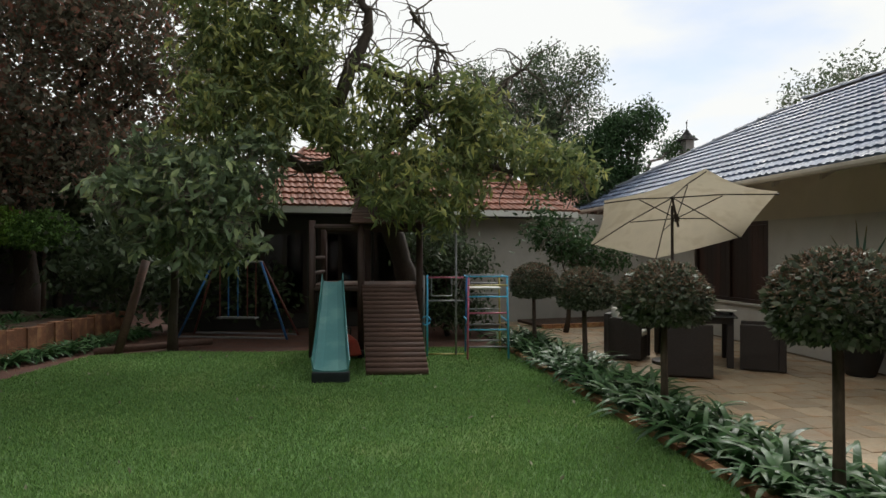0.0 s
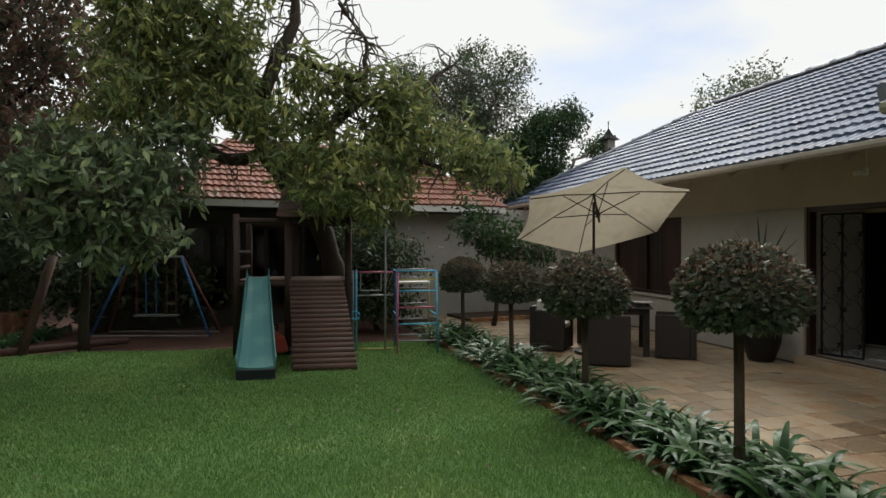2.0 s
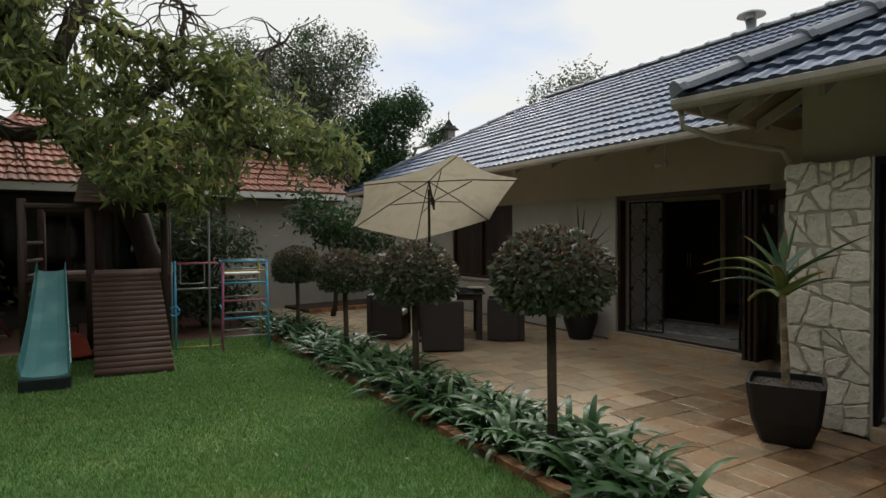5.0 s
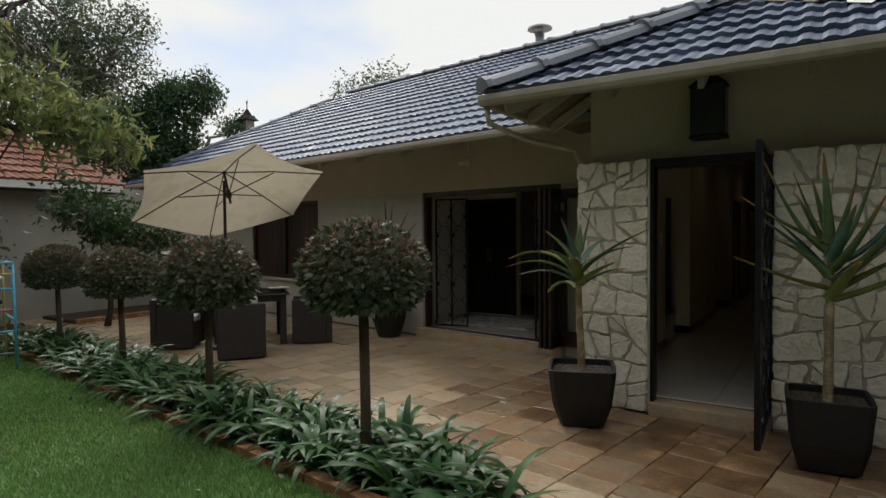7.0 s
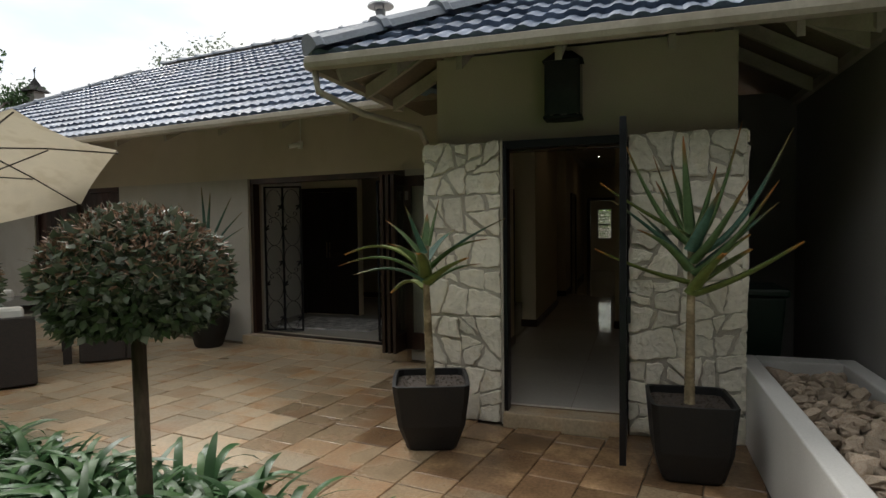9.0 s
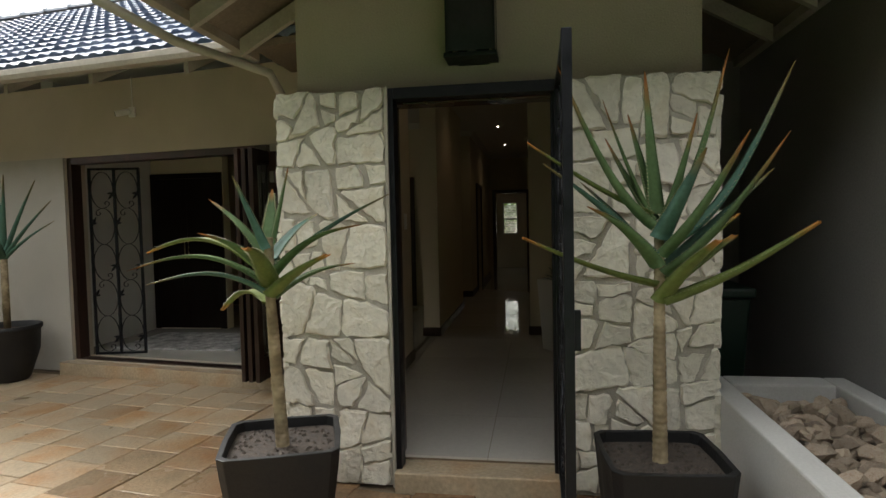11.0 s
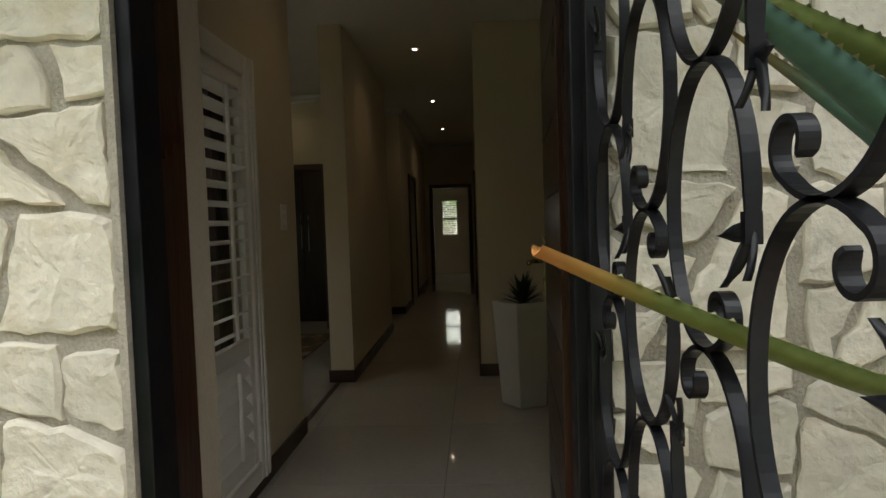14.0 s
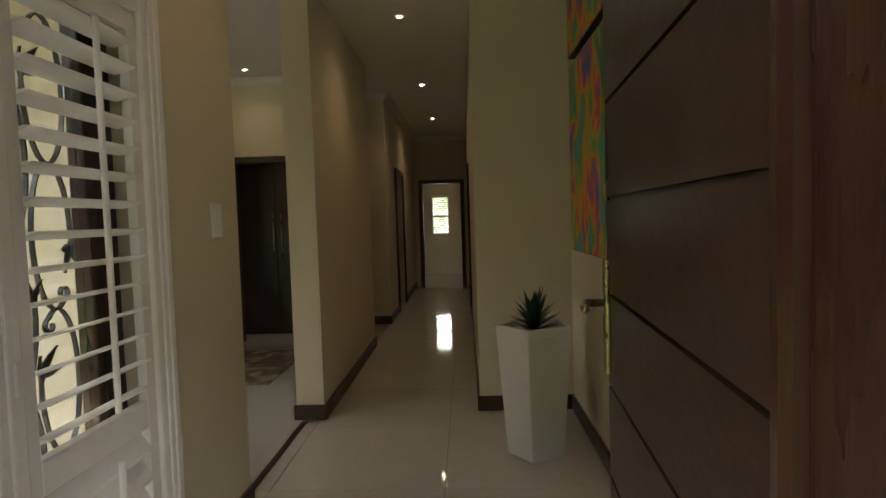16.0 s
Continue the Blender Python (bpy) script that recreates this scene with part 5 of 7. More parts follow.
pipe.thing("downpipe", M_GUTTER, "cream rainwater downpipe bent under the corner eave", "downpipe", smooth=True)

# security camera
sec = wing_empty("security_camera", "small white bullet camera on a wall bracket", "camera", -0.02, -0.95, 2.66)
Build().box(-0.03, -0.035, -0.05, 0, 0.035, 0.05).part("bracket", M_SHUTTER, sec, bevel=0.006)
Build().tube([(-0.02, 0, 0), (-0.08, 0.02, -0.01)], 0.012, 8).part("arm", M_SHUTTER, sec, smooth=True)
Build().tube([(-0.05, -0.01, 0.0), (-0.13, 0.09, -0.03)], 0.03, 12).part("housing", M_SHUTTER, sec, smooth=True)
Build().tube([(-0.132, 0.0925, -0.0305), (-0.134, 0.095, -0.031)], 0.022, 12).part("lens", M_DARK, sec, "dark lens")
Build().tube([(-0.01, 0.0, 0.05), (-0.01, 0.0, 0.35)], 0.006, 6).part("cable", M_SHUTTER, sec)

# roof tiles: wavy interlocking tiles in overlapping courses
TW, TL = 0.3, 0.33


def tile_shape(b_or_none=None):
    xs_ = [0.0, 0.035, 0.075, 0.11, 0.15, 0.185, 0.225, 0.26, 0.3]
    hs = [0.008, 0.025, 0.025, 0.009, 0.003, 0.021, 0.021, 0.006, 0.008]
    v = [(x - 0.15, 0.0, h + 0.042) for x, h in zip(xs_, hs)] + [(x - 0.15, TL + 0.03, h) for x, h in zip(xs_, hs)] + [(x - 0.15, 0.0, h - 0.006) for x, h in zip(xs_, hs)]
    n = len(xs_)
    f = [(i, i + 1, n + i + 1, n + i) for i in range(n - 1)] + [(2 * n + i, 2 * n + i + 1, i + 1, i) for i in range(n - 1)]
    return v, f


tile_v, tile_f = tile_shape()
PIECE_TILE = Build().add(tile_v, tile_f).mesh("roof_tile", M_ROOF_PIECE)


def slope_matrix(origin, along, up):
    x, y = Vector(along).normalized(), Vector(up).normalized()
    return Matrix.Translation(origin) @ Matrix((x, y, x.cross(y))).transposed().to_4x4()


def lay_tiles(m, width, length, left, right, limit, parent, joined):
    """Courses from the eave up; left and right say how the edge moves in per metre of slope. limit is the number of separate tiles."""
    made = 0
    b = Build()
    for j in range(int(length / TL)):
        y = j * TL
        for i in range(int(min(0, left) * y / TW), int(width / TW) + 1):
            x = (i + 0.5) * TW
            if x < left * (y + 0.1) + 0.05 or x > width - right * (y + 0.1) - 0.02:
                continue
            mt = Matrix.Translation((x, y - 0.04 + uni(-0.003, 0.003), uni(-0.002, 0.003)))
            if made < limit:
                ob = new("roof_tile", PIECE_TILE)
                ob.parent = parent
                ob.matrix_basis = m @ mt
                made += 1
            else:
                b.add([m @ mt @ Vector(v) for v in tile_v], tile_f)
    if b.v:
        b.thing(joined, M_ROOF, "blue-grey glazed concrete roof tiles in overlapping courses", "roof tiles", kind="stuff")


k = math.sqrt(1 + PITCH * PITCH)
up_w = WING.to_3x3() @ Vector((1, 0, PITCH))
lay_tiles(slope_matrix(wing_point(EAVE_X, Y1, EAVE_Z + 0.005), WING.to_3x3() @ Vector((0, -1, 0)), up_w), Y1 + 4.2, RUN * k, 1 / k, 0.0, 0, bpy.data.objects["roof_wing"], "roof_tiles_wing")
lay_tiles(slope_matrix((PX, PYL, EAVE_Z + 0.005), (0, -1, 0), (1, 0, PITCH)), PYL - PYR, PRUN * k, 1 / k, 1 / k, 290, bpy.data.objects["roof_entrance"], "roof_tiles_entrance")
lay_tiles(slope_matrix((PX + 2.3, PYL, EAVE_Z + 0.005), (-1, 0, 0), (0, -1, PITCH)), 2.3, PRUN * k, -1.3, 1 / k, 0, None, "roof_tiles_entrance_side")


def ridge_caps(a, b_, r, name, step=0.56):
    a, b_ = Vector(a), Vector(b_)
    d = (b_ - a).normalized()
    s = d.cross(Vector((0, 0, 1))).normalized()
    up = s.cross(d)
    n = int((b_ - a).length / step)
    for i in range(n):
        v = []
        for f, rr, lift in ((0.0, r * 1.09, 0.02), (0.1, r * 1.09, 0.019), (0.14, r, 0.01), (1.06, r * 0.94, 0.0)):
            for q in range(7):
                g = math.pi * q / 6
                v.append(a + d * (step * (i + f)) + s * rr * math.cos(g) + up * (rr * 0.72 * math.sin(g) + lift - 0.03))
        faces = [(lay * 7 + q, lay * 7 + q + 1, lay * 7 + 8 + q, lay * 7 + 7 + q) for lay in range(3) for q in range(6)] + [tuple(range(7))]
        Build().add(v, faces).thing("ridge_cap", M_RIDGE, "rounded grey-blue ridge tile bedded in mortar", "ridge tile", group=name)


apex = (PX + PRUN, pmid, EAVE_Z + PITCH * PRUN + 0.05)
ridge_caps((PX - 0.03, PYL + 0.03, EAVE_Z + 0.05), apex, 0.165, "ridge tiles of the entrance")
ridge_caps((PX - 0.03, PYR - 0.03, EAVE_Z + 0.05), apex, 0.165, "ridge tiles of the entrance")
ridge_caps(apex, (PX + 8, pmid, apex[2]), 0.165, "ridge tiles of the entrance")
ridge_caps(wing_point(EAVE_X, Y1, EAVE_Z + 0.05), wing_point(EAVE_X + RUN, Y1 - RUN, RIDGE_Z + 0.05), 0.12, "ridge tiles of the wing")
ridge_caps(wing_point(EAVE_X + RUN, Y1 - RUN, RIDGE_Z + 0.05), wing_point(EAVE_X + RUN, Y0, RIDGE_Z + 0.05), 0.12, "ridge tiles of the wing")

# flue with a flat cowl on the roof
M_STEEL = surface("galvanised_steel", (0.3, 0.31, 0.32), 0.45, 0.2, 6, 40, 0.05, metal=0.6)
flue = empty("roof_flue", "galvanised flue pipe with a flat mushroom cowl", "flue", WING @ Matrix.Translation((EAVE_X + RUN + 0.1, 0.03, RIDGE_Z - 0.3)))
Build().lathe([(0.09, 0.0), (0.09, 0.62)], 14).part("pipe", M_STEEL, flue, smooth=True)
Build().lathe([(0.25, 0.68), (0.24, 0.71), (0.12, 0.76), (0.03, 0.78)], 18).part("cowl", M_STEEL, flue, "flat steel cowl")
for g in (0, 2.1, 4.2):
    Build().tube([(0.088 * math.cos(g), 0.088 * math.sin(g), 0.55), (0.12 * math.cos(g), 0.12 * math.sin(g), 0.7)], 0.008, 6).part("strut", M_STEEL, flue)
# pointed chimney with a weather vane beyond the roof
M_HOOD = surface("sooty_metal", (0.014, 0.013, 0.013), 0.75, 0.2, 6, 40, 0.1, spec=0.2)
ch = empty("chimney", "brick chimney with a dark pointed hood and a weather vane", "chimney", Matrix.Translation((13.9, 16.9, 4.85)) @ Matrix.Scale(0.5, 4))
Build().box(-0.32, -0.32, -9.7, 0.32, 0.32, 1.15).part("shaft", M_GARDEN_WALL, ch, "grey-brown plastered shaft")
Build().add([(-0.55, -0.55, 1.15), (0.55, -0.55, 1.15), (0.55, 0.55, 1.15), (-0.55, 0.55, 1.15), (-0.22, -0.22, 1.5), (0.22, -0.22, 1.5), (0.22, 0.22, 1.5), (-0.22, 0.22, 1.5), (0, 0, 2.0)],
            [(3, 2, 1, 0), (0, 1, 5, 4), (1, 2, 6, 5), (2, 3, 7, 6), (3, 0, 4, 7), (4, 5, 8), (5, 6, 8), (6, 7, 8), (7, 4, 8)]).part("hood", M_HOOD, ch, "dark pointed metal hood")
Build().tube([(0, 0, 1.95), (0, 0, 2.35)], 0.03, 6).part("vane_rod", M_HOOD, ch)
Build().prism([(-0.05, 0), (0.08, 0.08), (0.02, 0.16), (0.1, 0.32), (-0.02, 0.2), (-0.08, 0.1)], 0.02, Matrix.Translation((0, 0, 2.25)) @ Matrix.Rotation(radians(90), 4, "X")).part("vane", M_HOOD, ch)

# ---- patio furniture ----
M_RATTAN = surface("dark_brown_rattan", (0.03, 0.021, 0.017), 0.55, 0.4, 30, 90, 0.9, stretch=(1, 1, 2.5))
M_CUSHION = surface("off_white_cushion", (0.72, 0.7, 0.65), 0.9, 0.06, 6, 90, 0.2)


def tub_chair(x, y, turn):
    c = empty("rattan_tub_chair", "square dark brown rattan tub chair with an off-white cushion", "chair", Matrix.Translation((x, y, 0)) @ Matrix.Rotation(radians(turn), 4, "Z"), group="chairs round the patio table")
    Build().box(-0.3, 0.2, 0.02, 0.3, 0.29, 0.72).part("backrest", M_RATTAN, c, bevel=0.015)
    for x0 in (-0.3, 0.215):
        Build().box(x0, -0.29, 0.02, x0 + 0.085, 0.2, 0.66).part("arm", M_RATTAN, c, bevel=0.015)
    Build().box(-0.215, -0.27, 0.02, 0.215, 0.2, 0.36).part("seat_base", M_RATTAN, c, bevel=0.01)
    Build().box(-0.2, -0.27, 0.36, 0.2, 0.19, 0.46).part("seat_cushion", M_CUSHION, c, "off-white seat cushion", bevel=0.03)
    Build().box(-0.21, 0.09, 0.46, 0.21, 0.2, 0.82).part("back_cushion", M_CUSHION, c, "off-white back cushion", bevel=0.04)
    return c


TABLE = (6.3, 7.95)
tub_chair(5.93, 7.18, -35 + 180)
tub_chair(7.24, 7.18, 45 + 180)
tub_chair(5.9, 8.55, 40)
tub_chair(6.95, 8.75, -40)
table = empty("patio_table", "square dark rattan patio table with a smoked glass top", "table", Matrix.Translation((TABLE[0] + 0.45, TABLE[1] + 0.05, 0)) @ Matrix.Rotation(radians(-38), 4, "Z"))
Build().box(-0.55, -0.55, 0.735, 0.55, 0.55, 0.75).part("tabletop", surface("smoked_glass_top", (0.04, 0.04, 0.042), 0.08, 0.05, 3, 20, 0, spec=0.8), table, "smoked glass tabletop", bevel=0.004)
Build().box(-0.5, -0.5, 0.64, 0.5, 0.5, 0.733).part("apron", M_RATTAN, table, bevel=0.008)
for x in (-0.5, 0.41):
    for y in (-0.5, 0.41):
        Build().box(x, y, 0, x + 0.09, y + 0.09, 0.64).part("leg", M_RATTAN, table, bevel=0.006)
bowl = Build().lathe([(0.04, 0.75), (0.05, 0.755), (0.16, 0.8), (0.165, 0.8), (0.06, 0.765)], 18, (7.1, 7.75))
bowl.thing("shallow_dish", M_CUSHION, "shallow off-white dish on the patio table", "dish", smooth=True)

# garden umbrella, tilted
umb = empty("garden_umbrella", "cream canvas garden umbrella, open and tilted, on a dark pole", "umbrella", Matrix.Translation((TABLE[0] - 0.05, TABLE[1] - 0.05, 0)))
M_CANVAS = surface("cream_canvas", (0.62, 0.55, 0.42), 0.9, 0.07, 3, 120, 0.15, second=(0.52, 0.45, 0.33), trans=0.35)
M_POLE = surface("dark_bronze_metal", (0.03, 0.022, 0.018), 0.45, 0.2, 8, 60, 0.05, metal=0.3)
R = 1.36
tilt_axis = Vector((math.cos(radians(-30)), math.sin(radians(-30)), 0))
um = Matrix.Translation((0, 0, 2.52)) @ Matrix.Rotation(radians(7), 4, Vector((-0.5, -0.86, 0))) @ Matrix.Rotation(radians(-25), 4, tilt_axis)
Build().lathe([(0.035, 0.0), (0.035, 0.28), (0.28, 0.06), (0.3, 0.0)][:2], 12).part("base_tube", M_POLE, umb)
Build().lathe([(0.3, 0.0), (0.3, 0.05), (0.06, 0.08)], 20).part("base", M_POLE, umb)
Build().tube([(0, 0, 0.05), (0, 0, 2.4)], 0.022, 10).part("pole", M_POLE, umb, smooth=True)
ribs = []
for q in range(6):
    g = q * math.pi / 3 + radians(70)
    tip = Vector((R * math.cos(g), R * math.sin(g), -0.41))
    ribs.append(tip)
# canopy: each of the six panels sags between its ribs
for q in range(6):
    a, c = ribs[q], ribs[(q + 1) % 6]
    v, n = [], 8
    for i in range(n + 1):
        f = i / n
        for j in range(n + 1):
            h = j / n
            p = Vector((0, 0, 0.02)).lerp(a, f).lerp(Vector((0, 0, 0.02)).lerp(c, f), h)
            p.z += 0.05 * math.sin(math.pi * f * 0.8) - 0.04 * f * f * math.sin(math.pi * h)
            p += Vector((-p.x, -p.y, 0)) * 0.05 * f * f * math.sin(math.pi * h)
            v.append(um @ p)
    Build().add(v, [(i * (n + 1) + j, i * (n + 1) + j + 1, (i + 1) * (n + 1) + j + 1, (i + 1) * (n + 1) + j) for i in range(n) for j in range(n)]).part("canopy_panel", M_CANVAS, umb, smooth=True)
    mid = Vector((0, 0, -0.02)).lerp(a, 0.5) + Vector((0, 0, 0.02))
    rib = Build().tube([um @ Vector((0, 0, 0.0)), um @ (mid + Vector((0, 0, 0.01))), um @ (a + Vector((0, 0, -0.015)))], 0.009, 6).part("rib", M_POLE, umb)
    Build().tube([um @ Vector((0, 0, -0.36)), um @ (mid + Vector((0, 0, -0.01)))], 0.008, 6).part("strut", M_POLE, rib)
Build().tube([um @ Vector((0, 0, -0.41)), um @ Vector((0, 0, -0.3))], 0.035, 10).part("hub", M_POLE, umb)
Build().tube([um @ Vector((0, 0, -0.5)), um @ Vector((0, 0, 0.1))], 0.018, 8).part("mast", M_POLE, umb)
# round pot with an aloe by the sliding doors
rp = empty("round_planter", "glazed black round pot by the sliding doors", "plant pot", Matrix.Translation((8.15, 6.42, 0)))
Build().lathe([(0.16, 0), (0.18, 0.02), (0.27, 0.3), (0.28, 0.5), (0.3, 0.52), (0.3, 0.56), (0.26, 0.56), (0.25, 0.5)], 22).part("body", M_POT, rp, smooth=True)
Build().lathe([(0.26, 0.5), (0.1, 0.51)], 16).part("soil", M_SOIL, rp)
pa = empty("potted_aloe", "grey-green aloe with long curved leaves in a round pot", "aloe plant", Matrix.Translation((8.15, 6.42, 0.5)), group="aloes by the door")
Build().tube([(0, 0, 0), (0.0, 0.0, 0.8)], 0.035, 8).part("stem", M_ALOE_STEM, pa, smooth=True)
for ty, tz, tx in ((0.45, 1.45, 0.0), (-0.5, 1.5, -0.1), (0.1, 1.65, 0.05), (-0.6, 1.1, 0.0), (0.55, 1.15, -0.1), (-0.25, 1.55, -0.2), (0.3, 1.2, -0.3), (-0.3, 1.0, -0.4), (-0.62, 1.3, -0.05)):
    aloe_leaf(pa, (0, 0, 0.72), (tx, ty, tz), 0.06, 0.03, M_ALOE_BLUE, False)

# ---- garden ----
def leaf_mesh(name, centres, heading, size, ratio, material, seed, droop=0.3, spread=1.0, fold=0.25, outward=None):
    """Many small pointed leaves: two triangles each, folded along the midrib."""
    r = np.random.default_rng(seed)
    n = len(centres)
    c = np.asarray(centres, float)
    d = r.normal(size=(n, 3)) * spread + np.asarray(heading, float)
    d[:, 2] -= droop
    d /= np.linalg.norm(d, axis=1)[:, None] + 1e-9
    s = np.cross(d, r.normal(size=(n, 3)) if outward is None else outward + 0.4 * r.normal(size=(n, 3)))
    s /= np.linalg.norm(s, axis=1)[:, None] + 1e-9
    nn = np.cross(s, d)
    ln = size * r.uniform(0.65, 1.3, (n, 1))
    w = ln * ratio
    v = np.stack([c, c + d * ln * 0.45 + s * w * 0.5 + nn * w * fold, c + d * ln, c + d * ln * 0.45 - s * w * 0.5 + nn * w * fold], 1).reshape(-1, 3)
    base = np.arange(n)[:, None] * 4
    tris = np.concatenate([base + [0, 1, 2], base + [0, 2, 3]], 1).reshape(-1, 3)
    return big_mesh(name, v, tris, material)


def foliage(name, colour, second, islands=0.4, trans=0.3, rough=0.5):
    return surface(name, colour, rough, 0.2, 1.2, 30, 0.0, second=second, islands=islands, trans=trans, spec=0.4)


M_LEAF_TREE = foliage("tree_leaf", (0.17, 0.22, 0.085), (0.4, 0.4, 0.13), trans=0.42)
M_LEAF_BROAD = foliage("broad_leaf", (0.22, 0.29, 0.17), (0.33, 0.38, 0.17), trans=0.35)
M_LEAF_ROUND_A = foliage("bright_clipped_leaf", (0.22, 0.4, 0.07), (0.26, 0.44, 0.08))
M_LEAF_ROUND_B = foliage("green_clipped_leaf", (0.13, 0.25, 0.06), (0.16, 0.29, 0.07))
M_LEAF_DARK = foliage("dark_leaf", (0.07, 0.105, 0.052), (0.095, 0.125, 0.062))
M_LEAF_RED = foliage("reddish_leaf", (0.195, 0.19, 0.135), (0.31, 0.145, 0.105), trans=0.5)
M_LEAF_BACK = foliage("grey_green_leaf", (0.09, 0.13, 0.07), (0.13, 0.16, 0.09))
M_LEAF_EVER = foliage("evergreen_leaf", (0.04, 0.085, 0.03), (0.055, 0.11, 0.038))
M_LEAF_BALL = foliage("topiary_leaf", (0.095, 0.12, 0.075), (0.14, 0.145, 0.1), trans=0.12, rough=0.48)
M_LEAF_TIP = foliage("topiary_dry_tip", (0.22, 0.13, 0.085), (0.3, 0.2, 0.13), trans=0.1)
M_LEAF_BRIGHT = foliage("bright_round_leaf", (0.16, 0.3, 0.05), (0.2, 0.36, 0.06))
M_BARK = surface("grey_brown_bark", (0.06, 0.045, 0.035), 0.95, 0.35, 6, 50, 1.0, stretch=(1, 1, 0.3))
M_TWIG = surface("pale_twig", (0.27, 0.23, 0.185), 0.9, 0.3, 6, 50, 0.3)


def crown_points(blobs, per_m2, leaves, radius, seed, shell=0.45):
    """Clusters of leaves through the outer part of each round mass; gives leaf points and cluster centres."""
    r = np.random.default_rng(seed)
    centres = []
    for x, y, z, rad in blobs:
        n = max(6, int(per_m2 * rad * rad))
        u = r.normal(size=(n, 3))
        u /= np.linalg.norm(u, axis=1)[:, None]
        f = r.uniform(shell, 1.12, (n, 1))
        centres.append(np.array([x, y, z]) + u * f * rad * np.array([1.08, 1.0, 0.9]))
    centres = np.concatenate(centres)
    pts = np.repeat(centres, leaves, 0) + r.normal(size=(len(centres) * leaves, 3)) * radius
    return pts, centres


def branches(root, fork, targets, r0, seed, name_parent, trunk_name="trunk", material=None, twigs=True):
    """A tapering trunk from root to fork, limbs from the fork to the crown's masses and crooked twigs beyond."""
    r = random.Random(seed)
    material = material or M_BARK
    root, fork = Vector(root), Vector(fork)
    bend = Vector((r.uniform(-0.1, 0.1), r.uniform(-0.1, 0.1), 0))
    Build().tube([root, root.lerp(fork, 0.3) + bend, root.lerp(fork, 0.65) - bend * 0.6, fork], [r0 * 1.25, r0, r0 * 0.85, r0 * 0.75], 10).part(trunk_name, material, name_parent, smooth=True)
    for tx, ty, tz, rad in targets:
        t = Vector((tx, ty, tz))
        sag = Vector((0, 0, 0.25 * (t - fork).length * 0.5))
        pts = []
        for i in range(7):
            f = i / 6
            p = fork.lerp(t, f) + sag * math.sin(math.pi * f) * 0.7
            if 0 < i < 6:
                p += Vector((r.uniform(-1, 1), r.uniform(-1, 1), r.uniform(-1, 1))) * 0.09
            pts.append(p)
        limb = Build().tube(pts, [r0 * (0.5 - 0.42 * i / 6) * min(1.0, 0.5 + rad) for i in range(7)], 7).part("limb", material, name_parent, smooth=True)
        if twigs:
            b = Build()
            for _ in range(int(34 + 40 * rad)):
                a = pts[r.randint(3, 6)]
                p = a.copy()
                d = Vector((r.gauss(0, 1), r.gauss(0, 1), r.gauss(0.1, 0.8))).normalized()
                tw = [p.copy()]
                for _s in range(5):
                    d = (d + Vector((r.gauss(0, 0.45), r.gauss(0, 0.45), r.gauss(-0.08, 0.4)))).normalized()
                    p = p + d * rad * r.uniform(0.16, 0.3)
                    tw.append(p.copy())
                b.tube(tw, [0.018, 0.014, 0.011, 0.008, 0.006, 0.004], 4)
            tagged(b.part("twigs", M_TWIG, limb, "crooked pale twigs"), kind="stuff")


def tree(name, label, root, fork, blobs, r0, per_m2, leaves, radius, size, ratio, material, seed, droop=0.5, twigs=True):
    t = empty(name, label, "tree")
    branches(root, fork, blobs, r0, seed, t, twigs=twigs)
    pts, _ = crown_points(blobs, per_m2, leaves, radius, seed)
    ob = new("crown", leaf_mesh("crown", pts, (0, 0, 0), size, ratio, material, seed, droop))
    ob.parent = t
    tagged(ob, kind="stuff")
    return t


MAIN_CROWN = [(2.3, 10.6, 4.7, 0.55), (3.0, 10.3, 4.4, 0.5), (0.4, 11.26, 5.5, 1.1), (1.0, 10.95, 6.4, 0.85), (0.6, 11.2, 7.2, 1.0), (2.15, 10.7, 7.1, 0.6), (0.2, 11.6, 4.7, 0.9), (-0.5, 11.8, 5.7, 0.9), (0.95, 11.4, 5.4, 0.7), (1.25, 11.0, 4.3, 0.55), (-0.6, 11.5, 6.7, 0.9), (3.5, 9.9, 3.7, 0.6), (2.4, 10.5, 3.9, 0.5), (2.2, 9.7, 3.0, 0.6), (3.4, 9.5, 3.2, 0.6), (1.3, 10.4, 3.9, 0.5), (3.2, 9.2, 2.5, 0.4), (0.5, 10.6, 3.85, 0.6), (0.98, 11.08, 4.49, 0.9), (-0.34, 10.96, 4.1, 0.9), (2.77, 9.18, 2.81, 0.75), (2.69, 8.89, 2.32, 0.4), (2.11, 9.07, 2.4, 0.35), (4.01, 9.43, 3.64, 0.75), (4.74, 9.21, 3.17, 0.65), (5.48, 9.2, 3.0, 0.35), (3.54, 9.78, 4.16, 0.7), (1.87, 10.29, 3.49, 0.7), (-0.57, 11.56, 4.89, 0.7)]
LEFT_CROWN = [(-4.93, 16.02, 5.8, 2.0), (-2.94, 15.41, 6.59, 1.6), (-3.81, 15.68, 4.24, 1.6), (-7.14, 16.17, 5.78, 2.2), (-1.97, 16.16, 5.83, 1.3), (-6.06, 15.84, 3.77, 1.6), (-4.81, 15.98, 8.54, 2.0), (-2.06, 15.15, 8.02, 1.4), (-10.38, 17.15, 6.03, 2.6)]
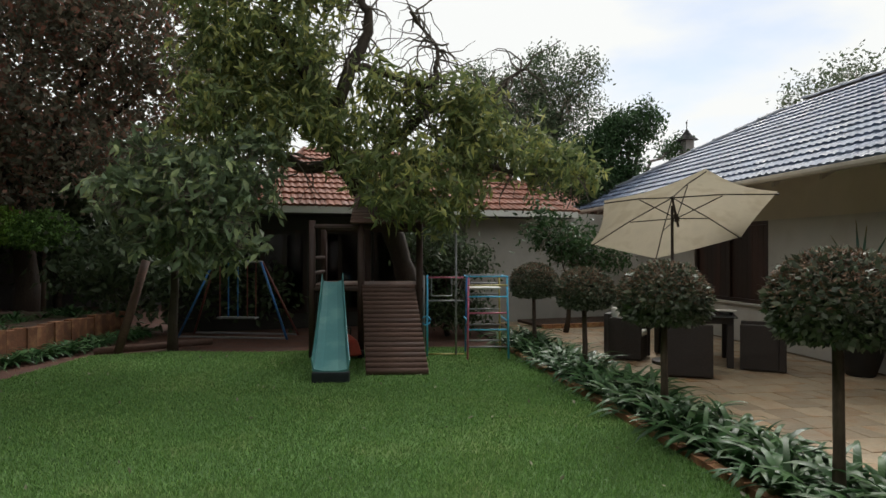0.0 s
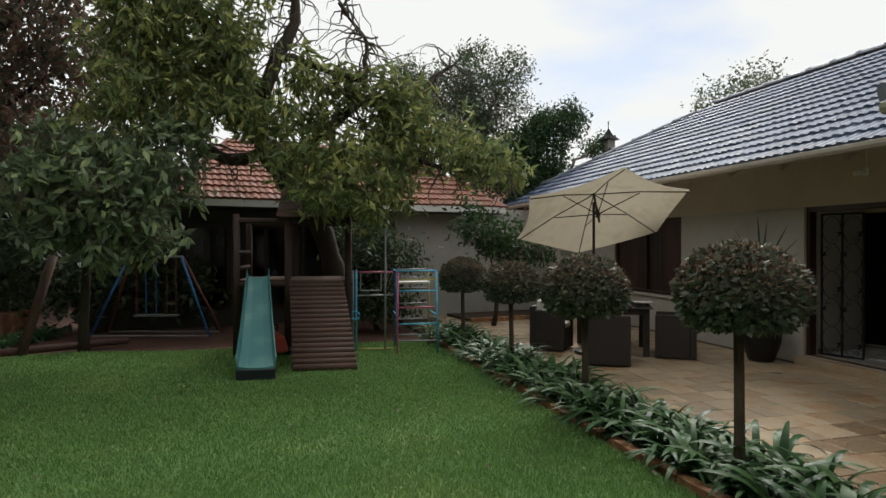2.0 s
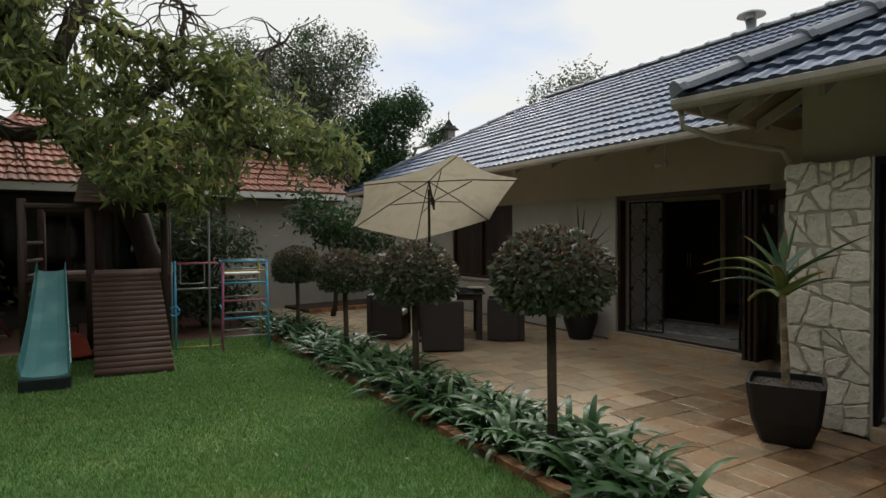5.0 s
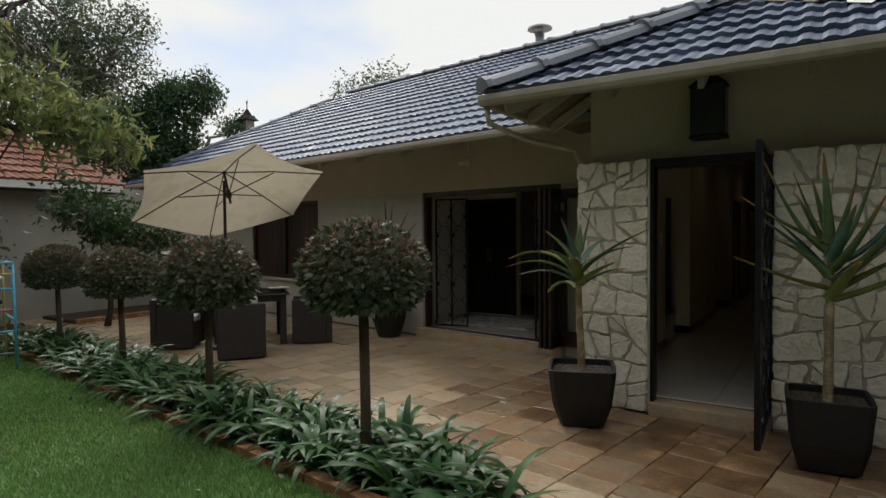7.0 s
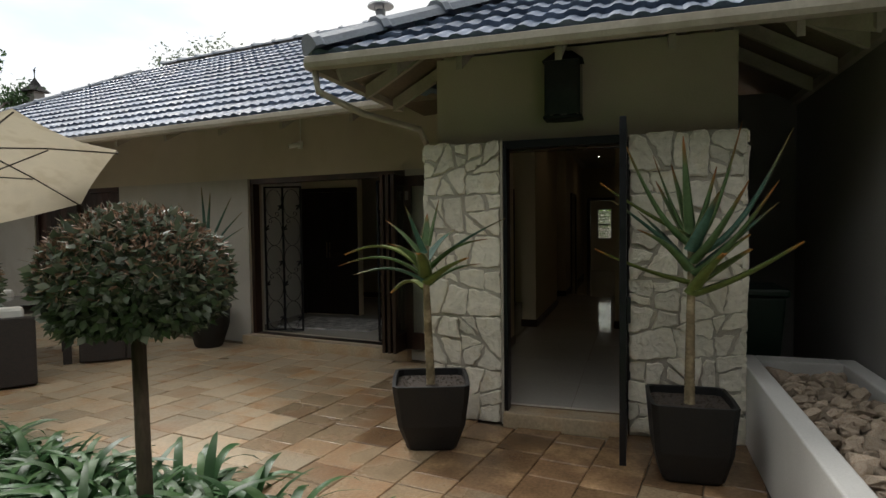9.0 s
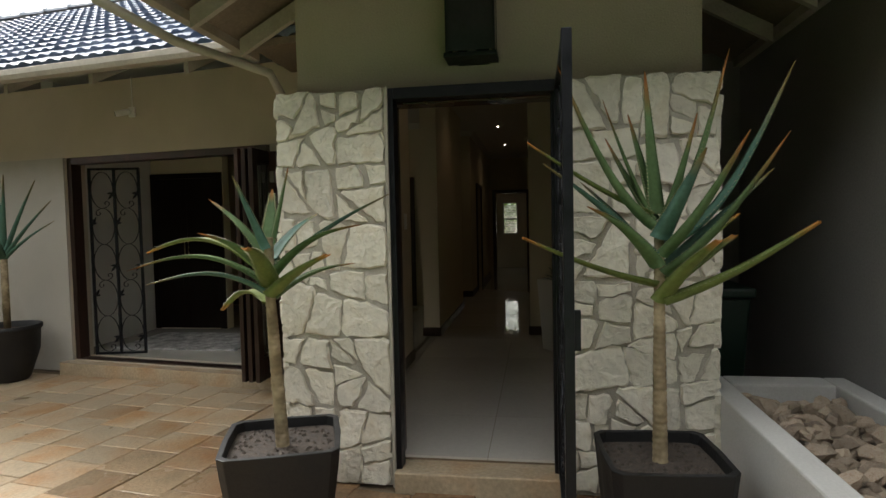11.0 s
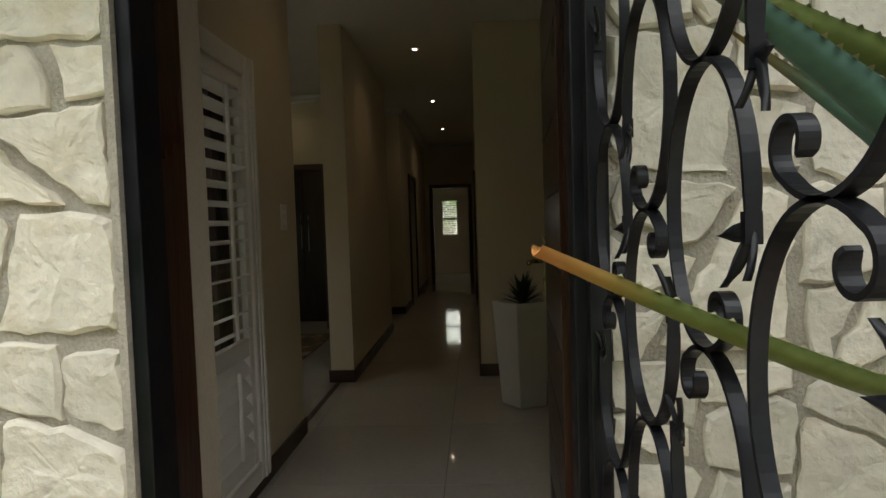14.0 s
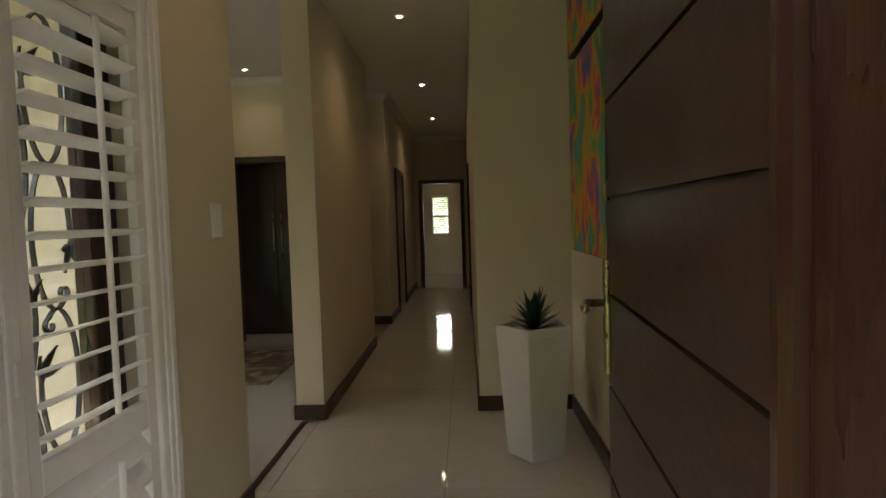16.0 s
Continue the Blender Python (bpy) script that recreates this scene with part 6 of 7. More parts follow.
DARK_CROWN = [(-5.84, 21.0, 2.83, 2.2), (-3.45, 20.8, 2.15, 1.8), (-8.33, 20.71, 3.26, 2.4), (-2.02, 19.84, 3.7, 1.8), (-11.05, 19.45, 3.37, 2.6), (-4.18, 20.49, 4.22, 2.2), (-1.6, 14.5, 1.1, 0.9), (-0.5, 14.3, 1.0, 0.8), (-2.7, 15.0, 1.3, 1.1), (0.5, 14.2, 0.8, 0.5)]
BACK_CROWN = [(8.91, 17.56, 7.29, 1.0), (7.86, 17.88, 6.56, 1.0), (9.37, 16.9, 6.25, 1.1), (8.34, 17.21, 5.36, 1.1), (7.16, 18.62, 7.06, 0.9), (9.88, 16.74, 7.33, 0.6)]
EVERGREEN_CROWN = [(10.66, 15.46, 5.16, 0.75), (10.17, 15.61, 4.15, 0.8), (11.14, 15.31, 5.59, 0.5), (9.85, 15.71, 4.99, 0.6), (10.66, 15.46, 3.81, 0.6), (9.2, 15.8, 4.4, 0.8), (9.4, 15.6, 3.6, 0.7), (8.7, 15.9, 3.9, 0.6), (10.3, 15.5, 5.4, 0.45), (13.61, 17.18, 5.17, 0.5)]
WALL_SHRUB = [(6.03, 10.8, 1.98, 0.5), (5.74, 11.21, 2.22, 0.4), (6.62, 10.94, 1.76, 0.45), (7.12, 10.79, 1.64, 0.35)]
FAR_CROWN = [(31.1, 26.49, 11.05, 1.6), (32.99, 25.92, 11.71, 1.4), (29.38, 27.02, 9.9, 0.9)]
old_tree = empty("garden_tree", "spreading old garden tree with crooked limbs and drooping yellow-green leaves", "tree")


def bough(parent, name, pts, r0, r1, seed, twigs=0, reach=0.7):
    """A crooked tapering bough through a few points, with bare wandering twigs along it."""
    rr = random.Random(seed)
    pts = [Vector(p) for p in pts]
    line = []
    for i in range(len(pts) - 1):
        p0, p1, p2, p3 = pts[max(i - 1, 0)], pts[i], pts[i + 1], pts[min(i + 2, len(pts) - 1)]
        for k in range(5):
            f = k / 5
            line.append(0.5 * (2 * p1 + (p2 - p0) * f + (2 * p0 - 5 * p1 + 4 * p2 - p3) * f * f + (3 * p1 - p0 - 3 * p2 + p3) * f ** 3) + Vector((rr.gauss(0, 1), rr.gauss(0, 1), rr.gauss(0, 1))) * 0.02)
    line.append(pts[-1])
    n = len(line)
    ob = Build().tube(line, [(r0 + (r1 - r0) * i / (n - 1)) * rr.uniform(0.9, 1.12) for i in range(n)], 9).part(name, M_BARK, parent, smooth=True)
    b = Build()
    for _ in range(twigs):
        p = line[rr.randrange(n // 4, n)].copy()
        d = Vector((rr.gauss(0, 1), rr.gauss(0, 1), rr.gauss(0.25, 0.8))).normalized()
        tw = [p.copy()]
        for _s in range(7):
            d = (d + Vector((rr.gauss(0, 0.4), rr.gauss(0, 0.4), rr.gauss(-0.13, 0.35)))).normalized()
            p = p + d * reach * rr.uniform(0.14, 0.26)
            tw.append(p.copy())
        b.tube(tw, [0.022, 0.018, 0.015, 0.012, 0.009, 0.007, 0.005, 0.003], 5)
    if twigs:
        tagged(b.part("twigs", M_TWIG_DARK, ob, "crooked bare twigs"), kind="stuff")


M_TWIG_DARK = surface("grey_brown_twig", (0.12, 0.1, 0.08), 0.9, 0.3, 6, 50, 0.3)
bough(old_tree, "trunk", [(2.95, 11.05, -0.05), (2.86, 11.03, 1.08), (2.55, 11.13, 2.13), (1.95, 11.22, 2.96), (1.62, 11.2, 3.47), (1.5, 11.24, 4.15)], 0.2, 0.15, 1)
bough(old_tree, "limb", [(1.5, 11.24, 4.15), (1.86, 11.02, 5.09), (2.12, 10.94, 5.75), (1.99, 10.88, 6.5), (2.2, 10.8, 7.4)], 0.14, 0.04, 2, 46, 0.8)
bough(old_tree, "limb", [(1.66, 11.2, 3.4), (1.07, 11.16, 3.21), (0.53, 11.12, 3.48), (-0.04, 11.18, 3.78), (-0.75, 11.28, 3.95)], 0.12, 0.03, 3, 40, 0.8)
bough(old_tree, "limb", [(2.04, 11.18, 3.07), (2.47, 10.73, 3.69), (2.95, 10.38, 4.05), (3.12, 10.22, 4.22), (3.94, 9.76, 4.37), (4.54, 9.47, 4.8)], 0.12, 0.025, 4, 56, 0.7)
bough(old_tree, "limb", [(1.86, 11.02, 5.09), (2.45, 10.63, 4.85), (3.07, 10.24, 4.6), (3.2, 10.21, 5.2), (2.75, 10.35, 5.9)], 0.08, 0.02, 5, 50, 0.75)
bough(old_tree, "limb", [(2.23, 11.12, 2.86), (2.72, 10.45, 3.1), (3.35, 9.84, 3.35), (3.74, 9.51, 3.15), (4.6, 9.2, 2.95), (5.3, 9.2, 3.0)], 0.09, 0.02, 6, 44, 0.6)
bough(old_tree, "limb", [(1.5, 11.24, 4.15), (1.0, 11.2, 4.9), (0.5, 11.2, 5.7), (0.55, 11.1, 6.9)], 0.11, 0.03, 7, 30, 0.8)
bough(old_tree, "limb", [(2.72, 10.45, 3.1), (2.6, 9.7, 3.0), (2.7, 9.1, 2.6)], 0.05, 0.015, 8, 24, 0.5)
pts, _ = crown_points(MAIN_CROWN, 140, 11, 0.07, 5, 0.25)
ob = new("crown", leaf_mesh("crown", pts, (0, 0, 0), 0.2, 0.3, M_LEAF_TREE, 5, 0.85))
ob.parent = old_tree
tagged(ob, kind="stuff")
BROAD_CROWN = [(-1.21, 10.81, 2.68, 0.75), (-0.31, 10.33, 2.25, 0.6), (-0.65, 10.43, 2.8, 0.65), (-1.83, 11.0, 2.6, 0.55), (-0.83, 10.48, 1.75, 0.4), (-1.5, 10.9, 3.3, 0.5), (0.15, 10.3, 2.65, 0.45), (0.1, 10.5, 3.2, 0.5), (-0.1, 10.25, 1.8, 0.35), (-1.35, 10.7, 2.0, 0.45)]
tree("broadleaf_tree", "small tree with drooping broad green leaves over the play area", (-1.2, 11.5, -0.05), (-1.15, 11.4, 1.7), BROAD_CROWN, 0.08, 120, 12, 0.07, 0.22, 0.38, M_LEAF_BROAD, 25, 0.8)
tree("dark_tree", "tall dark tree with reddish brown leaves", (-5.0, 16.2, -0.05), (-4.9, 16.1, 3.0), LEFT_CROWN, 0.25, 62, 24, 0.22, 0.17, 0.5, M_LEAF_RED, 6, 0.2, False)
tree("background_tree", "tall grey-green tree behind the tiled house", (9.0, 17.6, -0.05), (8.9, 17.5, 4.2), BACK_CROWN, 0.18, 95, 30, 0.16, 0.11, 0.45, M_LEAF_BACK, 8, 0.2)
tree("evergreen_tree", "dense dark green tree behind the roof", (10.9, 15.6, -0.05), (10.7, 15.5, 3.2), EVERGREEN_CROWN, 0.15, 150, 34, 0.13, 0.11, 0.5, M_LEAF_EVER, 9, 0.1, False)
tree("wall_shrub_tree", "leafy small tree against the white wall", (6.4, 11.5, -0.05), (6.4, 11.2, 1.1), WALL_SHRUB, 0.05, 110, 24, 0.13, 0.13, 0.42, M_LEAF_EVER, 10, 0.4)
tree("dark_shrub_tree", "dense dark shrub behind the climbing frame", (4.0, 12.1, -0.05), (4.0, 12.1, 0.5), [(3.5, 12.1, 0.7, 0.55), (4.2, 11.9, 0.6, 0.5), (4.4, 12.0, 1.5, 0.5), (3.6, 12.1, 1.8, 0.6)], 0.05, 110, 28, 0.14, 0.13, 0.42, M_LEAF_DARK, 21, 0.4, False)
tree("distant_tree", "sparse distant tree beyond the roof", (31.2, 26.5, -0.05), (31.1, 26.4, 7.5), FAR_CROWN, 0.25, 20, 14, 0.4, 0.28, 0.4, M_LEAF_BACK, 12, 0.2)
tree("distant_palm", "small distant tree top beyond the roof ridge", (24.2, 13.4, -0.05), (24.2, 13.4, 6.6), [(24.2, 13.4, 7.6, 0.5), (24.3, 13.4, 8.3, 0.3)], 0.1, 60, 14, 0.25, 0.4, 0.16, M_LEAF_BACK, 13, 0.1)
hedge = empty("boundary_hedge", "dense dark hedge of tall evergreen shrubs along the boundary", "hedge")
branches((-5.5, 20.5, -0.05), (-5.5, 20.5, 1.0), DARK_CROWN, 0.12, 14, hedge, twigs=False)
pts, _ = crown_points(DARK_CROWN, 55, 30, 0.25, 15, 0.3)
ob = new("leaves", leaf_mesh("leaves", pts, (0, 0, 0), 0.2, 0.5, M_LEAF_DARK, 15, 0.2))
ob.parent = hedge
tagged(ob, kind="stuff")
# added unseen planting behind and beside the lawn, closing it and shading the entrance
SCREEN = [(-9.5 + 0.4 * (i % 3), -8 + 3.2 * i, 2.6 + (i % 2) * 0.8, 2.9) for i in range(8)] + [(-9.8 + 0.5 * (i % 2), -7 + 3.6 * i, 7.0 + (i % 2), 3.2) for i in range(6)] + [(-9 + 3.4 * i, -8.5, 3.4 + (i % 2), 2.9) for i in range(6)] + [(-8 + 4.0 * i, -9.0, 7.4 + (i % 2), 3.0) for i in range(4)]
screen = empty("shade_planting", "unseen tall dark shrubs and trees added to enclose the lawn and shade the entrance", "hedge")
branches((-11, -8, -0.05), (-11, -8, 1.0), SCREEN[:3], 0.12, 16, screen, twigs=False)
pts, _ = crown_points(SCREEN, 30, 26, 0.4, 17, 0.5)
ob = new("leaves", leaf_mesh("leaves", pts, (0, 0, 0), 0.42, 0.55, M_LEAF_DARK, 17, 0.2))
ob.parent = screen
tagged(ob, kind="stuff")
for i, (x, y, z, rad) in enumerate(SCREEN):
    Build().tube([(x, y, -0.05), (x + 0.1, y, z)], [0.16, 0.08], 7).part("trunk", M_BARK, screen)

sh = empty("window_shrub", "green shrub outside the end window", "shrub")
Build().tube([(23.5, 1.9, -0.06), (23.5, 1.9, 1.2)], [0.06, 0.03], 7).part("trunk", M_BARK, sh)
ob = new("leaves", leaf_mesh("leaves", shrub_out, (0, 0, 0), 0.14, 0.5, M_LEAF_BRIGHT, 4, 0.2))
ob.parent = sh
tagged(ob, kind="stuff")

# clipped ball topiaries beside the patio
M_STEM = surface("topiary_stem", (0.11, 0.075, 0.055), 0.9, 0.3, 10, 60, 0.7, stretch=(1, 1, 0.3))
r = np.random.default_rng(40)


def ball_points(n, rx, rz, lo, hi, power=1.0):
    u = r.normal(size=(n, 3))
    u /= np.linalg.norm(u, axis=1)[:, None]
    u[:, 2] = np.where(u[:, 2] < -0.55, -0.55 + 0.25 * (u[:, 2] + 0.55), u[:, 2])
    f = r.uniform(lo, hi, (n, 1)) * (1 + 0.035 * np.sin(u[:, :1] * 9) * np.cos(u[:, 1:2] * 8))
    return u * f * np.array([rx, rx, rz]), u


pts, out = ball_points(6400, 0.55, 0.5, 0.86, 0.99)
BALL = leaf_mesh("crown", pts, out * 0.25, 0.078, 0.58, M_LEAF_BALL, 41, 0.05, 0.75, -0.12, out)
pts, out = ball_points(9500, 0.55, 0.5, 0.95, 1.01)
keep = pts[:, 2] > r.uniform(-0.12, 0.36, len(pts))
TIPS = leaf_mesh("dry_tips", pts[keep], out[keep] * 0.4, 0.05, 0.3, M_LEAF_TIP, 42, 0.0, 0.9)
twig = Build()
for _ in range(260):
    a, z = uni(0, 6.28), uni(-0.15, 1.0)
    q = math.sqrt(max(0, 1 - z * z))
    p = Vector((0.55 * q * math.cos(a), 0.55 * q * math.sin(a), 0.5 * z))
    s = Vector((uni(-1, 1), uni(-1, 1), uni(-0.2, 0.6))).normalized()
    twig.tube([p * 0.95, p * 1.01 + s * 0.03, p * 1.03 + s * 0.075], [0.003, 0.0025, 0.0015], 4)
TWIGS = twig.mesh("twigs", M_TWIG)
core = Build()
for _ in range(46):
    a, z = uni(0, 6.28), uni(-0.7, 0.95)
    q = math.sqrt(1 - z * z)
    core.tube([(0, 0, -0.34), (0.2 * q * math.cos(a), 0.2 * q * math.sin(a), -0.1 + 0.15 * z), (0.5 * q * math.cos(a), 0.5 * q * math.sin(a), 0.45 * z)], [0.016, 0.01, 0.004], 5)
CORE = core.mesh("branches", M_STEM)
inner_pts, inner_out = ball_points(2600, 0.5, 0.44, 0.35, 0.85)
INNER = leaf_mesh("inner_leaves", inner_pts, inner_out * 0.4, 0.085, 0.6, M_LEAF_DARK, 43, 0.2)
for x, y, zc, sc in ((3.88, 3.25, 1.37, 0.85), (4.2, 5.42, 1.24, 0.88), (4.57, 7.6, 1.16, 0.79), (4.86, 9.8, 1.16, 0.83)):
    top = empty("ball_topiary", "clipped ball topiary tree on a bare stem, browned at the top", "topiary tree", Matrix.Translation((x, y, 0)), group="topiary trees beside the patio")
    Build().tube([(0, 0, -0.04), (0.008, 0.004, 0.4), (-0.006, 0.0, zc - 0.28)], [0.046, 0.036, 0.034], 10).part("stem", M_STEM, top, "bare grey-brown stem", smooth=True)
    for nm, me, lab in (("crown", BALL, ""), ("dry_tips", TIPS, "browned clipped shoots"), ("twigs", TWIGS, ""), ("branches", CORE, ""), ("inner_leaves", INNER, "")):
        ob = new(nm, me)
        ob.parent = top
        ob.matrix_basis = Matrix.Translation((0, 0, zc - 0.02)) @ Matrix.Rotation(x * 2.1, 4, "Z") @ Matrix.Diagonal((sc * 0.92, sc * 0.92, sc * 0.85, 1))
        tagged(ob, lab, kind="stuff")

# strap-leaved plants in the bed along the patio
M_STRAP = surface("strap_leaf", (0.042, 0.11, 0.036), 0.4, 0.2, 3, 40, 0.05, second=(0.08, 0.145, 0.055), islands=0.4, trans=0.15, spec=0.25)


def strap_clump(seed, n=24):
    rr = random.Random(seed)
    b = Build()
    for i in range(n):
        a = rr.uniform(0, 6.28)
        ln, lift, w = rr.uniform(0.24, 0.48), rr.uniform(0.6, 1.4), rr.uniform(0.03, 0.046)
        tw = rr.uniform(-0.5, 0.5)
        d = Vector((math.cos(a), math.sin(a), 0))
        s0 = Vector((-math.sin(a), math.cos(a), 0))
        v, seg = [], 7
        p = Vector((rr.uniform(-0.04, 0.04), rr.uniform(-0.04, 0.04), 0)) + d * 0.02
        ang = lift
        for k in range(seg + 1):
            f = k / seg
            ww = w * min(1.0, 0.55 + 1.6 * f) * (1 - f ** 4) * 0.5 + 0.001
            s = (s0 * math.cos(tw * f) + Vector((0, 0, 1)) * math.sin(tw * f))
            v += [p - s * ww, p + Vector((0, 0, -0.006 * (1 - f))), p + s * ww]
            p = p + (d * math.cos(ang) + Vector((0, 0, 1)) * math.sin(ang)) * (ln / seg)
            ang -= rr.uniform(0.14, 0.36)
        b.add(v, [(k * 3 + j, k * 3 + j + 1, k * 3 + j + 4, k * 3 + j + 3) for k in range(seg) for j in (0, 1)])
    return b.mesh("strap_leaved_plant", M_STRAP, True)


STRAPS = [strap_clump(60 + i) for i in range(7)]
bed_dir = (EDGE_B - EDGE_A).normalized()
bed_side = Vector((bed_dir.y, -bed_dir.x, 0))
k = 0
for i in range(52):
    for row in (0.26, 0.5, 0.74):
        s = -0.2 + i * 0.235 + uni(-0.07, 0.07)
        p = EDGE_A + bed_dir * (s + 0.08 * (row > 0.4)) + bed_side * (row + uni(-0.07, 0.07))
        if s > 11.0:
            continue
        if s < 2.1 or (s < 2.4 and row > 0.6):
            continue
        ob = new("strap_leaved_plant", STRAPS[k % 7])
        ob.matrix_basis = Matrix.Translation((p.x, p.y, -0.02)) @ Matrix.Rotation(uni(0, 6.28), 4, "Z") @ Matrix.Scale(uni(1.1, 1.5), 4)
        tagged(ob, "clump of glossy dark green strap leaves in the border", "border plant", "plants along the patio edge")
        k += 1
bed_out = [EDGE_A + bed_dir * s + bed_side * w for s, w in ((-4, 0.12), (14, 0.12), (14, 0.86), (-4, 0.86))]
Build().prism([(p.x, p.y) for p in bed_out], 0.03, Matrix.Translation((0, 0, -0.045))).thing("border_soil", M_SOIL, "dark soil of the planted border", "flower bed", kind="structure")

# ---- play area ----
M_PLAY_WOOD = surface("weathered_brown_timber", (0.1, 0.055, 0.04), 0.85, 0.3, 4, 50, 0.6, stretch=(0.3, 1, 1), pieces=0.2)
M_POST = surface("dark_timber_post", (0.05, 0.026, 0.02), 0.8, 0.3, 4, 50, 0.5, stretch=(1, 1, 0.2))
M_SLIDE = surface("teal_plastic", (0.075, 0.235, 0.24), 0.4, 0.12, 3, 60, 0.05, second=(0.11, 0.27, 0.26))
M_BLACK_PLASTIC = surface("black_plastic", (0.02, 0.025, 0.03), 0.5, 0.2, 5, 50, 0.05)

PLAY = Matrix.Translation((1.05, 10.0, 0)) @ Matrix.Rotation(radians(-15), 4, "Z")
tower = empty("play_tower", "dark timber play tower with a platform and slatted roof", "play tower", PLAY)
for x in (0.0, 0.78, 1.72):
    for y in (0.0, 1.15):
        Build().tube([(x, y, -0.05), (x, y, 2.2)], 0.055, 10).part("post", M_POST, tower, smooth=True)
for y in (0.0, 1.15):
    Build().tube([(0, y, 2.1), (1.72, y, 2.1)], 0.045, 8).part("beam", M_POST, tower)
    Build().tube([(-0.05, y, 1.1), (1.78, y, 1.1)], 0.045, 8).part("beam", M_POST, tower)
for i in range(13):
    Build().box(0.0 + i * 0.133, 0.0, 1.14, 0.125 + i * 0.133, 1.15, 1.17).part("deck_board", M_PLAY_WOOD, tower)
roof_m = Matrix.Translation((0.62, -0.12, 2.15)) @ Matrix.Rotation(radians(34), 4, "X")
for i in range(9):
    Build().box(0, i * 0.105, 0, 1.25, i * 0.105 + 0.095, 0.022, roof_m).part("roof_slat", M_PLAY_WOOD, tower)
back_m = Matrix.Translation((0.62, 1.32, 2.15)) @ Matrix.Rotation(radians(-34), 4, "X")
for i in range(8):
    Build().box(0, -i * 0.105 - 0.095, 0, 1.25, -i * 0.105, 0.022, back_m).part("roof_slat", M_PLAY_WOOD, tower)
for x in (0.0, 1.72):
    for z in (1.35, 1.6):
        Build().tube([(x, 0, z), (x, 1.15, z)], 0.03, 8).part("rail", M_POST, tower)

slide = empty("slide", "teal plastic children's slide on the lawn", "slide", PLAY)
s0, s1 = Vector((0.33, -0.03, 1.2)), Vector((0.58, -1.84, 0.14))
n = 16
prof = [(-0.25, 0.13), (-0.235, 0.14), (-0.21, 0.02), (-0.1, 0.0), (0.1, 0.0), (0.21, 0.02), (0.235, 0.14), (0.25, 0.13), (0.225, -0.01), (0.0, -0.03), (-0.225, -0.01)]
v = []
for i in range(n + 1):
    f = i / n
    p = s0.lerp(s1, f)
    p.z += -0.1 * math.sin(math.pi * f) * (0.6 + 0.4 * f) + 0.02
    for x, z in prof:
        v.append(p + Vector((x * (0.68 + 0.34 * f), 0, z)))
q = len(prof)
Build().add(v, [(i * q + j, i * q + (j + 1) % q, (i + 1) * q + (j + 1) % q, (i + 1) * q + j) for i in range(n) for j in range(q)] + [tuple(range(q)), tuple(n * q + j for j in reversed(range(q)))]).part("chute", M_SLIDE, slide)
Build().box(0.34, -1.87, 0.0, 0.82, -1.74, 0.14).part("foot", M_BLACK_PLASTIC, slide, "black plastic foot", bevel=0.01)

toy = empty("ride_on_toy", "red plastic ride-on toy with dark wheels under the play tower", "toy", Matrix.Translation((1.58, 9.75, 0.0)) @ Matrix.Rotation(radians(20), 4, "Z"))
M_RED_PLASTIC = surface("red_plastic", (0.45, 0.07, 0.045), 0.4, 0.12, 5, 50, 0.05)
Build().add([(-0.17, -0.2, 0.06), (0.17, -0.2, 0.06), (0.17, 0.2, 0.06), (-0.17, 0.2, 0.06), (-0.13, -0.12, 0.3), (0.13, -0.12, 0.3), (0.12, 0.18, 0.38), (-0.12, 0.18, 0.38)],
            [(3, 2, 1, 0), (4, 5, 6, 7), (0, 1, 5, 4), (1, 2, 6, 5), (2, 3, 7, 6), (3, 0, 4, 7)]).part("body", M_RED_PLASTIC, toy, bevel=0.03)
for x in (-0.18, 0.16):
    for y in (-0.13, 0.13):
        Build().tube([(x, y, 0.07), (x + 0.04, y, 0.07)], 0.07, 14).part("wheel", M_BLACK_PLASTIC, toy, "black plastic wheel")
Build().tube([(-0.12, 0.12, 0.36), (-0.1, 0.08, 0.47), (0.1, 0.08, 0.47), (0.12, 0.12, 0.36)], 0.014, 8).part("handle", M_BLACK_PLASTIC, toy)

ramp = empty("log_ramp", "brown half-log climbing ramp leaning against the tower", "climbing ramp", PLAY)
r0_, r1_ = Vector((0, -0.02, 1.16)), Vector((0, -1.42, 0.02))
for i in range(19):
    f = (i + 0.5) / 19
    p = r0_.lerp(r1_, f)
    half = 0.42 + 0.01 * f
    cx = 1.22 + 0.21 * f
    Build().tube([(cx - half, p.y, p.z), (cx + half, p.y, p.z)], 0.05, 8).part("log_slat", M_PLAY_WOOD, ramp, smooth=True)
for x in (0.9, 1.52):
    Build().tube([(x, r0_.y + 0.05, r0_.z - 0.07), (x + 0.2, r1_.y + 0.05, r1_.z)], 0.04, 8).part("bearer", M_POST, ramp)


def painted(name, c):
    return surface(name, c, 0.4, 0.15, 10, 60, 0.05)


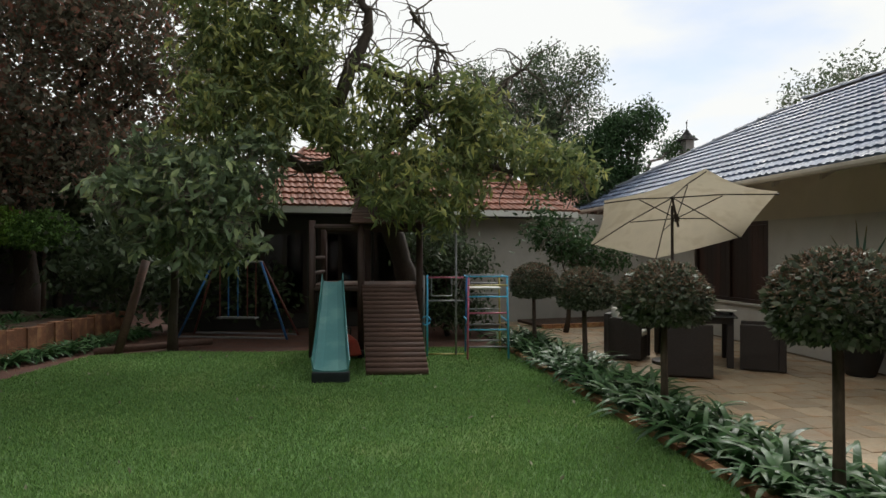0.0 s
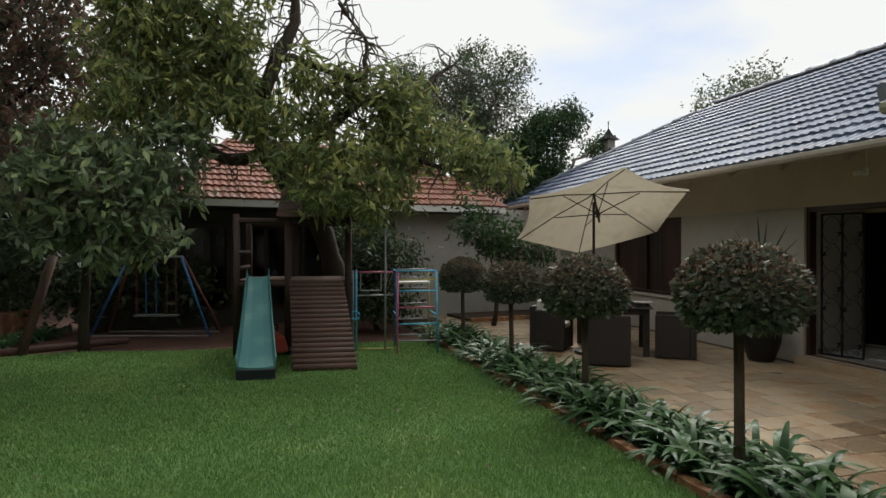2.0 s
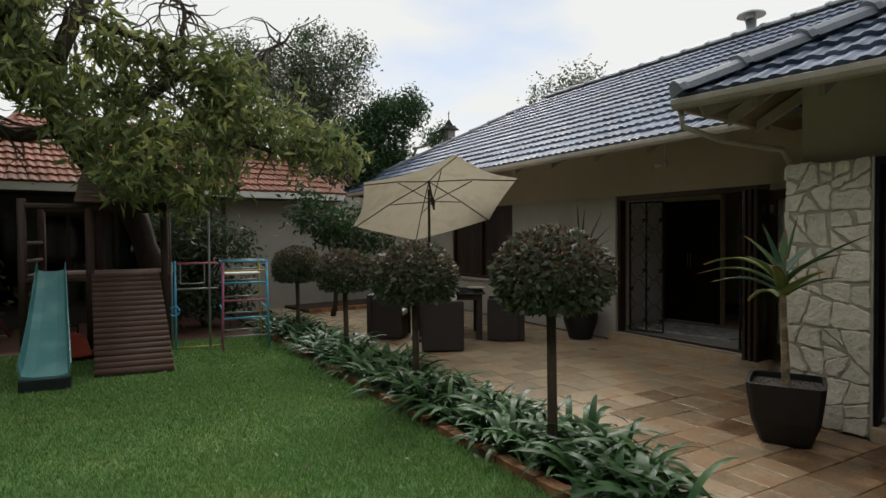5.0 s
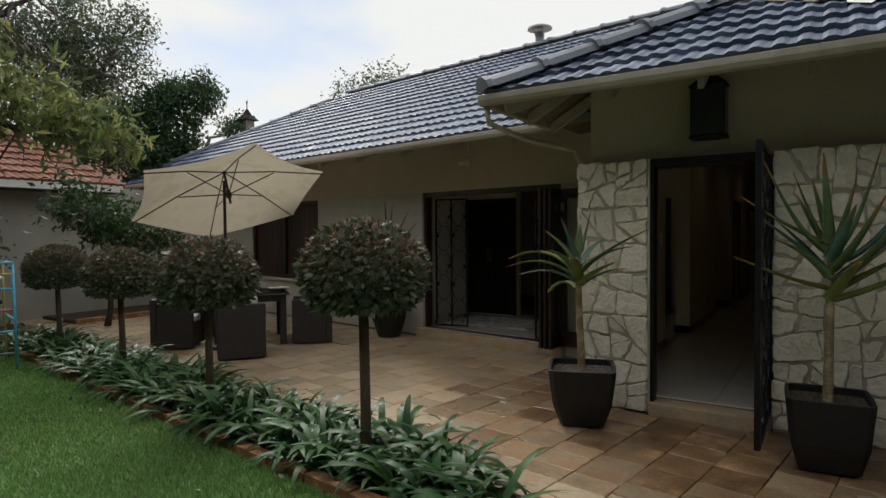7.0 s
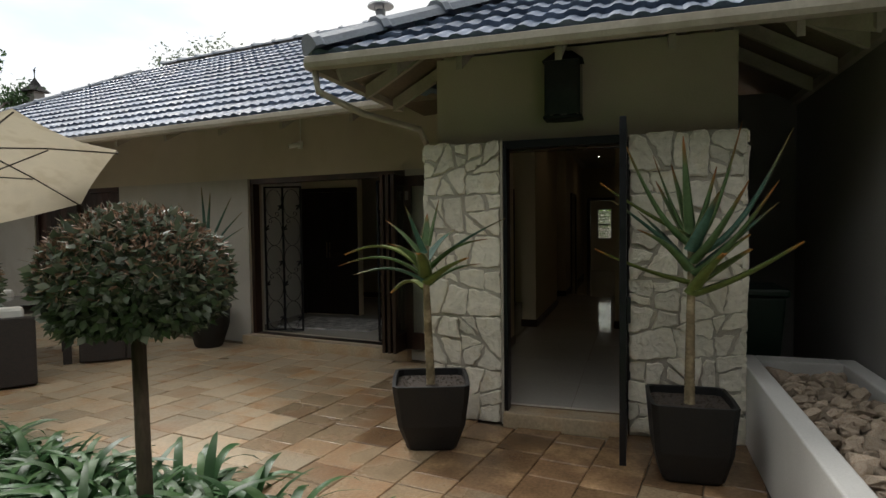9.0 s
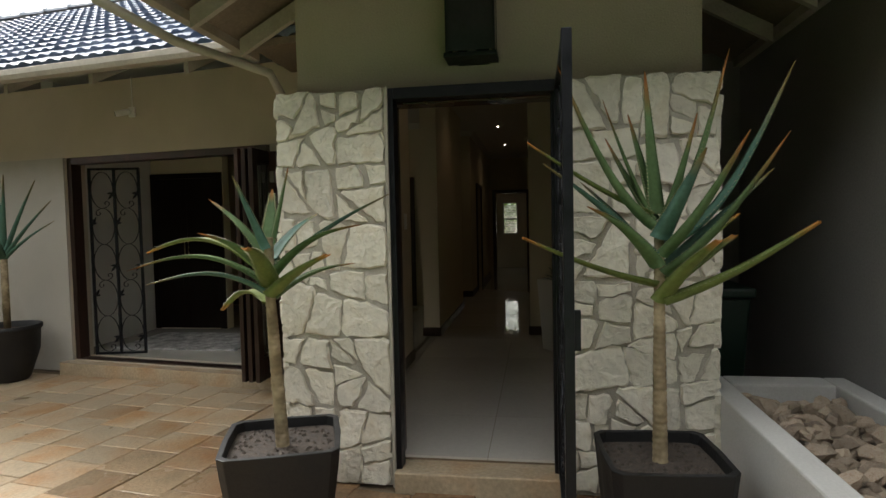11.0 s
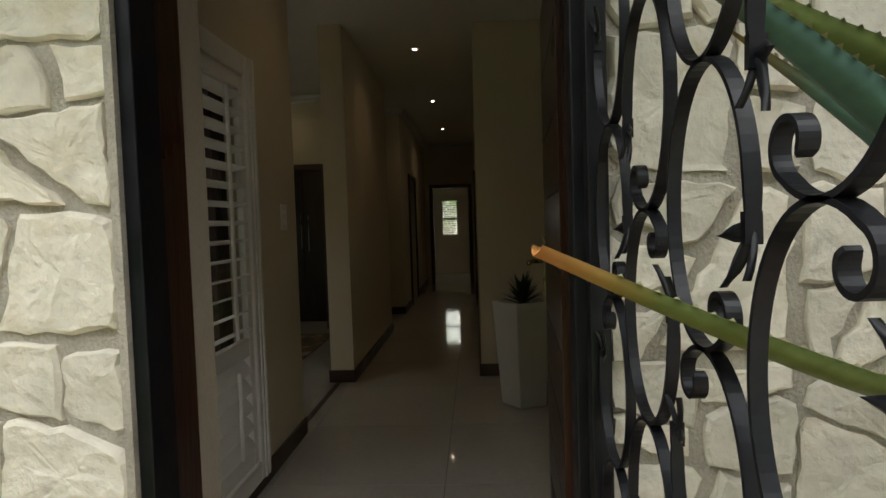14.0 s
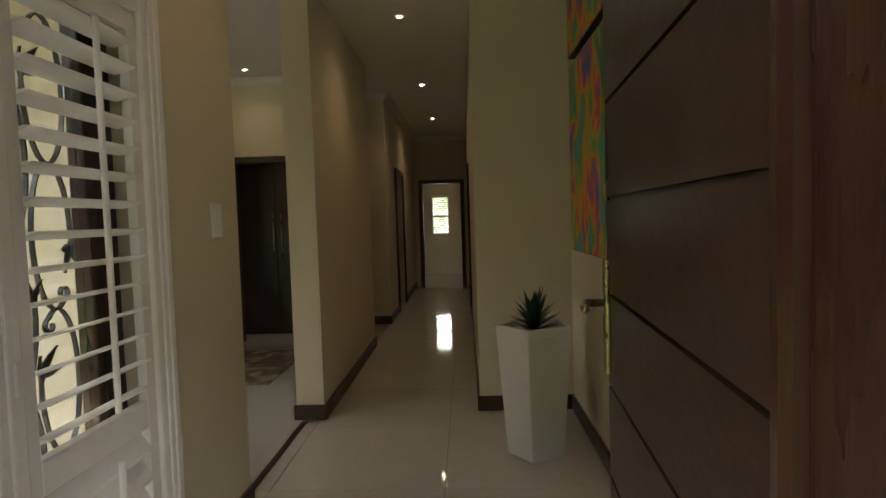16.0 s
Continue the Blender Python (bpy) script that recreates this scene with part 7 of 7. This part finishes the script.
M_BLUE, M_PINK, M_CYAN, M_GREY_P, M_YELLOW = painted("blue_paint", (0.05, 0.2, 0.5)), painted("pink_paint", (0.62, 0.16, 0.25)), painted("cyan_paint", (0.1, 0.5, 0.78)), painted("grey_paint", (0.3, 0.3, 0.31)), painted("ochre_paint", (0.5, 0.42, 0.14))
frame_m = Matrix.Translation((3.37, 9.09, 0)) @ Matrix.Rotation(radians(-14), 4, "Z")
climb = empty("jungle_gym", "metal climbing frame with pink, blue and cyan bars", "climbing frame", frame_m)
W_, D_ = 0.65, 0.72
for (x, y), mt in zip(((0, 0), (W_, 0), (0.03, D_), (W_ - 0.03, D_)), (M_PINK, M_CYAN, M_BLUE, M_YELLOW)):
    Build().tube([(x, y, 0), (x + (0.02 if x < 0.3 else -0.02), y + (0.03 if y < 0.3 else -0.03), 1.3)], 0.017, 8).part("upright", mt, climb, smooth=True)
for z, mt in ((0.2, M_GREY_P), (0.47, M_CYAN), (0.73, M_PINK), (0.99, M_CYAN), (1.17, M_YELLOW), (1.31, M_CYAN)):
    Build().tube([(0.01, 0.02, z), (W_ - 0.01, 0.02, z)], 0.014, 8).part("rung", mt, climb, smooth=True)
    Build().tube([(0.03, D_ - 0.02, z), (W_ - 0.03, D_ - 0.02, z)], 0.014, 8).part("rung", M_GREY_P, climb, smooth=True)
for x in (0.01, W_ - 0.01):
    for z in (0.6, 1.3):
        Build().tube([(x, 0.02, z), (x, D_ - 0.02, z)], 0.014, 8).part("side_bar", M_CYAN, climb, smooth=True)
Build().box(0.05, 0.1, 1.1, 0.55, 0.6, 1.13).part("seat_board", M_CUSHION, climb, "pale seat board", bevel=0.005)
arch = empty("monkey_bars", "tall blue and grey metal bar frame beside the climbing frame", "climbing frame", Matrix.Translation((2.86, 9.62, 0)) @ Matrix.Rotation(radians(-14), 4, "Z"))
Build().tube([(0, 0, 0), (0, 0, 1.32)], 0.018, 8).part("upright", M_CYAN, arch, smooth=True)
Build().tube([(-0.05, 0.2, 0), (-0.05, 0.2, 1.3)], 0.018, 8).part("upright", M_GREY_P, arch, smooth=True)
Build().tube([(0.47, 0, 0), (0.47, 0, 2.0)], 0.018, 8).part("upright", M_GREY_P, arch, smooth=True)
for z, mt in ((1.28, M_PINK), (0.9, M_GREY_P), (0.03, M_YELLOW)):
    Build().tube([(0, 0, z), (0.6, 0, z)], 0.014, 8).part("bar", mt, arch, smooth=True)
Build().tube([(0.07, 0, 1.28), (0.07, 0, 0.98), (0.4, 0, 0.98), (0.4, 0, 1.28)], 0.012, 6).part("trapeze", M_GREY_P, arch)
Build().tube([(-0.02 + 0.07 * math.cos(a), -0.02, 0.58 + 0.07 * math.sin(a)) for a in np.linspace(0, 6.0, 14)], 0.012, 6).part("ring", M_CYAN, arch)

M_SWING_RED = painted("faded_red_paint", (0.22, 0.07, 0.06))
swing = empty("swing_set", "old metal swing set with coloured bars under the trees", "swing set", Matrix.Translation((-1.1, 13.3, 0)) @ Matrix.Rotation(radians(-24), 4, "Z"))
for x, dx in ((0.5, -0.6), (1.5, 0.65)):
    for dy, mt in ((0.3, M_SWING_RED), (-0.3, M_BLUE)):
        Build().tube([(x + dx, dy, 0), (x, dy * 0.1, 1.5)], 0.022, 8).part("leg", mt, swing, smooth=True)
Build().tube([(0.48, 0, 1.5), (1.52, 0, 1.5)], 0.025, 8).part("top_bar", M_GREY_P, swing, smooth=True)
for x, mt in ((0.62, M_SWING_RED), (0.8, M_BLUE), (1.0, M_BLUE), (1.2, M_SWING_RED), (1.38, M_SWING_RED)):
    Build().tube([(x, 0, 1.5), (x, 0, 0.35)], 0.012, 6).part("hanger", mt, swing)
Build().box(0.6, -0.1, 0.36, 1.4, 0.1, 0.39).part("seat", M_GREY_P, swing, "pale swing seat")
for y in (-0.3, 0.3):
    Build().tube([(-0.1, y, 0.02), (2.15, y, 0.02)], 0.018, 6).part("ground_bar", M_GREY_P, swing)
Build().tube([(-2.02, 11.28, -0.03), (-1.62, 11.5, 1.55)], 0.07, 9).thing("timber_prop", M_PLAY_WOOD, "leaning brown timber post at the lawn's edge", "post", smooth=True)
Build().tube([(-2.4, 11.45, 0.03), (-0.6, 12.0, 0.05)], 0.06, 8).thing("edging_log", M_PLAY_WOOD, "brown log edging the play area", "log", smooth=True)

# ---- red-roofed house behind ----
house = empty("garden_house", "low white plastered house with a red clay tile roof", "house")
HY = 13.6
Build().box(4.9, HY, -0.05, 9.4, HY + 0.25, 2.65).part("wall", M_WHITE_WALL, house, "white plastered wall")
# the veranda's shade is put into this wall's colour
Build().box(-1.6, HY + 0.6, -0.05, 4.7, HY + 0.8, 2.65).part("wall", M_DARK, house, "recessed veranda wall with its shade put into the colour")
Build().box(4.7, HY + 0.25, -0.05, 4.9, HY + 0.8, 2.65).part("wall", M_WHITE_WALL, house)
for x in (0.25, 1.5, 2.8, 4.1):
    wn_ = Build().box(x, HY + 0.54, 0.3, x + 1.0, HY + 0.6, 2.2).part("window", M_DARK_WOOD, house, "dark wooden window")
    Build().box(x + 0.08, HY + 0.535, 0.4, x + 0.46, HY + 0.54, 2.1).part("pane", M_GLASS, wn_)
    Build().box(x + 0.54, HY + 0.535, 0.4, x + 0.92, HY + 0.54, 2.1).part("pane", M_GLASS, wn_)
Build().box(-0.15, HY - 0.62, 2.52, 7.55, HY - 0.52, 2.66).part("gutter", M_SHUTTER, house, "white painted gutter")
# soffit coloured as dark as the shade under the eave
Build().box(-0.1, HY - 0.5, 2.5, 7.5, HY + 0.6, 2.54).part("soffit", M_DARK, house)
eave = [(-0.2, HY - 0.58, 2.64), (7.6, HY - 0.58, 2.64), (6.2, HY + 3.0, 4.5), (1.3, HY + 3.0, 4.5)]
Build().add(eave, [(0, 1, 2, 3)]).part("roof_base", M_RED_ROOF, house)
Build().add([(7.6, HY - 0.58, 2.64), (9.6, HY + 6, 2.64), (6.2, HY + 3.0, 4.5)], [(0, 1, 2)]).part("roof_base", M_RED_ROOF, house)
Build().add([(-0.2, HY - 0.58, 2.64), (1.3, HY + 3.0, 4.5), (-0.2, HY + 6.5, 2.64)], [(0, 1, 2)]).part("roof_base", M_RED_ROOF, house)
rt = Build()
sl = slope_matrix((-0.2, HY - 0.6, 2.65), (1, 0, 0), (0, 3.58, 1.86))
for j in range(12):
    for i in range(26):
        x, y = (i + 0.5) * 0.3, j * 0.33
        if x < 0.38 * y + 0.1 or x > 7.8 - 0.36 * y - 0.1:
            continue
        mt = sl @ Matrix.Translation((x, y - 0.02, 0.01 + uni(-0.004, 0.006)))
        rt.add([mt @ Vector(p) for p in tile_v], tile_f)
tagged(rt.part("roof_tiles", M_RED_ROOF, house, "weathered red clay roof tiles"), kind="stuff")
far_roof = empty("far_house", "distant house with a red tiled roof", "house")
Build().add([(9.0, 19.5, 3.2), (15.5, 18.0, 3.2), (13.2, 21.5, 5.6), (10.5, 22, 5.6)], [(0, 1, 2, 3)]).part("roof", M_RED_ROOF, far_roof)
Build().box(9.3, 20.0, -0.05, 15.0, 24, 3.2).part("wall", M_WHITE_WALL, far_roof)

# low soil bed by the white wall
bed2 = empty("wall_bed", "low soil bed edged with bricks at the white wall", "flower bed")
Build().box(6.2, 12.2, -0.03, 9.0, 13.5, 0.06).part("soil", M_SOIL, bed2)
for i in range(13):
    Build().box(6.2 + i * 0.22, 12.1, -0.03, 6.41 + i * 0.22, 12.2, 0.09).part("brick", M_BRICK, bed2)

# ---- left bank: brick retaining wall, raised bed, round clipped trees ----
BANK_A, BANK_B = Vector((-5.0, 8.1, 0)), Vector((-2.5, 14.4, 0))
bank_dir = (BANK_B - BANK_A).normalized()
bank_n = Vector((-bank_dir.y, bank_dir.x, 0))
bank = empty("retaining_wall", "low retaining wall of upright orange-brown blocks holding a raised bed", "retaining wall")
bm_ = slope_matrix(BANK_A, bank_dir, bank_n)
blen = (BANK_B - BANK_A).length
Build().box(0, 0.06, -0.05, blen, 4.0, 0.4, bm_).part("fill", M_SOIL, bank)
M_BLOCK = surface("weathered_brown_block", (0.21, 0.088, 0.045), 0.9, 0.3, 6, 60, 0.8, second=(0.26, 0.13, 0.065), pieces=0.25)
block = Build().box(0, -0.1, -0.05, 0.2, 0.06, 0.44).mesh("block", M_BLOCK)
for i in range(int(blen / 0.208)):
    ob = new("block", block)
    ob.parent = bank
    ob.matrix_basis = bm_ @ Matrix.Translation((i * 0.208, uni(-0.015, 0.015), uni(-0.02, 0.025)))
GRASSY = [strap_clump(90 + i, 30) for i in range(3)]
for i in range(84):
    p = BANK_A + bank_dir * (i * 0.08) - bank_n * uni(0.2, 0.75)
    ob = new("edging_plant", GRASSY[i % 3])
    ob.matrix_basis = Matrix.Translation((p.x, p.y, -0.03)) @ Matrix.Rotation(uni(0, 6.28), 4, "Z") @ Matrix.Scale(uni(0.7, 1.0), 4)
    tagged(ob, "low grassy green edging plant before the brick wall", "border plant", "plants before the retaining wall")
for i in range(40):
    p = BANK_A + bank_dir * (i * 0.19) + bank_n * uni(0.3, 1.6)
    ob = new("bank_plant", GRASSY[i % 3])
    ob.matrix_basis = Matrix.Translation((p.x, p.y, 0.34)) @ Matrix.Rotation(uni(0, 6.28), 4, "Z") @ Matrix.Scale(uni(0.7, 1.1), 4)
    tagged(ob, "leafy green plant in the raised bed", "border plant", "plants in the raised bed")
for x, y, z, sc, mt in ((-5.3, 15.3, 2.2, 1.0, M_LEAF_ROUND_A), (-4.35, 15.4, 2.1, 1.05, M_LEAF_ROUND_B)):
    lo = empty("round_topiary", "round clipped green tree on a thin stem in the raised bed", "topiary tree", Matrix.Translation((x, y, 0.34)), group="round trees in the raised bed")
    Build().tube([(0, 0, 0), (0.02, 0, z - 0.7)], [0.05, 0.04], 8).part("stem", M_STEM, lo, smooth=True)
    pp, oo = ball_points(3800, 0.72, 0.52, 0.7, 1.02)
    ob = new("crown", leaf_mesh("crown", pp + np.array([0, 0, z - 0.34]), oo * 0.5, 0.085, 0.6, mt, 51, 0.1))
    ob.parent = lo
    tagged(ob, kind="stuff")
wall("wall_garden_far", 14.0, -0.05, 1.9, 0.2, [], M_GARDEN_WALL, Matrix.Translation((-12.0, 21.8, 0)) @ Matrix.Rotation(radians(-90), 4, "Z"), "dark grey boundary wall behind the trees")
wall("wall_garden_left", 30.0, -0.05, 1.9, 0.2, [], M_GARDEN_WALL, Matrix.Translation((-12.4, -8.0, 0)), "dark grey boundary wall behind the trees")

# fallen yellow leaves and a ball near the arch
M_FALLEN = surface("fallen_leaf", (0.3, 0.28, 0.2), 0.8, 0.2, 8, 40, 0, islands=0.4)
r2 = np.random.default_rng(77)
fallen = np.stack([r2.uniform(-3, 4, 90), r2.uniform(3, 10.5, 90), r2.uniform(0.025, 0.04, 90)], 1)
ob = new("fallen_leaves", leaf_mesh("fallen_leaves", fallen, (0, 0, 0), 0.05, 0.5, M_FALLEN, 78, 0.0))
tagged(ob, "small pale fallen leaves scattered on the lawn", "leaves", kind="stuff")

# mown grass blades
M_GRASS = surface("grass_blade", (0.158, 0.305, 0.082), 0.6, 0.2, 0.7, 14, 0.0, second=(0.225, 0.33, 0.108), second_at=(0.48, 0.7), islands=0.35, trans=0.25)
outline = np.array(lawn_outline)


def inside(px, py):
    hit = np.zeros(len(px), bool)
    for (x0, y0), (x1, y1) in zip(outline, np.roll(outline, -1, 0)):
        c = ((y0 > py) != (y1 > py)) & (px < (x1 - x0) * (py - y0) / (y1 - y0 + 1e-12) + x0)
        hit ^= c
    return hit


gx, gy = [], []
for x0, x1, y0, y1, dens in ((-4.5, 4.4, -0.4, 1.6, 3000), (-4.0, -3.0, 1.6, 5.0, 3000), (-3.0, 4.4, 1.6, 5.0, 9000), (-4.0, 4.4, 5.0, 8.0, 6000), (-4.0, 4.5, 8.0, 11.4, 4000)):
    n = int((x1 - x0) * (y1 - y0) * dens)
    gx.append(r2.uniform(x0, x1, n)), gy.append(r2.uniform(y0, y1, n))
gx, gy = np.concatenate(gx), np.concatenate(gy)
ok = inside(gx, gy)
gx, gy = gx[ok], gy[ok]
n = len(gx)
a, lean = r2.uniform(0, 6.283, n), r2.uniform(0.1, 0.95, n)
h, w = r2.uniform(0.018, 0.042, n), r2.uniform(0.0022, 0.0042, n) * (1 + 0.1 * gy)
base = np.stack([gx, gy, np.full(n, -0.003)], 1)
sdv = np.stack([-np.sin(a), np.cos(a), np.zeros(n)], 1) * w[:, None]
tipv = base + np.stack([np.cos(a) * lean * h, np.sin(a) * lean * h, h], 1)
v = np.stack([base - sdv, base + sdv, tipv], 1).reshape(-1, 3)
ob = new("grass", big_mesh("grass", v, np.arange(3 * n).reshape(-1, 3), M_GRASS))
tagged(ob, "short mown green grass blades", "grass", kind="stuff")

# ---- pieces of the ground, last ----
brick_mesh = Build().box(0, 0, -0.05, 0.215, 0.105, 0.022).mesh("brick", M_BRICK)
edging = empty("brick_edging", "row of worn orange bricks edging the lawn", "edging", kind="structure")
for i in range(66):
    s = -4.0 + i * 0.222
    p = EDGE_A + bed_dir * s + bed_side * 0.0
    ob = new("brick", brick_mesh)
    ob.parent = edging
    ob.matrix_basis = slope_matrix(p, bed_dir, -bed_side) @ Matrix.Translation((0, -0.135, uni(0.004, 0.026))) @ Matrix.Rotation(uni(-0.04, 0.04), 4, "Z")

# patio pavers, laid square to the wing
PAVE = WING @ Matrix.Translation((-0.14, 0, 0))
patio_poly = np.array([(3.83, -0.5), (3.93, 0.3), (5.18, 10.1), (5.75, 14.4), (9.7, 14.4), (8.36, 4.1), (8.16, 2.62), (6.22, 2.62), (6.2, 0.18), (6.2, 0.05), (3.9, 0.05)])
outline = patio_poly
size, gap = 0.345, 0.004
rest = Build()
count = 0
cells_ = []
for j in range(-22, 30):
    x = -7.3 + uni(0, 0.3)
    while x < -0.02:
        ln = min(rng.choice((0.345, 0.345, 0.345, 0.27, 0.42, 0.2)), -x)
        if -x - ln < 0.12:
            ln = -x
        cells_.append((x, j * size, ln))
        x += ln
for x0, y0, ln in cells_:
    mid = PAVE @ Vector((x0 + ln / 2, y0 + size / 2, 0))
    if not inside(np.array([mid.x]), np.array([mid.y]))[0]:
        continue
    hgt = uni(-0.003, 0.004)
    near = -6.3 < y0 < 1.4
    b = Build() if near and count < 290 else rest
    ins = 0.005
    q = [(x0 + gap / 2 + uni(0, 0.003), y0 + gap / 2 + uni(0, 0.003)), (x0 + ln - gap / 2 - uni(0, 0.003), y0 + gap / 2 + uni(0, 0.003)),
         (x0 + ln - gap / 2 - uni(0, 0.003), y0 + size - gap / 2 - uni(0, 0.003)), (x0 + gap / 2 + uni(0, 0.003), y0 + size - gap / 2 - uni(0, 0.003))]
    cxx, cyy = x0 + ln / 2, y0 + size / 2
    vv = [(x, y, -0.03) for x, y in q] + [(x, y, -0.004 + hgt) for x, y in q] + [(x + ins * (1 if x < cxx else -1), y + ins * (1 if y < cyy else -1), hgt + uni(-0.0015, 0.0015)) for x, y in q]
    ff = [(k4, (k4 + 1) % 4, 4 + (k4 + 1) % 4, 4 + k4) for k4 in range(4)] + [(4 + k4, 4 + (k4 + 1) % 4, 8 + (k4 + 1) % 4, 8 + k4) for k4 in range(4)] + [(8, 9, 10, 11)]
    b.add([PAVE @ Vector(p) for p in vv], ff)
    if b is not rest:
        # darker towards the door: a damp patch, widened to paint in the entrance shade
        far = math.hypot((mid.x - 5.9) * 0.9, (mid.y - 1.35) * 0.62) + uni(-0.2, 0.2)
        b.part("paver", M_PAVER_WET_SHADE if far < 0.85 else M_PAVER_DAMP_SHADE if far < 1.45 else M_PAVER, bpy.data.objects["patio_base"])
        count += 1
tagged(rest.part("pavers", M_PAVER_STUFF, bpy.data.objects["patio_base"], "worn sandstone pavers"), kind="stuff")
